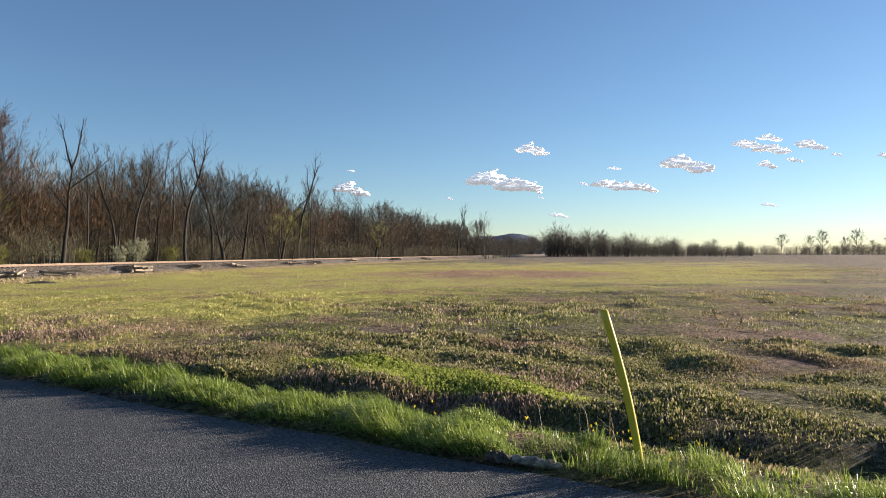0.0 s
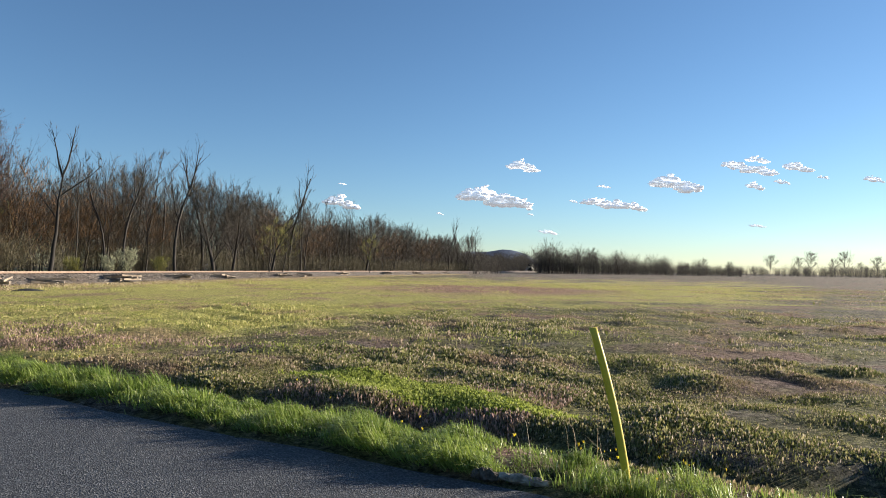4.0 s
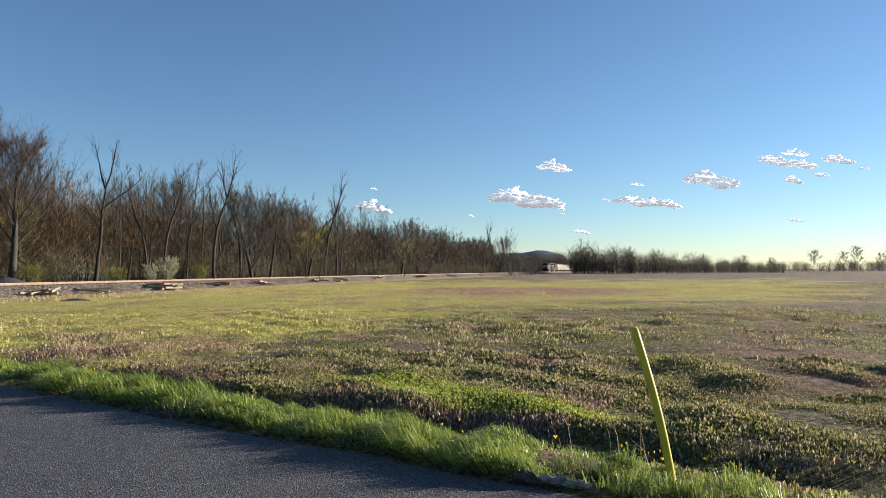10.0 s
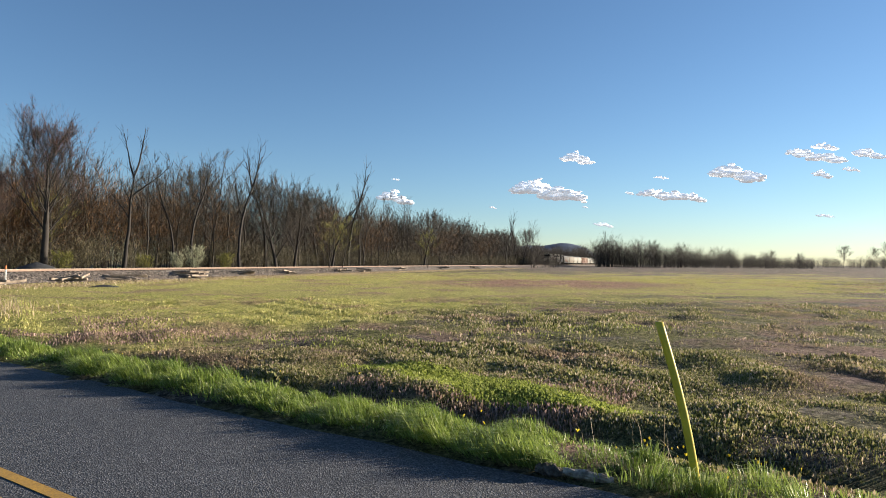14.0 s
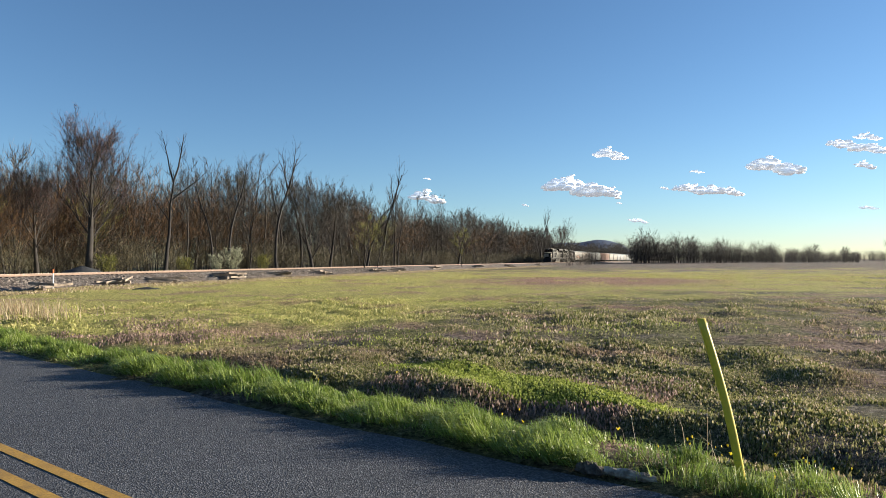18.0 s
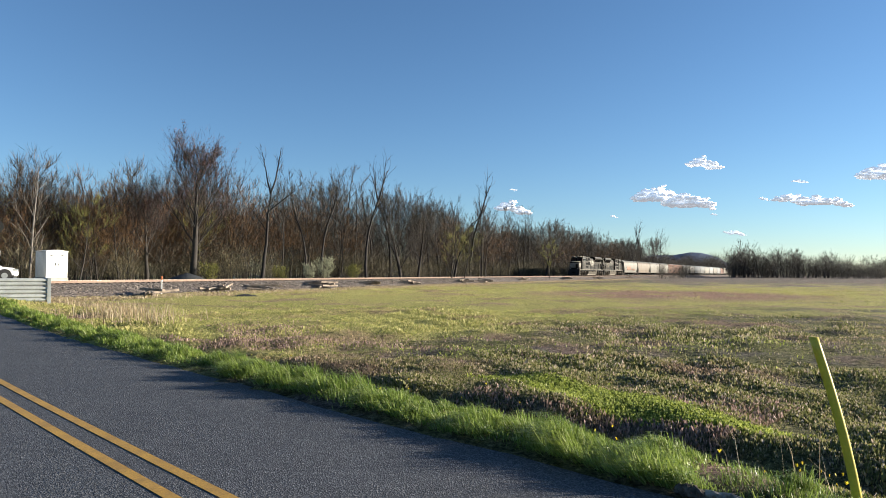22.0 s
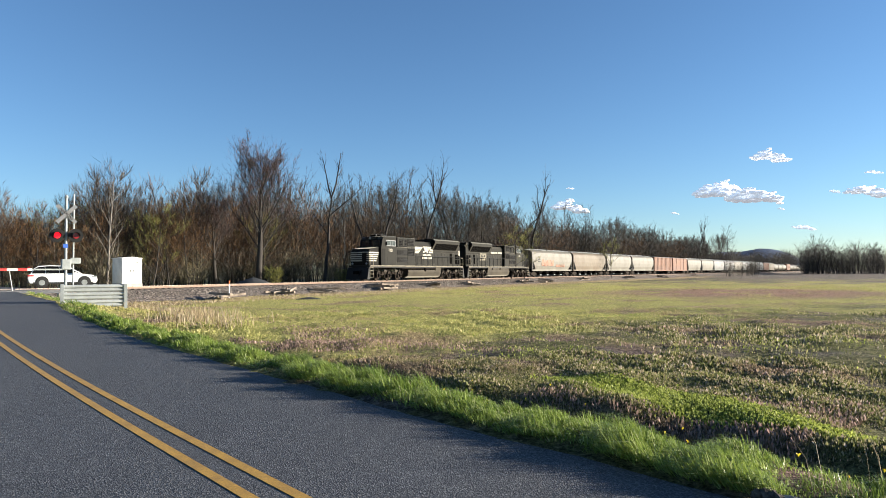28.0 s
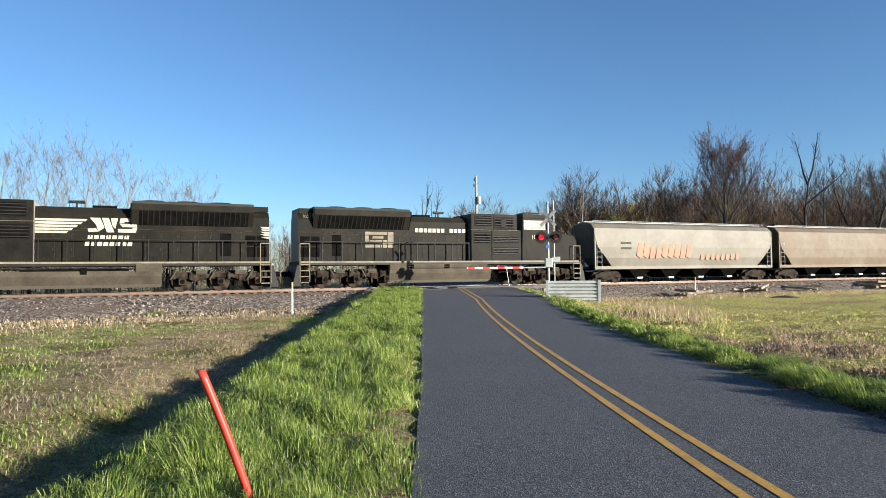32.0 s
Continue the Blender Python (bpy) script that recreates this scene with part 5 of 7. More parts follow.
def ballast_stones():
    """Loose angular stones on the sunlit shoulder of the railway, thickest by the crossing."""
    rng = np.random.default_rng(23)
    n = 34000
    s = -45 + 150 * rng.uniform(0, 1, n) ** 1.4
    q = 1.9 + np.abs(rng.normal(0, 1, n)) * np.where(s < 12, 5.0, 1.7)
    x, y, _ = track(s, q)
    o = x * N[0] + y * N[1]
    keep = ((o > 9) | (o < -1.5)) & (q < np.where(s < 12, 14.0, 6.0))
    x, y = x[keep], y[keep]
    n = len(x)
    r = rng.uniform(0.03, 0.085, n) * (1 + np.hypot(x, y) / 130)
    a = rng.uniform(0, 6.28, n)
    c = np.stack([x, y, land(x, y)], 1)
    def at(k, out, up):
        w = a + k * 2.094 + rng.uniform(-0.4, 0.4, n)
        return c + np.stack([np.cos(w) * r * out, np.sin(w) * r * out, r * up], 1)
    V = np.stack([at(0, 1.1, -0.1), at(1, 1.0, 0.0), at(2, 1.15, -0.1), at(0.5, 0.5, rng.uniform(0.6, 1.1, n)), at(2.0, 0.55, rng.uniform(0.5, 1.0, n))], 1).reshape(-1, 3)
    b = (np.arange(n) * 5)[:, None]
    T = np.concatenate([b + (0, 1, 3), b + (1, 2, 4), b + (1, 4, 3), b + (2, 0, 4), b + (0, 3, 4)], 1).reshape(-1, 3)
    tagged(new("ballast_stones", mesh_np("ballast_stones", V, T, M["stone"])), "loose grey-brown broken stones on the railway shoulder", "stones", kind="stuff")


verges()
field_weeds()
ballast_stones()
dry_grass()


# ---- train ----
def lettering(text, size, m, material, parent, name="lettering", depth=0.004):
    cu = bpy.data.curves.new("text", "FONT")
    cu.body, cu.size, cu.extrude, cu.align_x, cu.align_y = text, size, depth, "CENTER", "CENTER"
    tmp = bpy.data.objects.new("text", cu)
    me = bpy.data.meshes.new_from_object(tmp)
    bpy.data.objects.remove(tmp)
    me.materials.clear()
    me.materials.append(material)
    ob = part(name, me, None, parent)
    ob.matrix_local = m
    return ob


def side_pose(side, y, z, x):
    """Lettering upright on the side of a vehicle that looks along its x axis."""
    return pose(side * x, y, z, 90, 0, 90 if side > 0 else -90)


def wheel_mesh(r=0.5):
    bm = rod((-0.06, 0, 0), (0.06, 0, 0), r, r, 24)
    rod((-0.09, 0, 0), (0.09, 0, 0), r * 0.32, r * 0.32, 12, bm)
    rod((-0.045, 0, 0), (-0.075, 0, 0), r + 0.025, r + 0.025, 24, bm)
    me = bpy.data.meshes.new("wheel")
    bm.to_mesh(me)
    bm.free()
    me.materials.append(M["dusty"])
    return me


WHEEL_BIG, WHEEL = wheel_mesh(0.53), wheel_mesh(0.45)


def loco_truck(parent, y):
    t = part("truck", box(-0.95, 0.95, y - 2.3, y + 2.3, 0.62, 0.85), M["dark"], parent, "six-wheel truck caked in brown dust")
    for sx in (-1, 1):
        prof = [(y - 2.75, 0.98), (y - 2.6, 0.66), (y - 2.05, 0.74), (y - 1.3, 0.52), (y - 0.6, 0.74), (y + 0.6, 0.74), (y + 1.3, 0.52), (y + 2.05, 0.74), (y + 2.6, 0.66), (y + 2.75, 0.98), (y + 2.3, 1.04), (y + 1.0, 0.94), (y - 1.0, 0.94), (y - 2.3, 1.04)]
        a, b = sorted((sx * 1.05, sx * 1.2))
        part("sideframe", prism(prof, a, b, axis="x"), M["dusty"], t)
        for k in (-1, 0, 1):
            w = part("wheel", WHEEL_BIG, None, t)
            w.matrix_local = pose(sx * 0.84, y + 2.05 * k, 0.53, 0, 0, 0 if sx > 0 else 180)
            part("axle_box", box(min(sx * 1.18, sx * 1.38), max(sx * 1.18, sx * 1.38), y + 2.05 * k - 0.2, y + 2.05 * k + 0.2, 0.34, 0.72, 0.04), M["dusty"], t)
            part("bearing_cap", rod((sx * 1.36, y + 2.05 * k, 0.52), (sx * 1.43, y + 2.05 * k, 0.52), 0.13, 0.10, 12), M["dark"], t)
            for off in (-0.42, 0.42):
                part("spring", rod((sx * 1.26, y + 2.05 * k + off, 0.66), (sx * 1.26, y + 2.05 * k + off, 1.02), 0.09, 0.09, 8), M["dusty"], t)
            part("shock_absorber", rod((sx * 1.34, y + 2.05 * k - 0.62, 0.62), (sx * 1.34, y + 2.05 * k - 0.30, 1.16), 0.045, 0.045, 8), M["tankdust"], t)
        for off in (-1.05, 1.05):
            part("brake_cylinder", rod((sx * 1.28, y + off - 0.28, 1.02), (sx * 1.28, y + off + 0.28, 1.02), 0.12, 0.12, 10), M["tankdust"], t)
            part("brake_hanger", box(min(sx * 1.2, sx * 1.26), max(sx * 1.2, sx * 1.26), y + off - 0.05, y + off + 0.05, 0.3, 0.95), M["dusty"], t)
        part("sand_pipe", rod((sx * 1.3, y - 2.7, 1.25), (sx * 1.1, y - 2.75, 0.2), 0.025, 0.025, 6), M["dark"], t)
    return t


def locomotive(label, lead):
    """Six-axle freight diesel; its cab end lies towards -y. Heights above the rail head."""
    L = thing("locomotive", None, label, "locomotive", "locomotives")
    bk, sd = M["locoblack"], M["locoside"]
    part("frame", box(-1.45, 1.45, -10.4, 10.5, 1.36, 1.60, 0.02), M["black"], L)
    for sx in (-1, 1):
        part("sill_stripe", box(min(sx * 1.45, sx * 1.475), max(sx * 1.45, sx * 1.475), -10.3, 10.4, 1.50, 1.59), M["sill"], L, "dirty cream stripe along the sill")
        part("underframe_pipe", rod((sx * 1.40, -4.2, 1.25), (sx * 1.40, 4.4, 1.25), 0.04, 0.04, 6), M["dusty"], L)
        part("underframe_pipe", rod((sx * 1.36, -2.0, 1.14), (sx * 1.36, 3.0, 1.14), 0.05, 0.05, 6), M["dark"], L)
    # cab end
    nose = part("nose", prism([(-10.35, 1.60), (-10.35, 2.95), (-10.12, 3.32), (-8.3, 3.55), (-8.3, 1.60)], -1.22, 1.22, axis="x", bevel=0.06), bk, L)
    part("nose_door", box(0.35, 0.95, -10.375, -10.35, 1.7, 2.9, 0.01), bk, nose)
    part("ditch_light", rod((-0.95, -10.42, 1.78), (-0.95, -10.3, 1.78), 0.11, 0.11, 12), M["galv"], nose)
    part("ditch_light", rod((0.95, -10.42, 1.78), (0.95, -10.3, 1.78), 0.11, 0.11, 12), M["galv"], nose)
    cab = part("cab", prism([(-8.4, 1.60), (-8.4, 3.45), (-8.15, 4.35), (-7.85, 4.66), (-5.5, 4.74), (-5.4, 1.60)], -1.5, 1.5, axis="x", bevel=0.05), sd, L)
    for sx in (-1, 1):
        a, b = sorted((sx * 1.495, sx * 1.515))
        for y0, y1 in ((-7.35, -6.75), (-6.68, -6.2), (-6.13, -5.65)):
            part("window_pane", box(a, b, y0, y1, 3.72, 4.22), M["cabglass"], cab, "cab window with the pale sky's reflection in its colour")
        part("window_frame", box(a - sx * 0.008, b - sx * 0.008, -7.42, -5.58, 3.66, 4.28), M["dullsign"], cab)
        part("drip_rail", box(min(sx * 1.46, sx * 1.55), max(sx * 1.46, sx * 1.55), -7.8, -5.5, 4.44, 4.48), bk, cab)
        part("cab_door", box(a, b, -8.25, -7.65, 1.68, 3.35), bk, cab)
        part("access_panel", box(a, b, -7.3, -5.8, 1.75, 2.55), sd, cab)
        part("windscreen", box(min(sx * 0.15, sx * 1.25), max(sx * 0.15, sx * 1.25), -8.36, -8.2, 3.66, 4.26), M["glass"], cab)
        part("mirror", box(min(sx * 1.5, sx * 1.66), max(sx * 1.5, sx * 1.66), -7.56, -7.5, 3.7, 4.1), bk, cab)
    part("number_board", box(-0.75, 0.75, -8.16, -8.02, 4.40, 4.62), M["glass"], cab)
    part("headlight", rod((-0.15, -8.3, 4.48), (-0.15, -8.1, 4.48), 0.11, 0.11, 12), M["galv"], cab)
    part("cab_roof_unit", box(-0.7, 0.7, -7.4, -6.2, 4.72, 4.90, 0.05), bk, cab)
    part("antenna", rod((0.3, -7.7, 4.68), (0.3, -7.7, 4.95), 0.03, 0.02, 6), M["white"], cab)
    # equipment body behind the cab
    cabn = part("electrical_cabinet", box(-1.42, 1.42, -5.4, -1.4, 1.60, 3.6, 0.04), sd, L)
    upper = part("inertial_housing", box(-1.40, 1.40, -5.1, -1.4, 3.6, 4.66, 0.05), sd, L)
    for sx in (-1, 1):
        a, b = sorted((sx * 1.415, sx * 1.435))
        for y0, y1, z0, z1, own in ((-5.2, -3.1, 2.78, 3.22, cabn), (-5.2, -3.1, 2.02, 2.45, cabn), (-2.9, -1.6, 2.75, 3.42, cabn), (-4.75, -3.25, 3.72, 4.42, upper), (-3.0, -1.75, 3.85, 4.50, upper)):
            g = part("air_grille", box(a, b, y0, y1, z0, z1), M["dark"], own, "black louvred air intake")
            part("louvre", slats(a, b, y0, y1, z0, z1, 4), M["black"], g)
            part("grille_rim", box(a - sx * 0.006, b - sx * 0.006, y0 - 0.06, y1 + 0.06, z0 - 0.06, z1 + 0.06), bk, own)
        part("panel_seam", box(a - sx * 0.004, b - sx * 0.004, -3.02, -2.98, 1.65, 3.58), M["dark"], cabn)
        part("blower_duct", box(min(sx * 1.41, sx * 1.47), max(sx * 1.41, sx * 1.47), -4.15, -3.75, 3.78, 4.36, 0.02), sd, upper)
    # hood
    hood = part("hood", prism([(-0.98, 1.60), (-0.98, 4.05), (-0.72, 4.40), (0.72, 4.40), (0.98, 4.05), (0.98, 1.60)], -1.4, 10.45), sd, L)
    for sx in (-1, 1):
        a, b = sorted((sx * 0.975, sx * 0.992))
        for k in range(13):
            y0 = -1.3 + k * 0.86
            if not 7.5 < y0 + 0.4 < 8.5 and y0 < 9.0:
                part("hood_door", box(a, b, y0, y0 + 0.80, 1.75, 3.2, 0.006), sd, hood)
                for z in (2.15, 2.85):
                    part("latch", box(a + sx * 0.02, b + sx * 0.02, y0 + 0.68, y0 + 0.73, z, z + 0.16), M["black"], hood)
        part("seam_strip", box(a, b, -1.4, 10.4, 3.28, 3.32), M["dusty"], hood)
    rad = part("radiator", prism([(-0.99, 3.52), (-1.50, 4.30), (-1.50, 4.62), (-1.25, 4.78), (1.25, 4.78), (1.50, 4.62), (1.50, 4.30), (0.99, 3.52)], 3.1, 9.5), sd, L, "flared radiator housing")
    part("rear_roof", box(-1.0, 1.0, 9.5, 10.4, 4.4, 4.7, 0.04), sd, L)
    for sx in (-1, 1):
        g = part("radiator_grille", prism([(sx * 1.03, 3.56), (sx * 1.485, 4.26), (sx * 1.51, 4.25), (sx * 1.055, 3.55)], 3.5, 9.2), M["dark"], rad, "black sloping radiator intake")
        bars = bmesh.new()
        for k in range(20):
            y = 3.6 + k * 0.285
            prism([(sx * 1.055, 3.56), (sx * 1.51, 4.26), (sx * 1.53, 4.25), (sx * 1.075, 3.55)], y, y + 0.05, bars)
        part("grille_bar", bars, M["black"], g)
        a, b = sorted((sx * 0.985, sx * 1.005))
        part("vent_grille", box(a, b, 7.7, 8.3, 1.9, 3.15), M["dark"], hood)
        v = part("vent_grille", box(a, b, 9.1, 10.3, 1.85, 3.05), M["dark"], hood)
        part("grille_bar", box(a + sx * 0.01, b + sx * 0.01, 9.1, 10.3, 2.42, 2.48), sd, v)
        part("grille_bar", box(a + sx * 0.01, b + sx * 0.01, 9.66, 9.72, 1.85, 3.05), sd, v)
        # end cheek in near-black, the flare's shadow put into its colour
        part("flare_cheek", prism([(sx * 0.985, 3.5), (sx * 1.51, 4.30), (sx * 1.51, 4.62), (sx * 0.985, 4.62)], 3.04, 3.1), M["dark"], rad)
    for y in (4.2, 6.0, 7.8):
        f = part("roof_fan", rod((0, y, 4.76), (0, y, 4.88), 0.72, 0.70, 20), bk, rad)
        part("fan_grille", rod((0, y, 4.88), (0, y, 4.895), 0.62, 0.62, 20), M["dark"], f)
    part("exhaust_cowl", box(-0.35, 0.35, 1.2, 2.4, 4.38, 4.56, 0.04), M["dark"], L)
    horn = part("horn", box(-0.05, 0.05, 0.4, 0.5, 4.38, 4.72), M["black"], L)
    part("horn_bells", rod((-0.05, 0.05, 4.74), (-0.05, 0.85, 4.74), 0.07, 0.09, 10), M["black"], horn)
    part("lifting_lug", box(-0.6, -0.4, -1.2, -0.9, 4.38, 4.52), bk, L)
    # underneath
    part("fuel_tank", prism([(-1.40, 1.12), (-1.46, 0.85), (-1.3, 0.42), (-0.9, 0.25), (0.9, 0.25), (1.3, 0.42), (1.46, 0.85), (1.40, 1.12)], -2.9, 4.6), M["tankdust"], L, "brown dusty fuel tank")
    for sx in (-1, 1):
        part("equipment_box", box(min(sx * 1.1, sx * 1.48), max(sx * 1.1, sx * 1.48), 3.3, 4.6, 1.05, 1.48, 0.03), M["tankdust"], L)
        if not lead:
            part("air_tank", rod((sx * 1.3, -2.6, 1.28), (sx * 1.3, 0.3, 1.28), 0.19, 0.19, 12), M["tankdust"], L)
            part("air_tank", rod((sx * 1.3, 0.7, 1.28), (sx * 1.3, 2.9, 1.28), 0.19, 0.19, 12), M["tankdust"], L)
        else:
            part("filler_valve", box(min(sx * 1.3, sx * 1.5), max(sx * 1.3, sx * 1.5), 0.7, 1.0, 0.95, 1.3, 0.02), M["dark"], L)
    loco_truck(L, -6.4 if lead else -7.3)
    loco_truck(L, 7.7 if lead else 6.8)
    # ends: plow, steps, couplers
    for e in (-1, 1):
        part("pilot", prism([(e * 10.4, 0.16), (e * 10.4, 1.36), (e * 10.62, 1.36), (e * 10.9, 0.16)], -1.45, 1.45, axis="x"), M["black"], L)
        part("coupler", box(-0.2, 0.2, min(e * 10.5, e * 11.25), max(e * 10.5, e * 11.25), 0.72, 1.02, 0.05), M["dark"], L)
        part("air_hose", rod((0.5, e * 10.7, 1.1), (0.42, e * 11.1, 0.5), 0.03, 0.03, 6), M["dark"], L)
        for sx in (-1, 1):
            for k in range(4):
                z = 0.35 + 0.34 * k
                part("step", box(min(sx * 1.05, sx * 1.48), max(sx * 1.05, sx * 1.48), min(e * 9.9, e * 10.4), max(e * 9.9, e * 10.4), z, z + 0.05), M["sill"], L)
            part("step_back", box(min(sx * 0.98, sx * 1.04), max(sx * 0.98, sx * 1.04), min(e * 9.85, e * 10.42), max(e * 9.85, e * 10.42), 0.3, 1.36), M["dark"], L)
            hr = bmesh.new()
            for y in (e * 9.85, e * 10.45):
                rod((sx * 1.46, y, 0.4), (sx * 1.46, y, 2.6), 0.03, 0.03, 6, hr)
            rod((sx * 1.46, e * 9.85, 2.6), (sx * 1.46, e * 10.45, 2.6), 0.03, 0.03, 6, hr)
            part("grab_rail", hr, M["sill"], L, "pale grab rail at the steps")
    for sx in (-1, 1):
        hr = bmesh.new()
        for y in np.arange(-1.2, 10.3, 1.28):
            rod((sx * 1.42, y, 1.6), (sx * 1.42, y, 2.75), 0.036, 0.036, 6, hr)
        rod((sx * 1.42, -1.3, 2.73), (sx * 1.42, 10.2, 2.73), 0.03, 0.03, 6, hr)
        part("handrail", hr, M["black"], L)
    # paint
    for sx in (-1, 1):
        a, b = sorted((sx * 0.996, sx * 1.008))
        if lead:
            for k in range(5):
                z = 3.78 - k * 0.155
                part("side_stripe", prism([(-1.38, z), (1.0 - k * 0.22, z), (0.9 - k * 0.22, z - 0.11), (-1.38, z - 0.11)], a, b, axis="x"), M["cream"], L)
            emblem = bmesh.new()
            for shape in ([(1.45, 3.86), (1.95, 3.86), (2.15, 3.35), (1.85, 3.15), (1.75, 3.5)], [(1.35, 3.30), (1.75, 3.32), (1.85, 3.15), (1.40, 3.12)], [(2.02, 3.86), (2.35, 3.86), (2.62, 3.12), (2.26, 3.12)], [(2.45, 3.86), (2.80, 3.86), (2.66, 3.30), (2.52, 3.50)], [(2.92, 3.86), (3.75, 3.86), (3.75, 3.68), (3.1, 3.68), (3.1, 3.60), (2.86, 3.60)], [(2.88, 3.57), (3.72, 3.57), (3.72, 3.40), (3.02, 3.40)], [(2.80, 3.30), (3.50, 3.30), (3.50, 3.38), (3.74, 3.38), (3.66, 3.12), (2.80, 3.12)]):
                prism([(y - 0.35, z) for y, z in shape], a, b, emblem, "x")
            part("emblem", emblem, M["cream"], L, "plain cream emblem shapes")
            for z, n, y0 in ((2.74, 7, 1.0), (2.42, 8, 0.87)):
                for k in range(n):
                    part("painted_bar", prism([(y0 + k * 0.29, z), (y0 + k * 0.29 + 0.22, z), (y0 + k * 0.29 + 0.25, z + 0.22), (y0 + k * 0.29 + 0.03, z + 0.22)], a, b, axis="x"), M["cream"], L)
            for k in range(5):
                part("end_stripe", prism([(9.95, 3.55 - k * 0.14), (10.44, 3.55 - k * 0.14), (10.44, 3.46 - k * 0.14), (10.05 + 0.06 * k, 3.46 - k * 0.14)], a, b, axis="x"), M["cream"], L)
                part("nose_stripe", prism([(-10.25, 2.98 - k * 0.21), (-8.45 - k * 0.12, 2.98 - k * 0.21), (-8.52 - k * 0.12, 2.86 - k * 0.21), (-10.25, 2.86 - k * 0.21)], min(sx * 1.22, sx * 1.232), max(sx * 1.22, sx * 1.232), axis="x"), M["cream"], L)
            lettering("1021", 0.46, side_pose(sx, -6.6, 3.2, 1.517), M["cream"], cab, "number")
        else:
            emblem = bmesh.new()
            for y0, y1, z0, z1 in ((4.15, 4.55, 2.42, 3.38), (4.6, 6.1, 3.2, 3.38), (5.85, 6.1, 2.72, 3.15), (4.95, 5.8, 2.72, 2.88), (4.6, 4.9, 2.42, 2.88), (4.85, 5.6, 2.97, 3.12), (4.95, 6.1, 2.42, 2.60)):
                box(a, b, y0, y1, z0, z1, 0, emblem)
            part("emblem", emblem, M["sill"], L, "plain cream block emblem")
            for k in range(12):
                if k != 4:
                    part("painted_bar", box(a, b, -1.15 + k * 0.32, -1.15 + k * 0.32 + 0.24, 3.40, 3.64), M["cream"], L)
            lettering("1073", 0.40, side_pose(sx, -6.6, 3.15, 1.517), M["cream"], cab, "number")
            lettering("1073", 0.30, side_pose(sx, 9.9, 4.2, 1.0), M["sill"], hood, "number")
    L.scale = (1, 1.036 if lead else 1, 1.07)
    if lead:
        for k in range(5):
            part("front_stripe", box(-1.18, 1.18, -10.365, -10.35, 2.86 - k * 0.21, 2.98 - k * 0.21), M["cream"], L)
    return L


def slats(a, b, y0, y1, z0, z1, n):
    bm = bmesh.new()
    for k in range(n):
        z = z0 + (z1 - z0) * (k + 0.5) / n
        box(a - 0.015, b + 0.015, y0, y1, z - 0.02, z + 0.02, 0, bm)
    return bm


def car_truck(parent, y):
    t = part("truck", box(-0.7, 0.7, y - 0.25, y + 0.25, 0.55, 0.85), M["dark"], parent)
    for sx in (-1, 1):
        a, b = sorted((sx * 0.95, sx * 1.12))
        part("sideframe", prism([(y - 1.2, 0.35), (y - 1.2, 0.62), (y - 0.5, 0.86), (y + 0.5, 0.86), (y + 1.2, 0.62), (y + 1.2, 0.35), (y + 0.8, 0.42), (y + 0.35, 0.25), (y - 0.35, 0.25), (y - 0.8, 0.42)], a, b, axis="x"), M["dusty"], t)
        for k in (-1, 1):
            w = part("wheel", WHEEL, None, t)
            w.matrix_local = pose(sx * 0.8, y + 0.9 * k, 0.45, 0, 0, 0 if sx > 0 else 180)


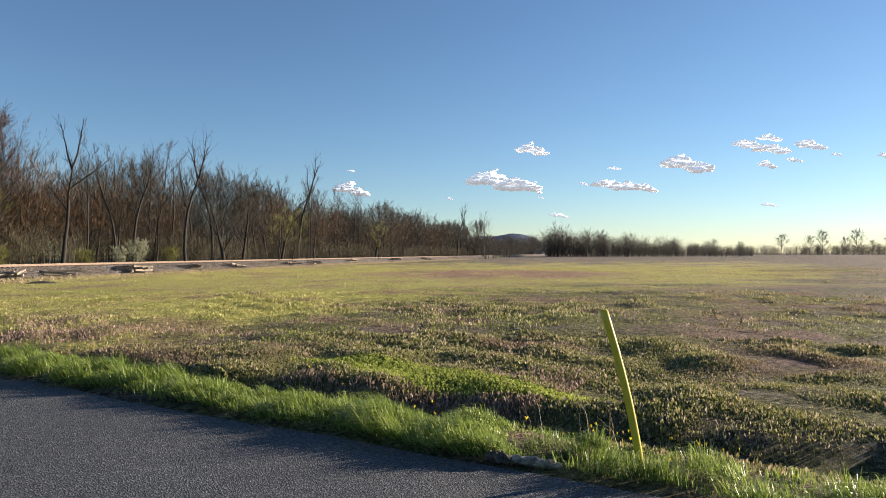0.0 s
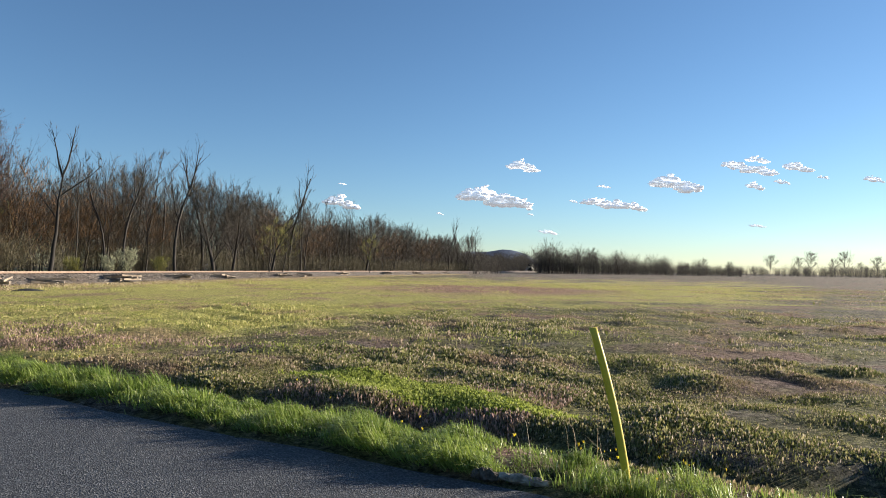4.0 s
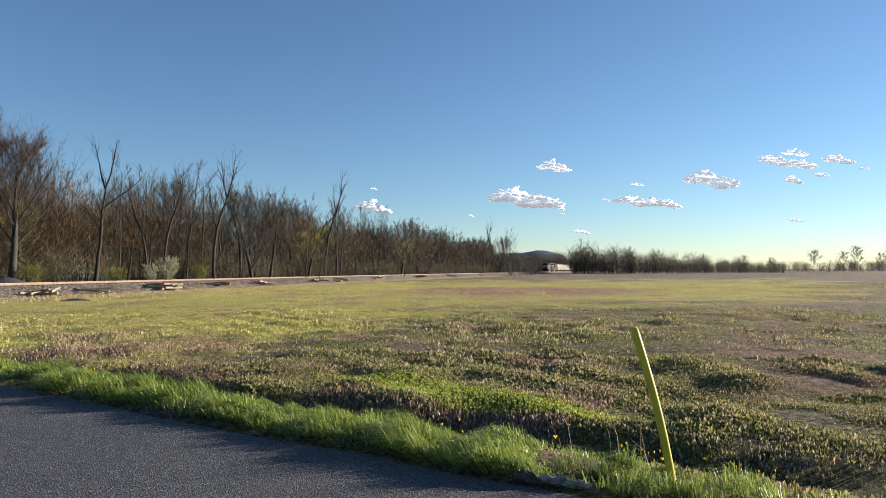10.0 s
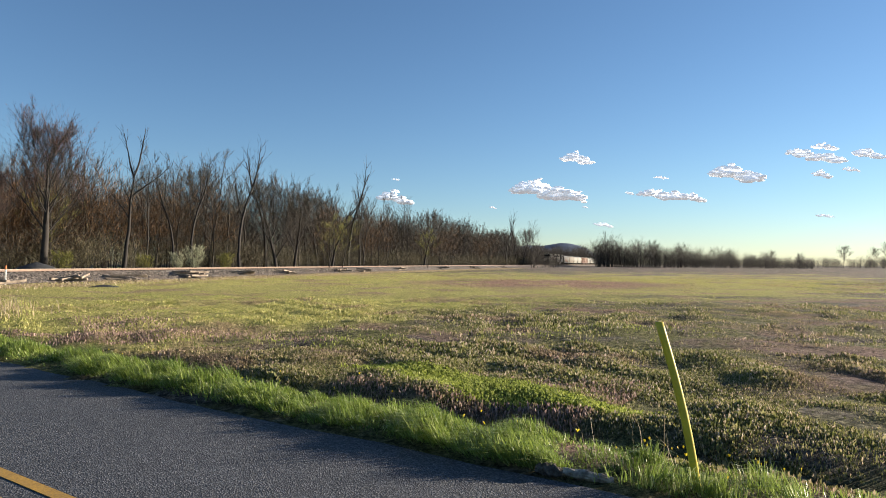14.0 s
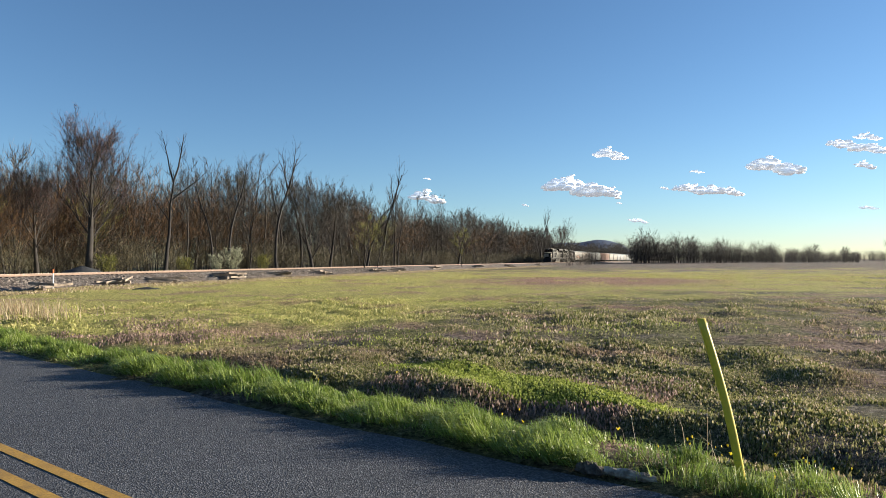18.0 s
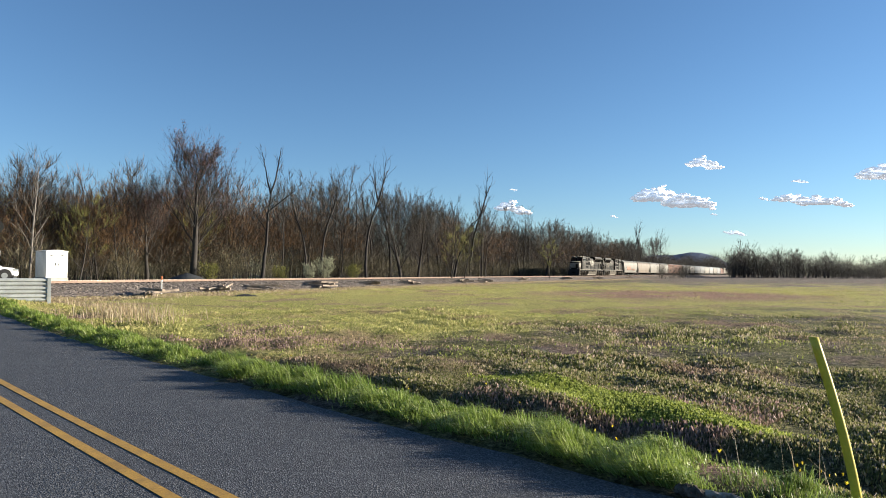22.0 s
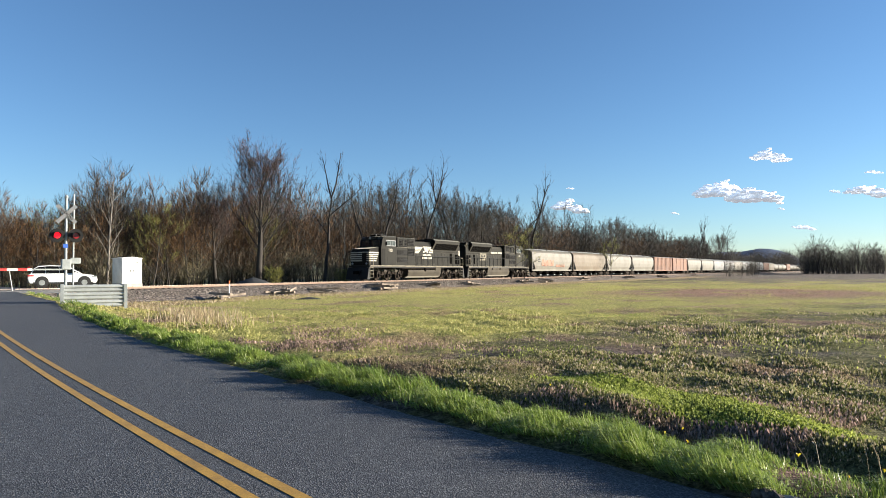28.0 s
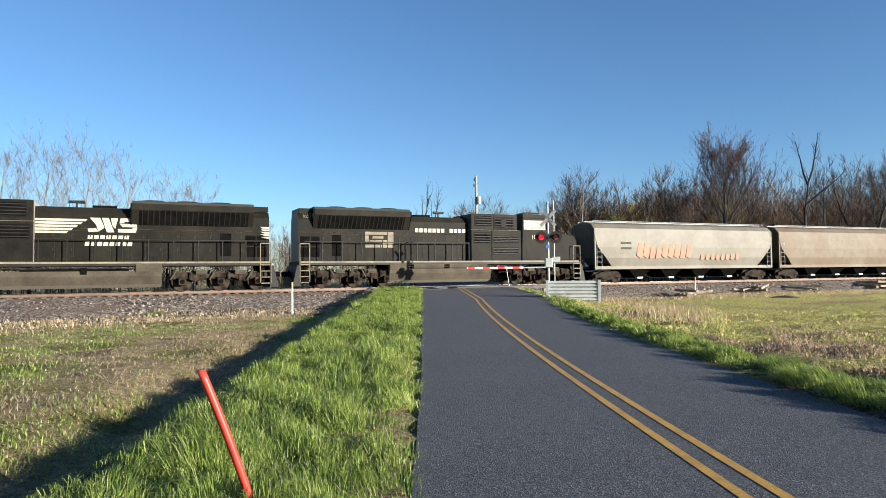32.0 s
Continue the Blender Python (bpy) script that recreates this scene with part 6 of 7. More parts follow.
def covered_hopper(L, paint, label, bays=3, tagged_side=False):
    """Covered hopper: sloping ends, round roof, discharge bays underneath. L over the couplers."""
    h = L / 2 - 0.45
    C = thing("covered_hopper", None, label, "freight car", "freight cars")
    prof = []
    n = 10
    body = bmesh.new()
    # cross-section with bulging sides, drawn from end to end; the lower corners slope in
    sec = [(-1.42, 1.25), (-1.55, 1.9), (-1.60, 2.7), (-1.58, 3.5), (-1.48, 4.15), (-1.15, 4.48), (-0.6, 4.62), (0, 4.66)]
    sec = sec + [(-x, z) for x, z in sec[-2::-1]]
    ys = [-h, -h + 0.02, -h + 1.7, h - 1.7, h - 0.02, h]
    rings = []
    for i, y in enumerate(ys):
        ring = []
        for x, z in sec:
            yy = y
            if i in (0, 1) or i in (4, 5):
                yy = y + (-1 if i > 3 else 1) * max(0.0, (3.0 - z) / 1.75) * 1.65
            ring.append(body.verts.new((x, yy, z)))
        rings.append(ring)
    for r0, r1 in zip(rings, rings[1:]):
        for j in range(len(sec) - 1):
            body.faces.new((r0[j], r0[j + 1], r1[j + 1], r1[j]))
        body.faces.new((r0[-1], r0[0], r1[0], r1[-1]))
    body.faces.new(rings[0][::-1])
    body.faces.new(rings[-1])
    bmesh.ops.recalc_face_normals(body, faces=body.faces[:])
    part("body", body, paint, C)
    for sx in (-1, 1):
        a, b = sorted((sx * 1.40, sx * 1.52))
        part("side_sill", box(a, b, -h, h, 1.02, 1.27, 0.02), paint, C)
        for e in (-1, 1):
            part("corner_post", box(min(sx * 1.40, sx * 1.56), max(sx * 1.40, sx * 1.56), min(e * h, e * (h - 0.12)), max(e * h, e * (h - 0.12)), 1.02, 4.1), paint, C)
            ld = bmesh.new()
            for yy in (h - 0.18, h - 0.62):
                rod((sx * 1.58, e * yy, 1.1), (sx * 1.58, e * yy, 3.2), 0.018, 0.018, 5, ld)
            for k in range(6):
                rod((sx * 1.58, e * (h - 0.18), 1.2 + k * 0.38), (sx * 1.58, e * (h - 0.62), 1.2 + k * 0.38), 0.015, 0.015, 5, ld)
            part("ladder", ld, M["galv"], C)
        rl = bmesh.new()
        for k in range(11):
            y = -h + 0.3 + (2 * h - 0.6) * k / 10
            rod((sx * 0.9, y, 4.5), (sx * 0.9, y, 4.74), 0.02, 0.02, 5, rl)
        rod((sx * 0.9, -h + 0.3, 4.74), (sx * 0.9, h - 0.3, 4.74), 0.025, 0.025, 5, rl)
        part("roof_rail", rl, M["galv"], C)
    part("running_board", box(-0.35, 0.35, -h, h, 4.68, 4.72), M["galv"], C, "steel roof walkway")
    for e in (-1, 1):
        # near-black slab added for the shade under the sloping end
        part("slope_shade_slab", box(-1.2, 1.2, min(e * (h - 1.6), e * (h - 1.5)), max(e * (h - 1.6), e * (h - 1.5)), 1.0, 2.2), M["dark"], C)
        part("end_platform", box(-1.4, 1.4, min(e * (h - 1.5), e * h), max(e * (h - 1.5), e * h), 0.95, 1.06), M["dark"], C)
        part("coupler", box(-0.15, 0.15, min(e * h, e * (L / 2)), max(e * h, e * (L / 2)), 0.72, 0.98, 0.04), M["dusty"], C)
        car_truck(C, e * (h - 1.55))
    for k in range(bays):
        y = (k - (bays - 1) / 2) * (2 * h - 6.0) / bays
        w = (2 * h - 6.0) / bays * 0.45
        bay = bmesh.new()
        v = [bay.verts.new(p) for p in ((-1.3, y - w, 1.25), (1.3, y - w, 1.25), (1.3, y + w, 1.25), (-1.3, y + w, 1.25), (-0.9, y - 0.3, 0.35), (0.9, y - 0.3, 0.35), (0.9, y + 0.3, 0.35), (-0.9, y + 0.3, 0.35))]
        for f in ((0, 1, 2, 3), (4, 7, 6, 5), (0, 4, 5, 1), (1, 5, 6, 2), (2, 6, 7, 3), (3, 7, 4, 0)):
            bay.faces.new([v[i] for i in f])
        bmesh.ops.recalc_face_normals(bay, faces=bay.faces[:])
        part("discharge_bay", bay, M["dark"], C)
        part("outlet_gate", box(-1.15, 1.15, y - 0.28, y + 0.28, 0.28, 0.42, 0.02), M["galv"], C)
    if tagged_side:
        rnd = random.Random(2)
        for k in range(9):
            g = bmesh.new()
            y = -h + 3.9 + k * 0.62
            a = rnd.uniform(-0.15, 0.15)
            prism([(y, 1.95 + a), (y + 0.2, 2.9 + a), (y + 0.55, 3.0 + a * 0.5), (y + 0.62, 2.2 - a), (y + 0.35, 1.85)], 1.578, 1.612, g, "x")
            part("spray_painted_patch", g, M["graffiti"], C, "faded orange spray-painted shape")
        for k in range(8):
            g = bmesh.new()
            y = -h + 10.4 + k * 0.55
            prism([(y, 1.75), (y + 0.12, 2.1 + rnd.uniform(0, 0.3)), (y + 0.4, 2.05), (y + 0.3, 1.7)], 1.55, 1.60, g, "x")
            part("spray_painted_patch", g, M["graffiti"], C, "small faded spray-painted shape")
        g = bmesh.new()
        for z in (2.55, 2.95):
            box(1.595, 1.608, -h + 2.4, -h + 3.4, z, z + 0.16, 0, g)
        part("painted_bar", g, M["black"], C)
    return C


def boxcar(L, paint, label, ribs=14):
    h = L / 2 - 0.45
    C = thing("boxcar", None, label, "freight car", "freight cars")
    part("body", box(-1.5, 1.5, -h, h, 1.05, 4.55, 0.06), paint, C)
    part("roof", prism([(-1.53, 4.5), (-1.0, 4.68), (0, 4.74), (1.0, 4.68), (1.53, 4.5)], -h - 0.03, h + 0.03), M["hoppergrey"], C)
    for sx in (-1, 1):
        for k in range(ribs):
            y = -h + 0.2 + (2 * h - 0.4) * k / (ribs - 1)
            a, b = sorted((sx * 1.49, sx * 1.57))
            part("side_rib", box(a, b, y - 0.06, y + 0.06, 1.1, 4.48), paint, C)
        part("side_sill", box(min(sx * 1.4, sx * 1.55), max(sx * 1.4, sx * 1.55), -h, h, 0.92, 1.1), paint, C)
    for e in (-1, 1):
        part("coupler", box(-0.15, 0.15, min(e * h, e * (L / 2)), max(e * h, e * (L / 2)), 0.72, 0.98, 0.04), M["dusty"], C)
        car_truck(C, e * (h - 1.8))
    part("underframe", box(-0.5, 0.5, -h, h, 0.75, 1.0), M["dark"], C)
    return C


def tank_car(L, paint, label):
    h = L / 2 - 0.45
    C = thing("tank_car", None, label, "freight car", "freight cars")
    t = rod((0, -h + 0.5, 2.65), (0, h - 0.5, 2.65), 1.5, 1.5, 24)
    part("tank", t, paint, C, smooth=False)
    for e in (-1, 1):
        part("tank_end", rod((0, e * (h - 0.5), 2.65), (0, e * (h - 0.1), 2.65), 1.5, 1.0, 24), paint, C)
        part("coupler", box(-0.15, 0.15, min(e * h, e * (L / 2)), max(e * h, e * (L / 2)), 0.72, 0.98, 0.04), M["dusty"], C)
        car_truck(C, e * (h - 1.6))
    part("dome", rod((0, 0, 4.1), (0, 0, 4.45), 0.5, 0.5, 14), paint, C)
    part("underframe", box(-0.6, 0.6, -h, h, 0.85, 1.12), M["dark"], C)
    part("walkway", box(-0.9, 0.9, -1.2, 1.2, 4.1, 4.16), M["galv"], C)
    return C


TRAIN = []        # (thing, middle behind the leading coupler, length, turned)


def make_train():
    TRAIN.append((locomotive("dusty black six-axle diesel locomotive with cream stripes", True), 11.7, 22.6, 0))
    TRAIN.append((locomotive("dusty black diesel locomotive running long hood first", False), 34.75, 22.6, 180))
    kinds = {
        "a": (lambda: covered_hopper(19.5, M["hopperwhite"], "off-white covered hopper with faded spray paint", 4, True), 19.5),
        "b": (lambda: covered_hopper(19.7, M["hopperbeige"], "rust-stained beige covered hopper", 4), 19.7),
        "c": (lambda: covered_hopper(18.1, M["hopperwhite"], "short off-white covered hopper", 2), 18.1),
        "d": (lambda: boxcar(17.8, M["brown"], "brown ribbed freight car"), 17.8),
        "e": (lambda: boxcar(16.6, M["brown"], "plain brown boxcar with few ribs", 5), 16.6),
        "g": (lambda: covered_hopper(18.0, M["hoppergrey"], "plain grey covered hopper car", 3), 18.0),
        "t": (lambda: tank_car(16.0, M["hopperwhite"], "pale cylindrical tank car on rails"), 16.0),
    }
    first = {}
    at = 46.05
    for k in "abccdeccggcgcgebtttetttttgcttgcbgctt":
        make, length = kinds[k]
        if k not in first:
            ob = first[k] = make()
        else:
            ob = copy_thing(first[k], pose(0, 0, 0))
        TRAIN.append((ob, at + length / 2, length, 0))
        at += length


make_train()


# ---- at the crossing ----
def crossing_signal(m, arm, label, lit):
    """Mast with crossbuck, two lamps, bell, gate box and, where given, a gate arm along -x."""
    S = thing("crossing_signal", m, label, "crossing signal", "crossing signals")
    part("foundation", box(-0.35, 0.35, -0.35, 0.35, -0.6, 0.12, 0.03), M["concrete"], S)
    mast = part("mast", rod((0, 0, 0.1), (0, 0, 5.0), 0.07, 0.06, 14), M["galv"], S)
    part("second_pole", rod((0.36, 0.1, 0.1), (0.36, 0.1, 5.2), 0.04, 0.04, 10), M["galv"], S)
    part("bell", rod((0.0, 0, 5.0), (0, 0, 5.12), 0.12, 0.05, 12), M["galv"], mast)
    buck = part("crossbuck", box(-0.62, 0.62, -0.10, -0.07, -0.09, 0.09, 0, None, Matrix.Translation((0, 0, 4.15)) @ Matrix.Rotation(radians(45), 4, "Y")), M["dullsign"], S, "grey crossed warning boards")
    part("board", box(-0.62, 0.62, -0.135, -0.105, -0.09, 0.09, 0, None, Matrix.Translation((0, 0, 4.15)) @ Matrix.Rotation(radians(-45), 4, "Y")), M["dullsign"], buck)
    lettering("RAILROAD", 0.16, Matrix.Translation((0, -0.139, 4.15)) @ Matrix.Rotation(radians(45), 4, "Y") @ Matrix.Rotation(radians(90), 4, "X"), M["black"], buck)
    lettering("CROSSING", 0.16, Matrix.Translation((0, -0.105, 4.15)) @ Matrix.Rotation(radians(-45), 4, "Y") @ Matrix.Rotation(radians(90), 4, "X"), M["black"], buck)
    bar = part("lamp_arm", rod((-0.5, 0, 3.05), (0.5, 0, 3.05), 0.035, 0.035, 8), M["black"], S)
    for sx in (-1, 1):
        la = part("lamp", rod((sx * 0.42, -0.16, 3.05), (sx * 0.42, -0.10, 3.05), 0.35, 0.35, 24), M["black"], S, "round black lamp background")
        part("lens", rod((sx * 0.42, -0.20, 3.05), (sx * 0.42, -0.16, 3.05), 0.15, 0.155, 20), M["redlit"] if sx == lit else M["reddull"], la)
        hood = bmesh.new()
        for k in range(9):
            a = math.pi * k / 8
            box(-0.035, 0.035, -0.42, -0.16, 0.165, 0.175, 0, hood, Matrix.Translation((sx * 0.42, 0, 3.05)) @ Matrix.Rotation(a - math.pi / 2, 4, "Y"))
        part("visor", hood, M["black"], la)
        part("lamp_back", rod((sx * 0.42, -0.10, 3.05), (sx * 0.42, 0.12, 3.05), 0.17, 0.13, 16), M["black"], la)
    part("notice_plate", box(-0.14, 0.08, -0.1, -0.08, 2.42, 2.62), M["bluesign"], S, "small blue notice plate")
    gate = part("gate_box", box(-0.2, 0.22, -0.22, 0.18, 1.32, 1.85, 0.03), M["galv"], S)
    part("gate_box_lid", box(0.2, 0.66, -0.15, 0.1, 1.62, 1.92, 0.02), M["galv"], gate)
    if arm:
        g = part("gate_arm", box(-arm, -1.5, -0.32, -0.28, 1.27, 1.38), M["white"], S, "lowered red and white striped gate arm")
        part("arm_root", box(-1.5, -0.2, -0.32, -0.28, 1.29, 1.36), M["galv"], g)
        k = 1.7
        while k < arm - 0.3:
            part("red_stripe", box(-k - 0.4, -k, -0.324, -0.276, 1.268, 1.382), M["redpaint"], g)
            k += 0.85
        for k in (0.95, 0.62, 0.35):
            part("gate_lamp", box(-arm * k - 0.05, -arm * k + 0.05, -0.35, -0.25, 1.38, 1.47, 0.01), M["redlit"] if k == 0.62 else M["reddull"], g)
        part("arm_support", rod((-arm * 0.52, -0.3, 1.27), (-arm * 0.49, -0.3, 0.3), 0.015, 0.015, 6), M["white"], g)
    return S


def guard_rail():
    a, b = Vector((-24.9, 21.7, 0)), Vector((-23.2, 23.5, 0))
    way = (b - a).normalized()
    m = Matrix.Translation(((a + b) / 2)) @ Matrix.Rotation(math.atan2(way.y, way.x), 4, "Z")
    G = thing("guard_rail", m, "short galvanised guard rail of stacked corrugated beams over a culvert", "guard rail")
    h = (b - a).length / 2
    for z in (0.36, 0.69, 1.02):
        prof = [(-0.04, z), (-0.10, z + 0.05), (-0.10, z + 0.11), (-0.03, z + 0.155), (-0.10, z + 0.20), (-0.10, z + 0.26), (-0.04, z + 0.31), (-0.03, z + 0.31), (-0.088, z + 0.26), (-0.088, z + 0.2), (-0.018, z + 0.155), (-0.088, z + 0.11), (-0.088, z + 0.05), (-0.03, z)]
        beam = part("beam", prism(prof, -h, h, axis="x"), M["beam"], G)
        for x in (-h + 0.09, h - 0.09):
            part("bolt", rod((x, -0.135, z + 0.155), (x, -0.03, z + 0.155), 0.022, 0.022, 8), M["galv"], beam)
    for x in (-h + 0.02, 0.0, h - 0.02):
        part("post", box(x - 0.07, x + 0.07, -0.02 if abs(x) < 0.5 else -0.13, 0.12, -0.4, 1.36, 0.01), M["galv"], G)


def cabinet():
    x, y = polar(-45.2, 63.5)
    C = thing("equipment_cabinet", pose(x, y, 0.85, 0, 0, 77), "white railway equipment cabinet with double doors", "equipment cabinet")
    part("plinth", box(-0.95, 0.95, -0.75, 0.75, -0.5, 0.2, 0.02), M["concrete"], C)
    b = part("body", box(-0.9, 0.9, -0.7, 0.7, 0.2, 2.3, 0.02), M["white"], C)
    part("roof", prism([(-0.95, 2.3), (-0.95, 2.34), (0, 2.44), (0.95, 2.34), (0.95, 2.3)], -0.75, 0.75), M["white"], C)
    for x0 in (-0.86, 0.02):
        d = part("door", box(x0, x0 + 0.84, -0.72, -0.695, 0.28, 2.22, 0.008), M["white"], b)
        part("handle", box(x0 + (0.7 if x0 < 0 else 0.1), x0 + (0.74 if x0 < 0 else 0.14), -0.76, -0.72, 1.15, 1.4), M["black"], d)
    part("vent", box(-0.62, -0.36, -0.73, -0.72, 1.95, 2.02), M["black"], b)
    part("vent", box(0.3, 0.56, -0.73, -0.72, 1.95, 2.02), M["black"], b)


def suv():
    x, y = polar(-49.5, 61)
    C = thing("car", pose(x, y, 0.86, 0, 0, 46), "white sport utility vehicle waiting beyond the crossing", "car")
    low = [(-2.30, 0.42), (-2.38, 0.72), (-2.32, 0.98), (-2.2, 1.04), (0.95, 1.04), (1.95, 0.95), (2.28, 0.78), (2.36, 0.5), (2.25, 0.30), (-2.2, 0.30)]
    body = part("body", prism(low, -0.92, 0.92, bevel=0.07), M["carwhite"], C)
    top = prism([(-2.22, 1.02), (-1.98, 1.45), (-1.7, 1.64), (-0.9, 1.70), (0.0, 1.66), (0.42, 1.55), (1.3, 1.02)], -0.80, 0.80, bevel=0.05)
    part("cabin", top, M["carwhite"], C)
    for sy in (-1, 1):
        a, b = sorted((sy * 0.79, sy * 0.818))
        for prof in ([(-2.10, 1.07), (-1.93, 1.42), (-1.66, 1.58), (-1.26, 1.61), (-1.2, 1.07)], [(-1.17, 1.07), (-1.23, 1.61), (-0.9, 1.64), (-0.32, 1.62), (-0.27, 1.07)], [(-0.24, 1.07), (-0.29, 1.62), (0.02, 1.60), (0.36, 1.51), (1.08, 1.07)]):
            part("side_window", prism(prof, a, b), M["carglass"], C, "dark tinted side window")
        part("door_handle", box(-0.95, -0.75, min(sy * 0.92, sy * 0.95), max(sy * 0.92, sy * 0.95), 0.86, 0.90), M["galv"], body)
        part("tail_light", box(-2.37, -1.95, min(sy * 0.70, sy * 0.935), max(sy * 0.70, sy * 0.935), 0.84, 0.97, 0.02), M["redpaint"], C)
        part("headlight", box(1.95, 2.31, min(sy * 0.6, sy * 0.93), max(sy * 0.6, sy * 0.93), 0.74, 0.86, 0.02), M["galv"], C)
        part("sill_trim", box(-2.0, 2.05, min(sy * 0.90, sy * 0.935), max(sy * 0.90, sy * 0.935), 0.26, 0.40), M["rubber"], C, "black plastic lower trim")
        part("roof_rail", box(-1.7, -0.1, min(sy * 0.68, sy * 0.72), max(sy * 0.68, sy * 0.72), 1.70, 1.74), M["black"], C)
        part("mirror", box(0.75, 0.9, min(sy * 0.9, sy * 1.1), max(sy * 0.9, sy * 1.1), 1.02, 1.16, 0.02), M["carwhite"], C)
        for x in (-1.42, 1.45):
            part("wheel_arch", rod((x, sy * 0.80, 0.40), (x, sy * 0.928, 0.40), 0.46, 0.46, 24), M["rubber"], C, "black wheel arch")
            w = part("wheel", rod((x, sy * 0.72, 0.36), (x, sy * 0.95, 0.36), 0.37, 0.37, 24), M["rubber"], C)
            part("rim", rod((x, sy * 0.93, 0.36), (x, sy * 0.965, 0.36), 0.22, 0.20, 20), M["galv"], w)
    part("windscreen", box(-0.72, 0.72, -0.01, 0.01, -0.42, 0.42, 0, None, Matrix.Translation((0.90, 0, 1.29)) @ Matrix.Rotation(radians(90), 4, "Z") @ Matrix.Rotation(radians(58), 4, "X")), M["carglass"], C)
    part("rear_window", prism([(-2.20, 1.08), (-2.0, 1.44), (-1.76, 1.60), (-1.80, 1.63), (-2.03, 1.46), (-2.24, 1.08)], -0.70, 0.70), M["carglass"], C)
    part("rear_bumper", box(-2.43, -2.2, -0.88, 0.88, 0.34, 0.55, 0.03), M["rubber"], C)


def utility_pole():
    x, y = polar(-55.3, 66)
    P = thing("utility_pole", pose(x, y, land1(x, y), 0, 0, 20), "tall weathered wooden utility pole", "utility pole")
    part("pole", rod((0, 0, -0.5), (0, 0, 11.0), 0.15, 0.11, 12), M["palewood"], P)
    part("transformer", rod((0.30, 0, 8.2), (0.30, 0, 8.9), 0.2, 0.2, 14), M["galv"], P)
    part("insulator", rod((-0.25, 0, 9.9), (-0.25, 0, 10.2), 0.06, 0.05, 8), M["galv"], P)
    part("insulator", rod((-0.22, 0, 10.5), (-0.22, 0, 10.75), 0.06, 0.05, 8), M["galv"], P)
    part("bracket", rod((0, 0, 8.6), (-0.35, 0, 8.75), 0.02, 0.02, 6), M["galv"], P)


def marker(x, y, h, label):
    P = thing("marker_post", pose(x, y, land1(x, y)), label, "marker post", "railway marker posts")
    part("post", rod((0, 0, -0.3), (0, 0, h * 0.8), 0.045, 0.045, 10), M["white"], P)
    part("band", rod((0, 0, h * 0.8), (0, 0, h), 0.048, 0.048, 10), M["orange"], P, "orange painted top")


def leaning_post(name, material, foot, top, label, w=0.085):
    """Slightly bent plastic marker post with a hollow, rounded face."""
    foot, top = Vector(foot), Vector(top)
    P = thing(name, Matrix.Translation(foot), label, "marker post")
    bm = bmesh.new()
    way = top - foot
    n, k = 14, 10
    rings = []
    for i in range(n + 1):
        t = i / n
        c = way * t + Vector((1, 0.2, 0)) * (0.030 * math.sin(math.pi * t) ** 1) - way.normalized() * (0.25 if i == 0 else 0)
        ring = []
        for j in range(k):
            a = 2 * math.pi * j / k
            ring.append(bm.verts.new(c + Vector((math.cos(a) * w / 2, math.sin(a) * w * 0.36, 0.0))))
        rings.append(ring)
    for r0, r1 in zip(rings, rings[1:]):
        for j in range(k):
            bm.faces.new((r0[j], r0[(j + 1) % k], r1[(j + 1) % k], r1[j]))
    bm.faces.new(rings[-1])
    part("post", bm, material, P, smooth=True)


def old_tie_piles():
    r = random.Random(31)
    me = bpy.data.meshes.new("timber")
    bm = box(-1.25, 1.25, -0.11, 0.11, -0.08, 0.08, 0.015)
    bm.to_mesh(me)
    bm.free()
    me.materials.append(M["oldtie"])
    for az, off, count in ((-38.6, 6.2, 5), (-33.5, 4.8, 5), (-30.0, 5.2, 6), (-25.0, 4.8, 8), (-20.6, 4.6, 6), (-17.3, 4.6, 6), (-12.9, 4.4, 6), (-11.2, 4.4, 5), (-7.8, 4.2, 6), (-4.2, 4.2, 6), (-1.5, 4.2, 6), (1.0, 4.2, 5)):
        s = min(np.arange(-60, 330, 0.5), key=lambda v: abs(math.degrees(math.atan2(*track(v, off)[:2])) - az * LEVEL))
        x, y, h = track(s, off)
        P = thing("old_tie_pile", pose(x, y, land1(x, y), 0, 0, r.uniform(-20, 20)), "heap of discarded weathered railway ties beside the track", "timber pile", "piles of old ties")
        for k in range(count):
            ob = part("timber", me, None, P)
            ob.matrix_local = pose(r.uniform(-0.9, 0.9), r.uniform(-0.7, 0.7), 0.10 + 0.17 * (k // 2), r.uniform(-8, 8), r.uniform(-9, 9), r.uniform(-25, 25) + r.choice((0, 0, 90)))


def mound(name, x, y, rx, ry, h, material, label, category, seed):
    r = random.Random(seed)
    V, F = [], []
    n, k = 9, 28
    for i in range(n + 1):
        for j in range(k):
            a, t = 2 * math.pi * j / k, i / n
            px, py = x + math.cos(a) * rx * t, y + math.sin(a) * ry * t
            V.append((px, py, land1(px, py) - 0.06 + h * (1 - t) ** 0.8 * (1 + 0.2 * t) + r.uniform(-0.04, 0.04) * h))
    for i in range(n):
        for j in range(k):
            F.append((i * k + j, (i + 1) * k + j, (i + 1) * k + (j + 1) % k, i * k + (j + 1) % k))
    tagged(new(name, mesh_of(name, V, F, material, True)), label, category)


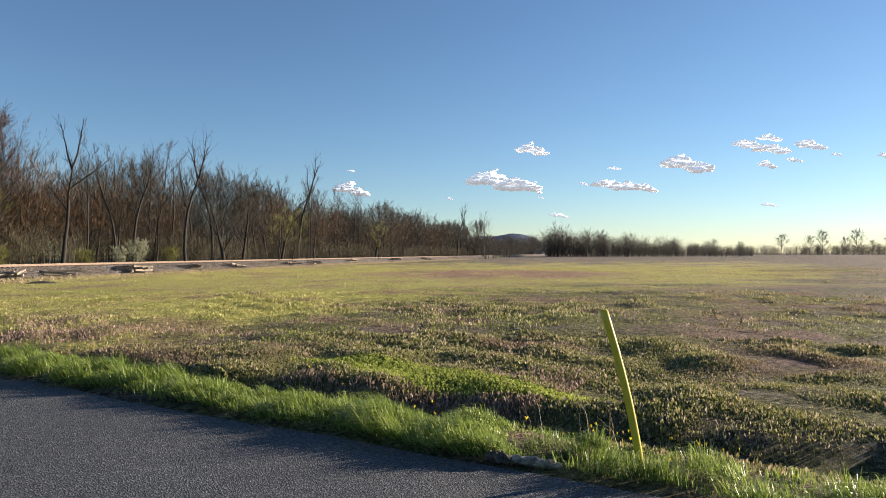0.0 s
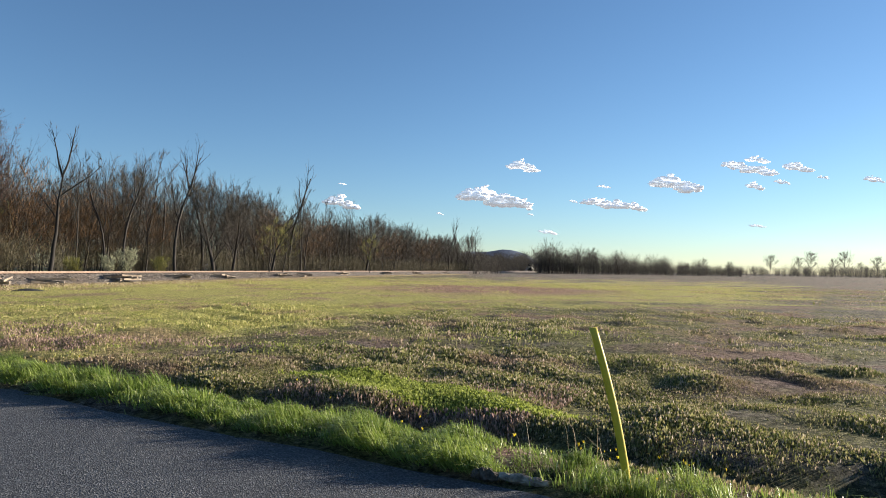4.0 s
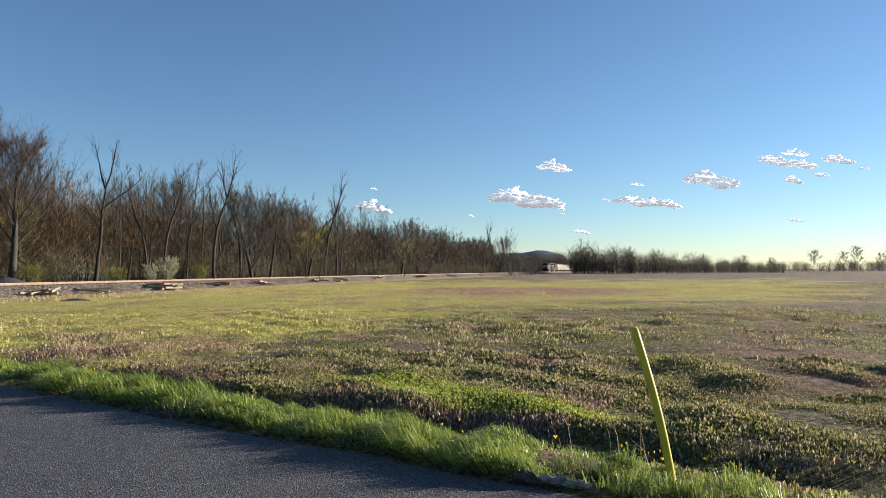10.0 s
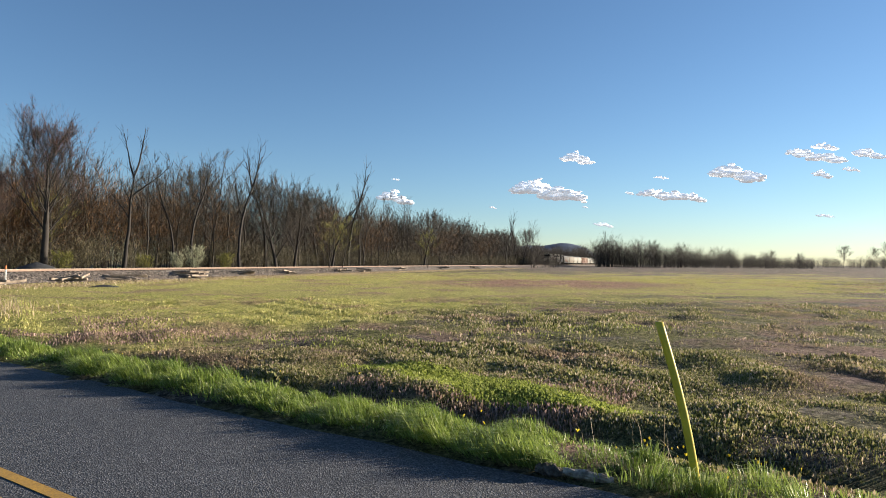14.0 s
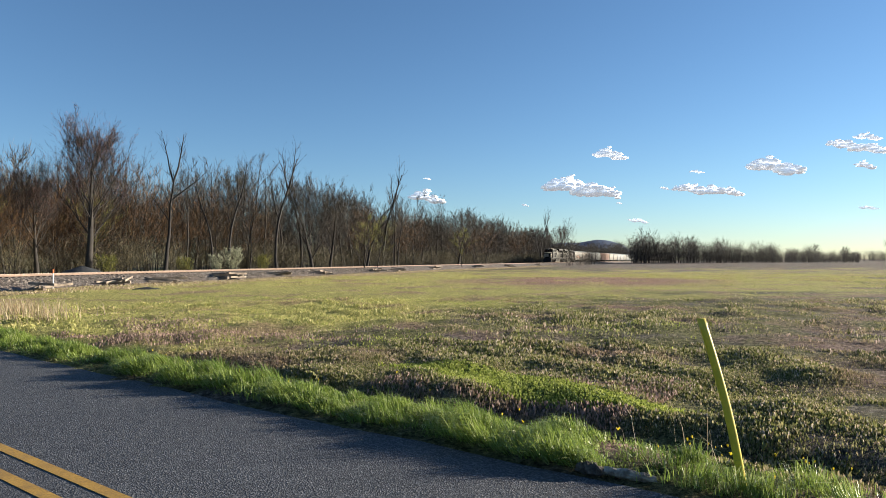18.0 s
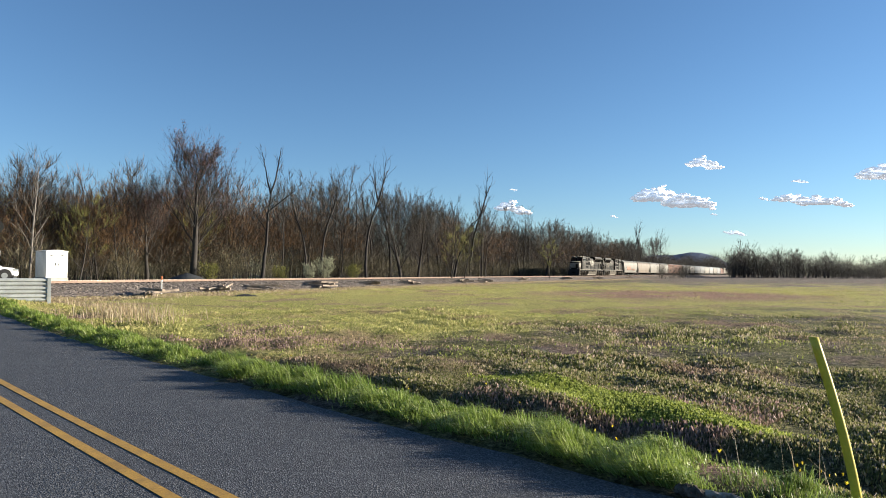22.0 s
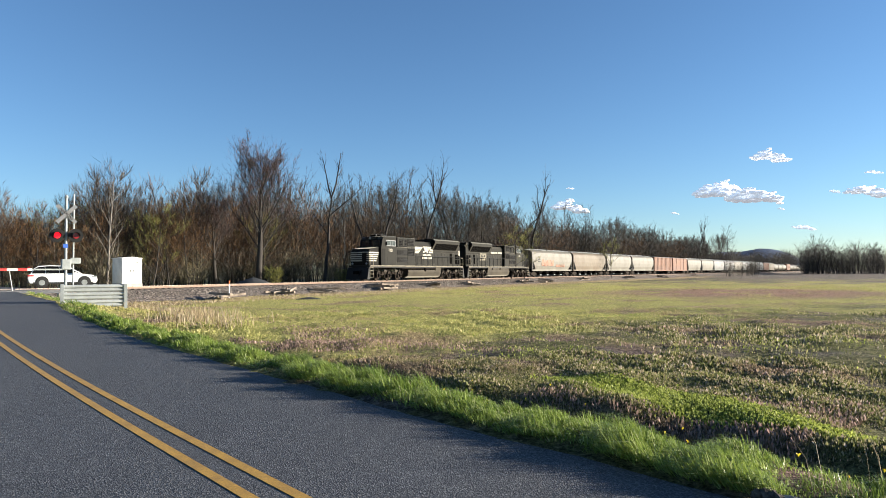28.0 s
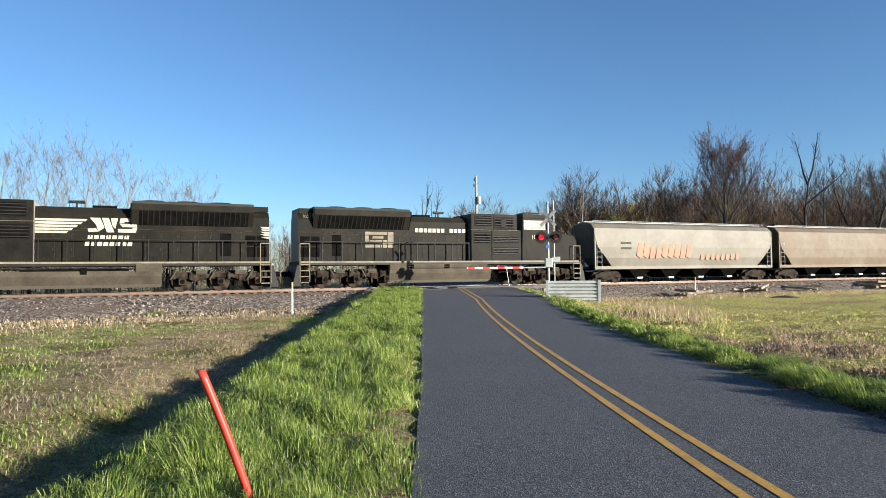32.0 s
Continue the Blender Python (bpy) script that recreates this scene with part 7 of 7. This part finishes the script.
def log():
    """A split log, one end rotted to a dark crumbling stub."""
    P = thing("driftwood_log", pose(0.60, 5.42, 0.045, 0, 3, -14), "weathered split log with one rotten dark end at the road's edge", "log")
    r = random.Random(6)
    for name, x0, x1, girth, mat, lab in (("wood", -0.10, 0.34, 0.040, "palewood", ""), ("rotten_end", -0.27, -0.06, 0.052, "rot", "dark crumbling rotten end")):
        bm = bmesh.new()
        rings = []
        for i in range(11):
            t = i / 10
            rad = girth * (0.45 + 0.55 * math.sin(math.pi * (t * 0.8 + 0.1)))
            ring = []
            for j in range(11):
                a = 2 * math.pi * j / 11
                k = rad * r.uniform(0.72, 1.22)
                ring.append(bm.verts.new((x0 + (x1 - x0) * t + r.uniform(-0.012, 0.012), math.cos(a) * k * 1.4 + 0.02 * math.sin(t * 5), math.sin(a) * k)))
            rings.append(ring)
        for r0, r1 in zip(rings, rings[1:]):
            for j in range(11):
                bm.faces.new((r0[j], r0[(j + 1) % 11], r1[(j + 1) % 11], r1[j]))
        bm.faces.new(rings[0][::-1]), bm.faces.new(rings[-1])
        part(name, bm, M[mat], P, lab)


_road_turn = math.degrees(math.atan2(U[1], U[0])) - 90
_x, _y = polar(-49.45, 39.5)
crossing_signal(pose(_x, _y, 0.72, 0, 0, _road_turn - 3), 4.7, "crossing signal with flashing red lamps and lowered gate", -1)
_x, _y = polar(-63.3, 54)
crossing_signal(pose(_x, _y, 0.72, 0, 0, _road_turn + 180), 4.4, "crossing signal beyond the railway", 0)
guard_rail()
cabinet()
suv()
utility_pole()
marker(-30.4, 11.0, 1.45, "white marker post with an orange top on the ballast")
marker(-31.5, 41.8, 1.35, "white marker post with an orange top beside the track")
leaning_post("yellow_marker_post", M["yellowpost"], (1.53, 5.20, -0.05), (1.235, 5.20, 1.265), "leaning yellow plastic marker post in the verge", 0.064)
leaning_post("red_marker_post", M["redpost"], (-5.17, 1.36, -0.05), (-5.19, 0.97, 1.06), "leaning red plastic marker post in the verge", 0.085)
old_tie_piles()
_x, _y = polar(-35.7, 66)
mound("gravel_mound", _x, _y, 2.3, 2.0, 0.95, M["gravelpile"], "dark heap of gravel beyond the track", "gravel heap", 4)
_x, _y = polar(-31.2, 48)
mound("earth_clod_heap", _x, _y, 1.1, 0.7, 0.22, M["gravelpile"], "small dark heap of clods in the field", "earth heap", 5)
log()


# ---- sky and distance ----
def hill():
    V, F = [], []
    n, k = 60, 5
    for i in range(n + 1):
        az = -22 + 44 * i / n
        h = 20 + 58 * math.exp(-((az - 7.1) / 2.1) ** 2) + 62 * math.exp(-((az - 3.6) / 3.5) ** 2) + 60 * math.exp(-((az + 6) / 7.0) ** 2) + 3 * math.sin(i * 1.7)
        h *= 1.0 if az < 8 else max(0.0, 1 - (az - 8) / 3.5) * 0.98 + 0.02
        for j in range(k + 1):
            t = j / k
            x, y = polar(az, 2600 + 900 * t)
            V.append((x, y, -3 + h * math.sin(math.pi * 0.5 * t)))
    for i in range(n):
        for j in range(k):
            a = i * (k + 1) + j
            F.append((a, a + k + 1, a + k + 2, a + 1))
    tagged(new("hill", mesh_of("hill", V, F, M["hill"], True)), "low wooded ridge on the horizon, painted haze-blue", "hill", kind="structure")


def clouds():
    """Small fair-weather clouds, each a heap of lumpy puffs."""
    r = random.Random(20)
    # azimuth, elevation, width and height in degrees
    spots = ((-7.9, 5.75, 3.0, 1.15), (5.2, 6.45, 6.0, 1.7), (7.6, 9.0, 2.7, 1.0), (9.8, 3.45, 1.6, 0.4), (15.1, 5.85, 5.3, 1.0), (14.4, 7.2, 1.1, 0.3), (20.2, 7.45, 3.8, 1.5),
             (24.7, 8.6, 2.2, 0.8), (26.3, 8.2, 2.6, 0.9), (26.2, 9.0, 1.7, 0.6), (29.0, 8.3, 2.0, 0.8), (26.0, 7.0, 1.3, 0.6), (27.9, 7.2, 1.1, 0.4), (26.2, 3.9, 1.2, 0.3), (33.9, 7.1, 1.2, 0.5), (0.5, 4.9, 0.6, 0.25), (8.3, 4.9, 0.5, 0.2), (30.7, 7.4, 0.7, 0.3), (-7.9, 7.2, 0.7, 0.2), (11.9, 6.0, 0.7, 0.3))
    base = bmesh.new()
    bmesh.ops.create_icosphere(base, subdivisions=2, radius=1.0)
    bv = np.array([v.co for v in base.verts])
    bf = np.array([[v.index for v in f.verts] for f in base.faces])
    base.free()
    out = []
    for az, el, w, h in spots:
        D = 3600.0
        W, H = D * radians(w), D * radians(h)
        V, F = [], []
        n = 30 + int(w * 40)
        for i in range(n):
            t = r.uniform(-0.5, 0.5)
            edge = max(0.12, 1 - (2 * t) ** 2) ** 0.6
            ridge = 0.5 + 0.5 * math.sin(t * 8 + az) * math.sin(t * 15 + el * 3)
            up = r.random() ** 1.3 * (0.35 + 0.65 * ridge) * edge
            rad = H * r.uniform(0.06, 0.20) * (1.15 - 0.6 * up) * edge ** 0.5
            c = np.array([t * W, r.uniform(-0.15, 0.15) * W, (0.8 * up - 0.35 - 0.55 * t + 0.08 * math.sin(t * 11 + az * 2)) * H])
            k = np.array([1.7, 1.4, 0.62]) * rad
            turn = r.uniform(0, 6.28)
            lump = 1 + 0.22 * np.sin(bv @ np.array([3.1, 2.2, 4.0]) * 2 + i) + 0.12 * np.sin(bv @ np.array([7.0, -5.0, 6.0]) + turn)
            V.append(bv * k * lump[:, None] + c)
            F.append(bf + len(bv) * i)
        x, y = polar(az, D)
        ob = new("cloud", mesh_np("cloud", np.concatenate(V), np.concatenate(F), M["cloud"], True))
        ob.matrix_world = pose(x, y, 1.7 + D * math.tan(radians(el)), 0, 0, -az)
        tagged(ob, "small white fair-weather cloud in a blue sky", "cloud", "clouds")
        out.append((ob, az, el, D))
    return out


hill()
CLOUDS = clouds()


# ---- what moves ----
def nose_at(t):
    """Metres along the railway of the train's leading coupler."""
    return 63.5 - 18.68 * (t - 28) - 0.026 * (t - 28) ** 2 - 0.6 * max(0.0, t - 31) ** 2


def motions():
    times = [0, 2, 4, 6, 8, 10, 12, 14, 16, 18, 20, 22, 24, 25, 26, 27, 28, 29, 30, 31, 31.5, 32]
    for ob, middle, length, turned in TRAIN:
        rows = []
        for t in times:
            s = nose_at(t) + middle
            a, b = track(s - length * 0.33), track(s + length * 0.33)
            x, y = (a[0] + b[0]) / 2, (a[1] + b[1]) / 2
            rows.append((t, pose(x, y, RAIL_Z, 0, 0, turned - math.degrees(math.atan2(b[0] - a[0], b[1] - a[1])))))
        walk(ob, rows)
    for ob, az, el, D in CLOUDS:
        # they drift slowly to the left
        rows = []
        for t in (0, 32):
            x, y = polar(az - 0.35 - 0.6 * (t - 13) / 19.0, D)
            rows.append((t, pose(x, y, 1.7 + D * math.tan(radians(el - 0.2)), 0, 0, -az)))
        walk(ob, rows)


motions()
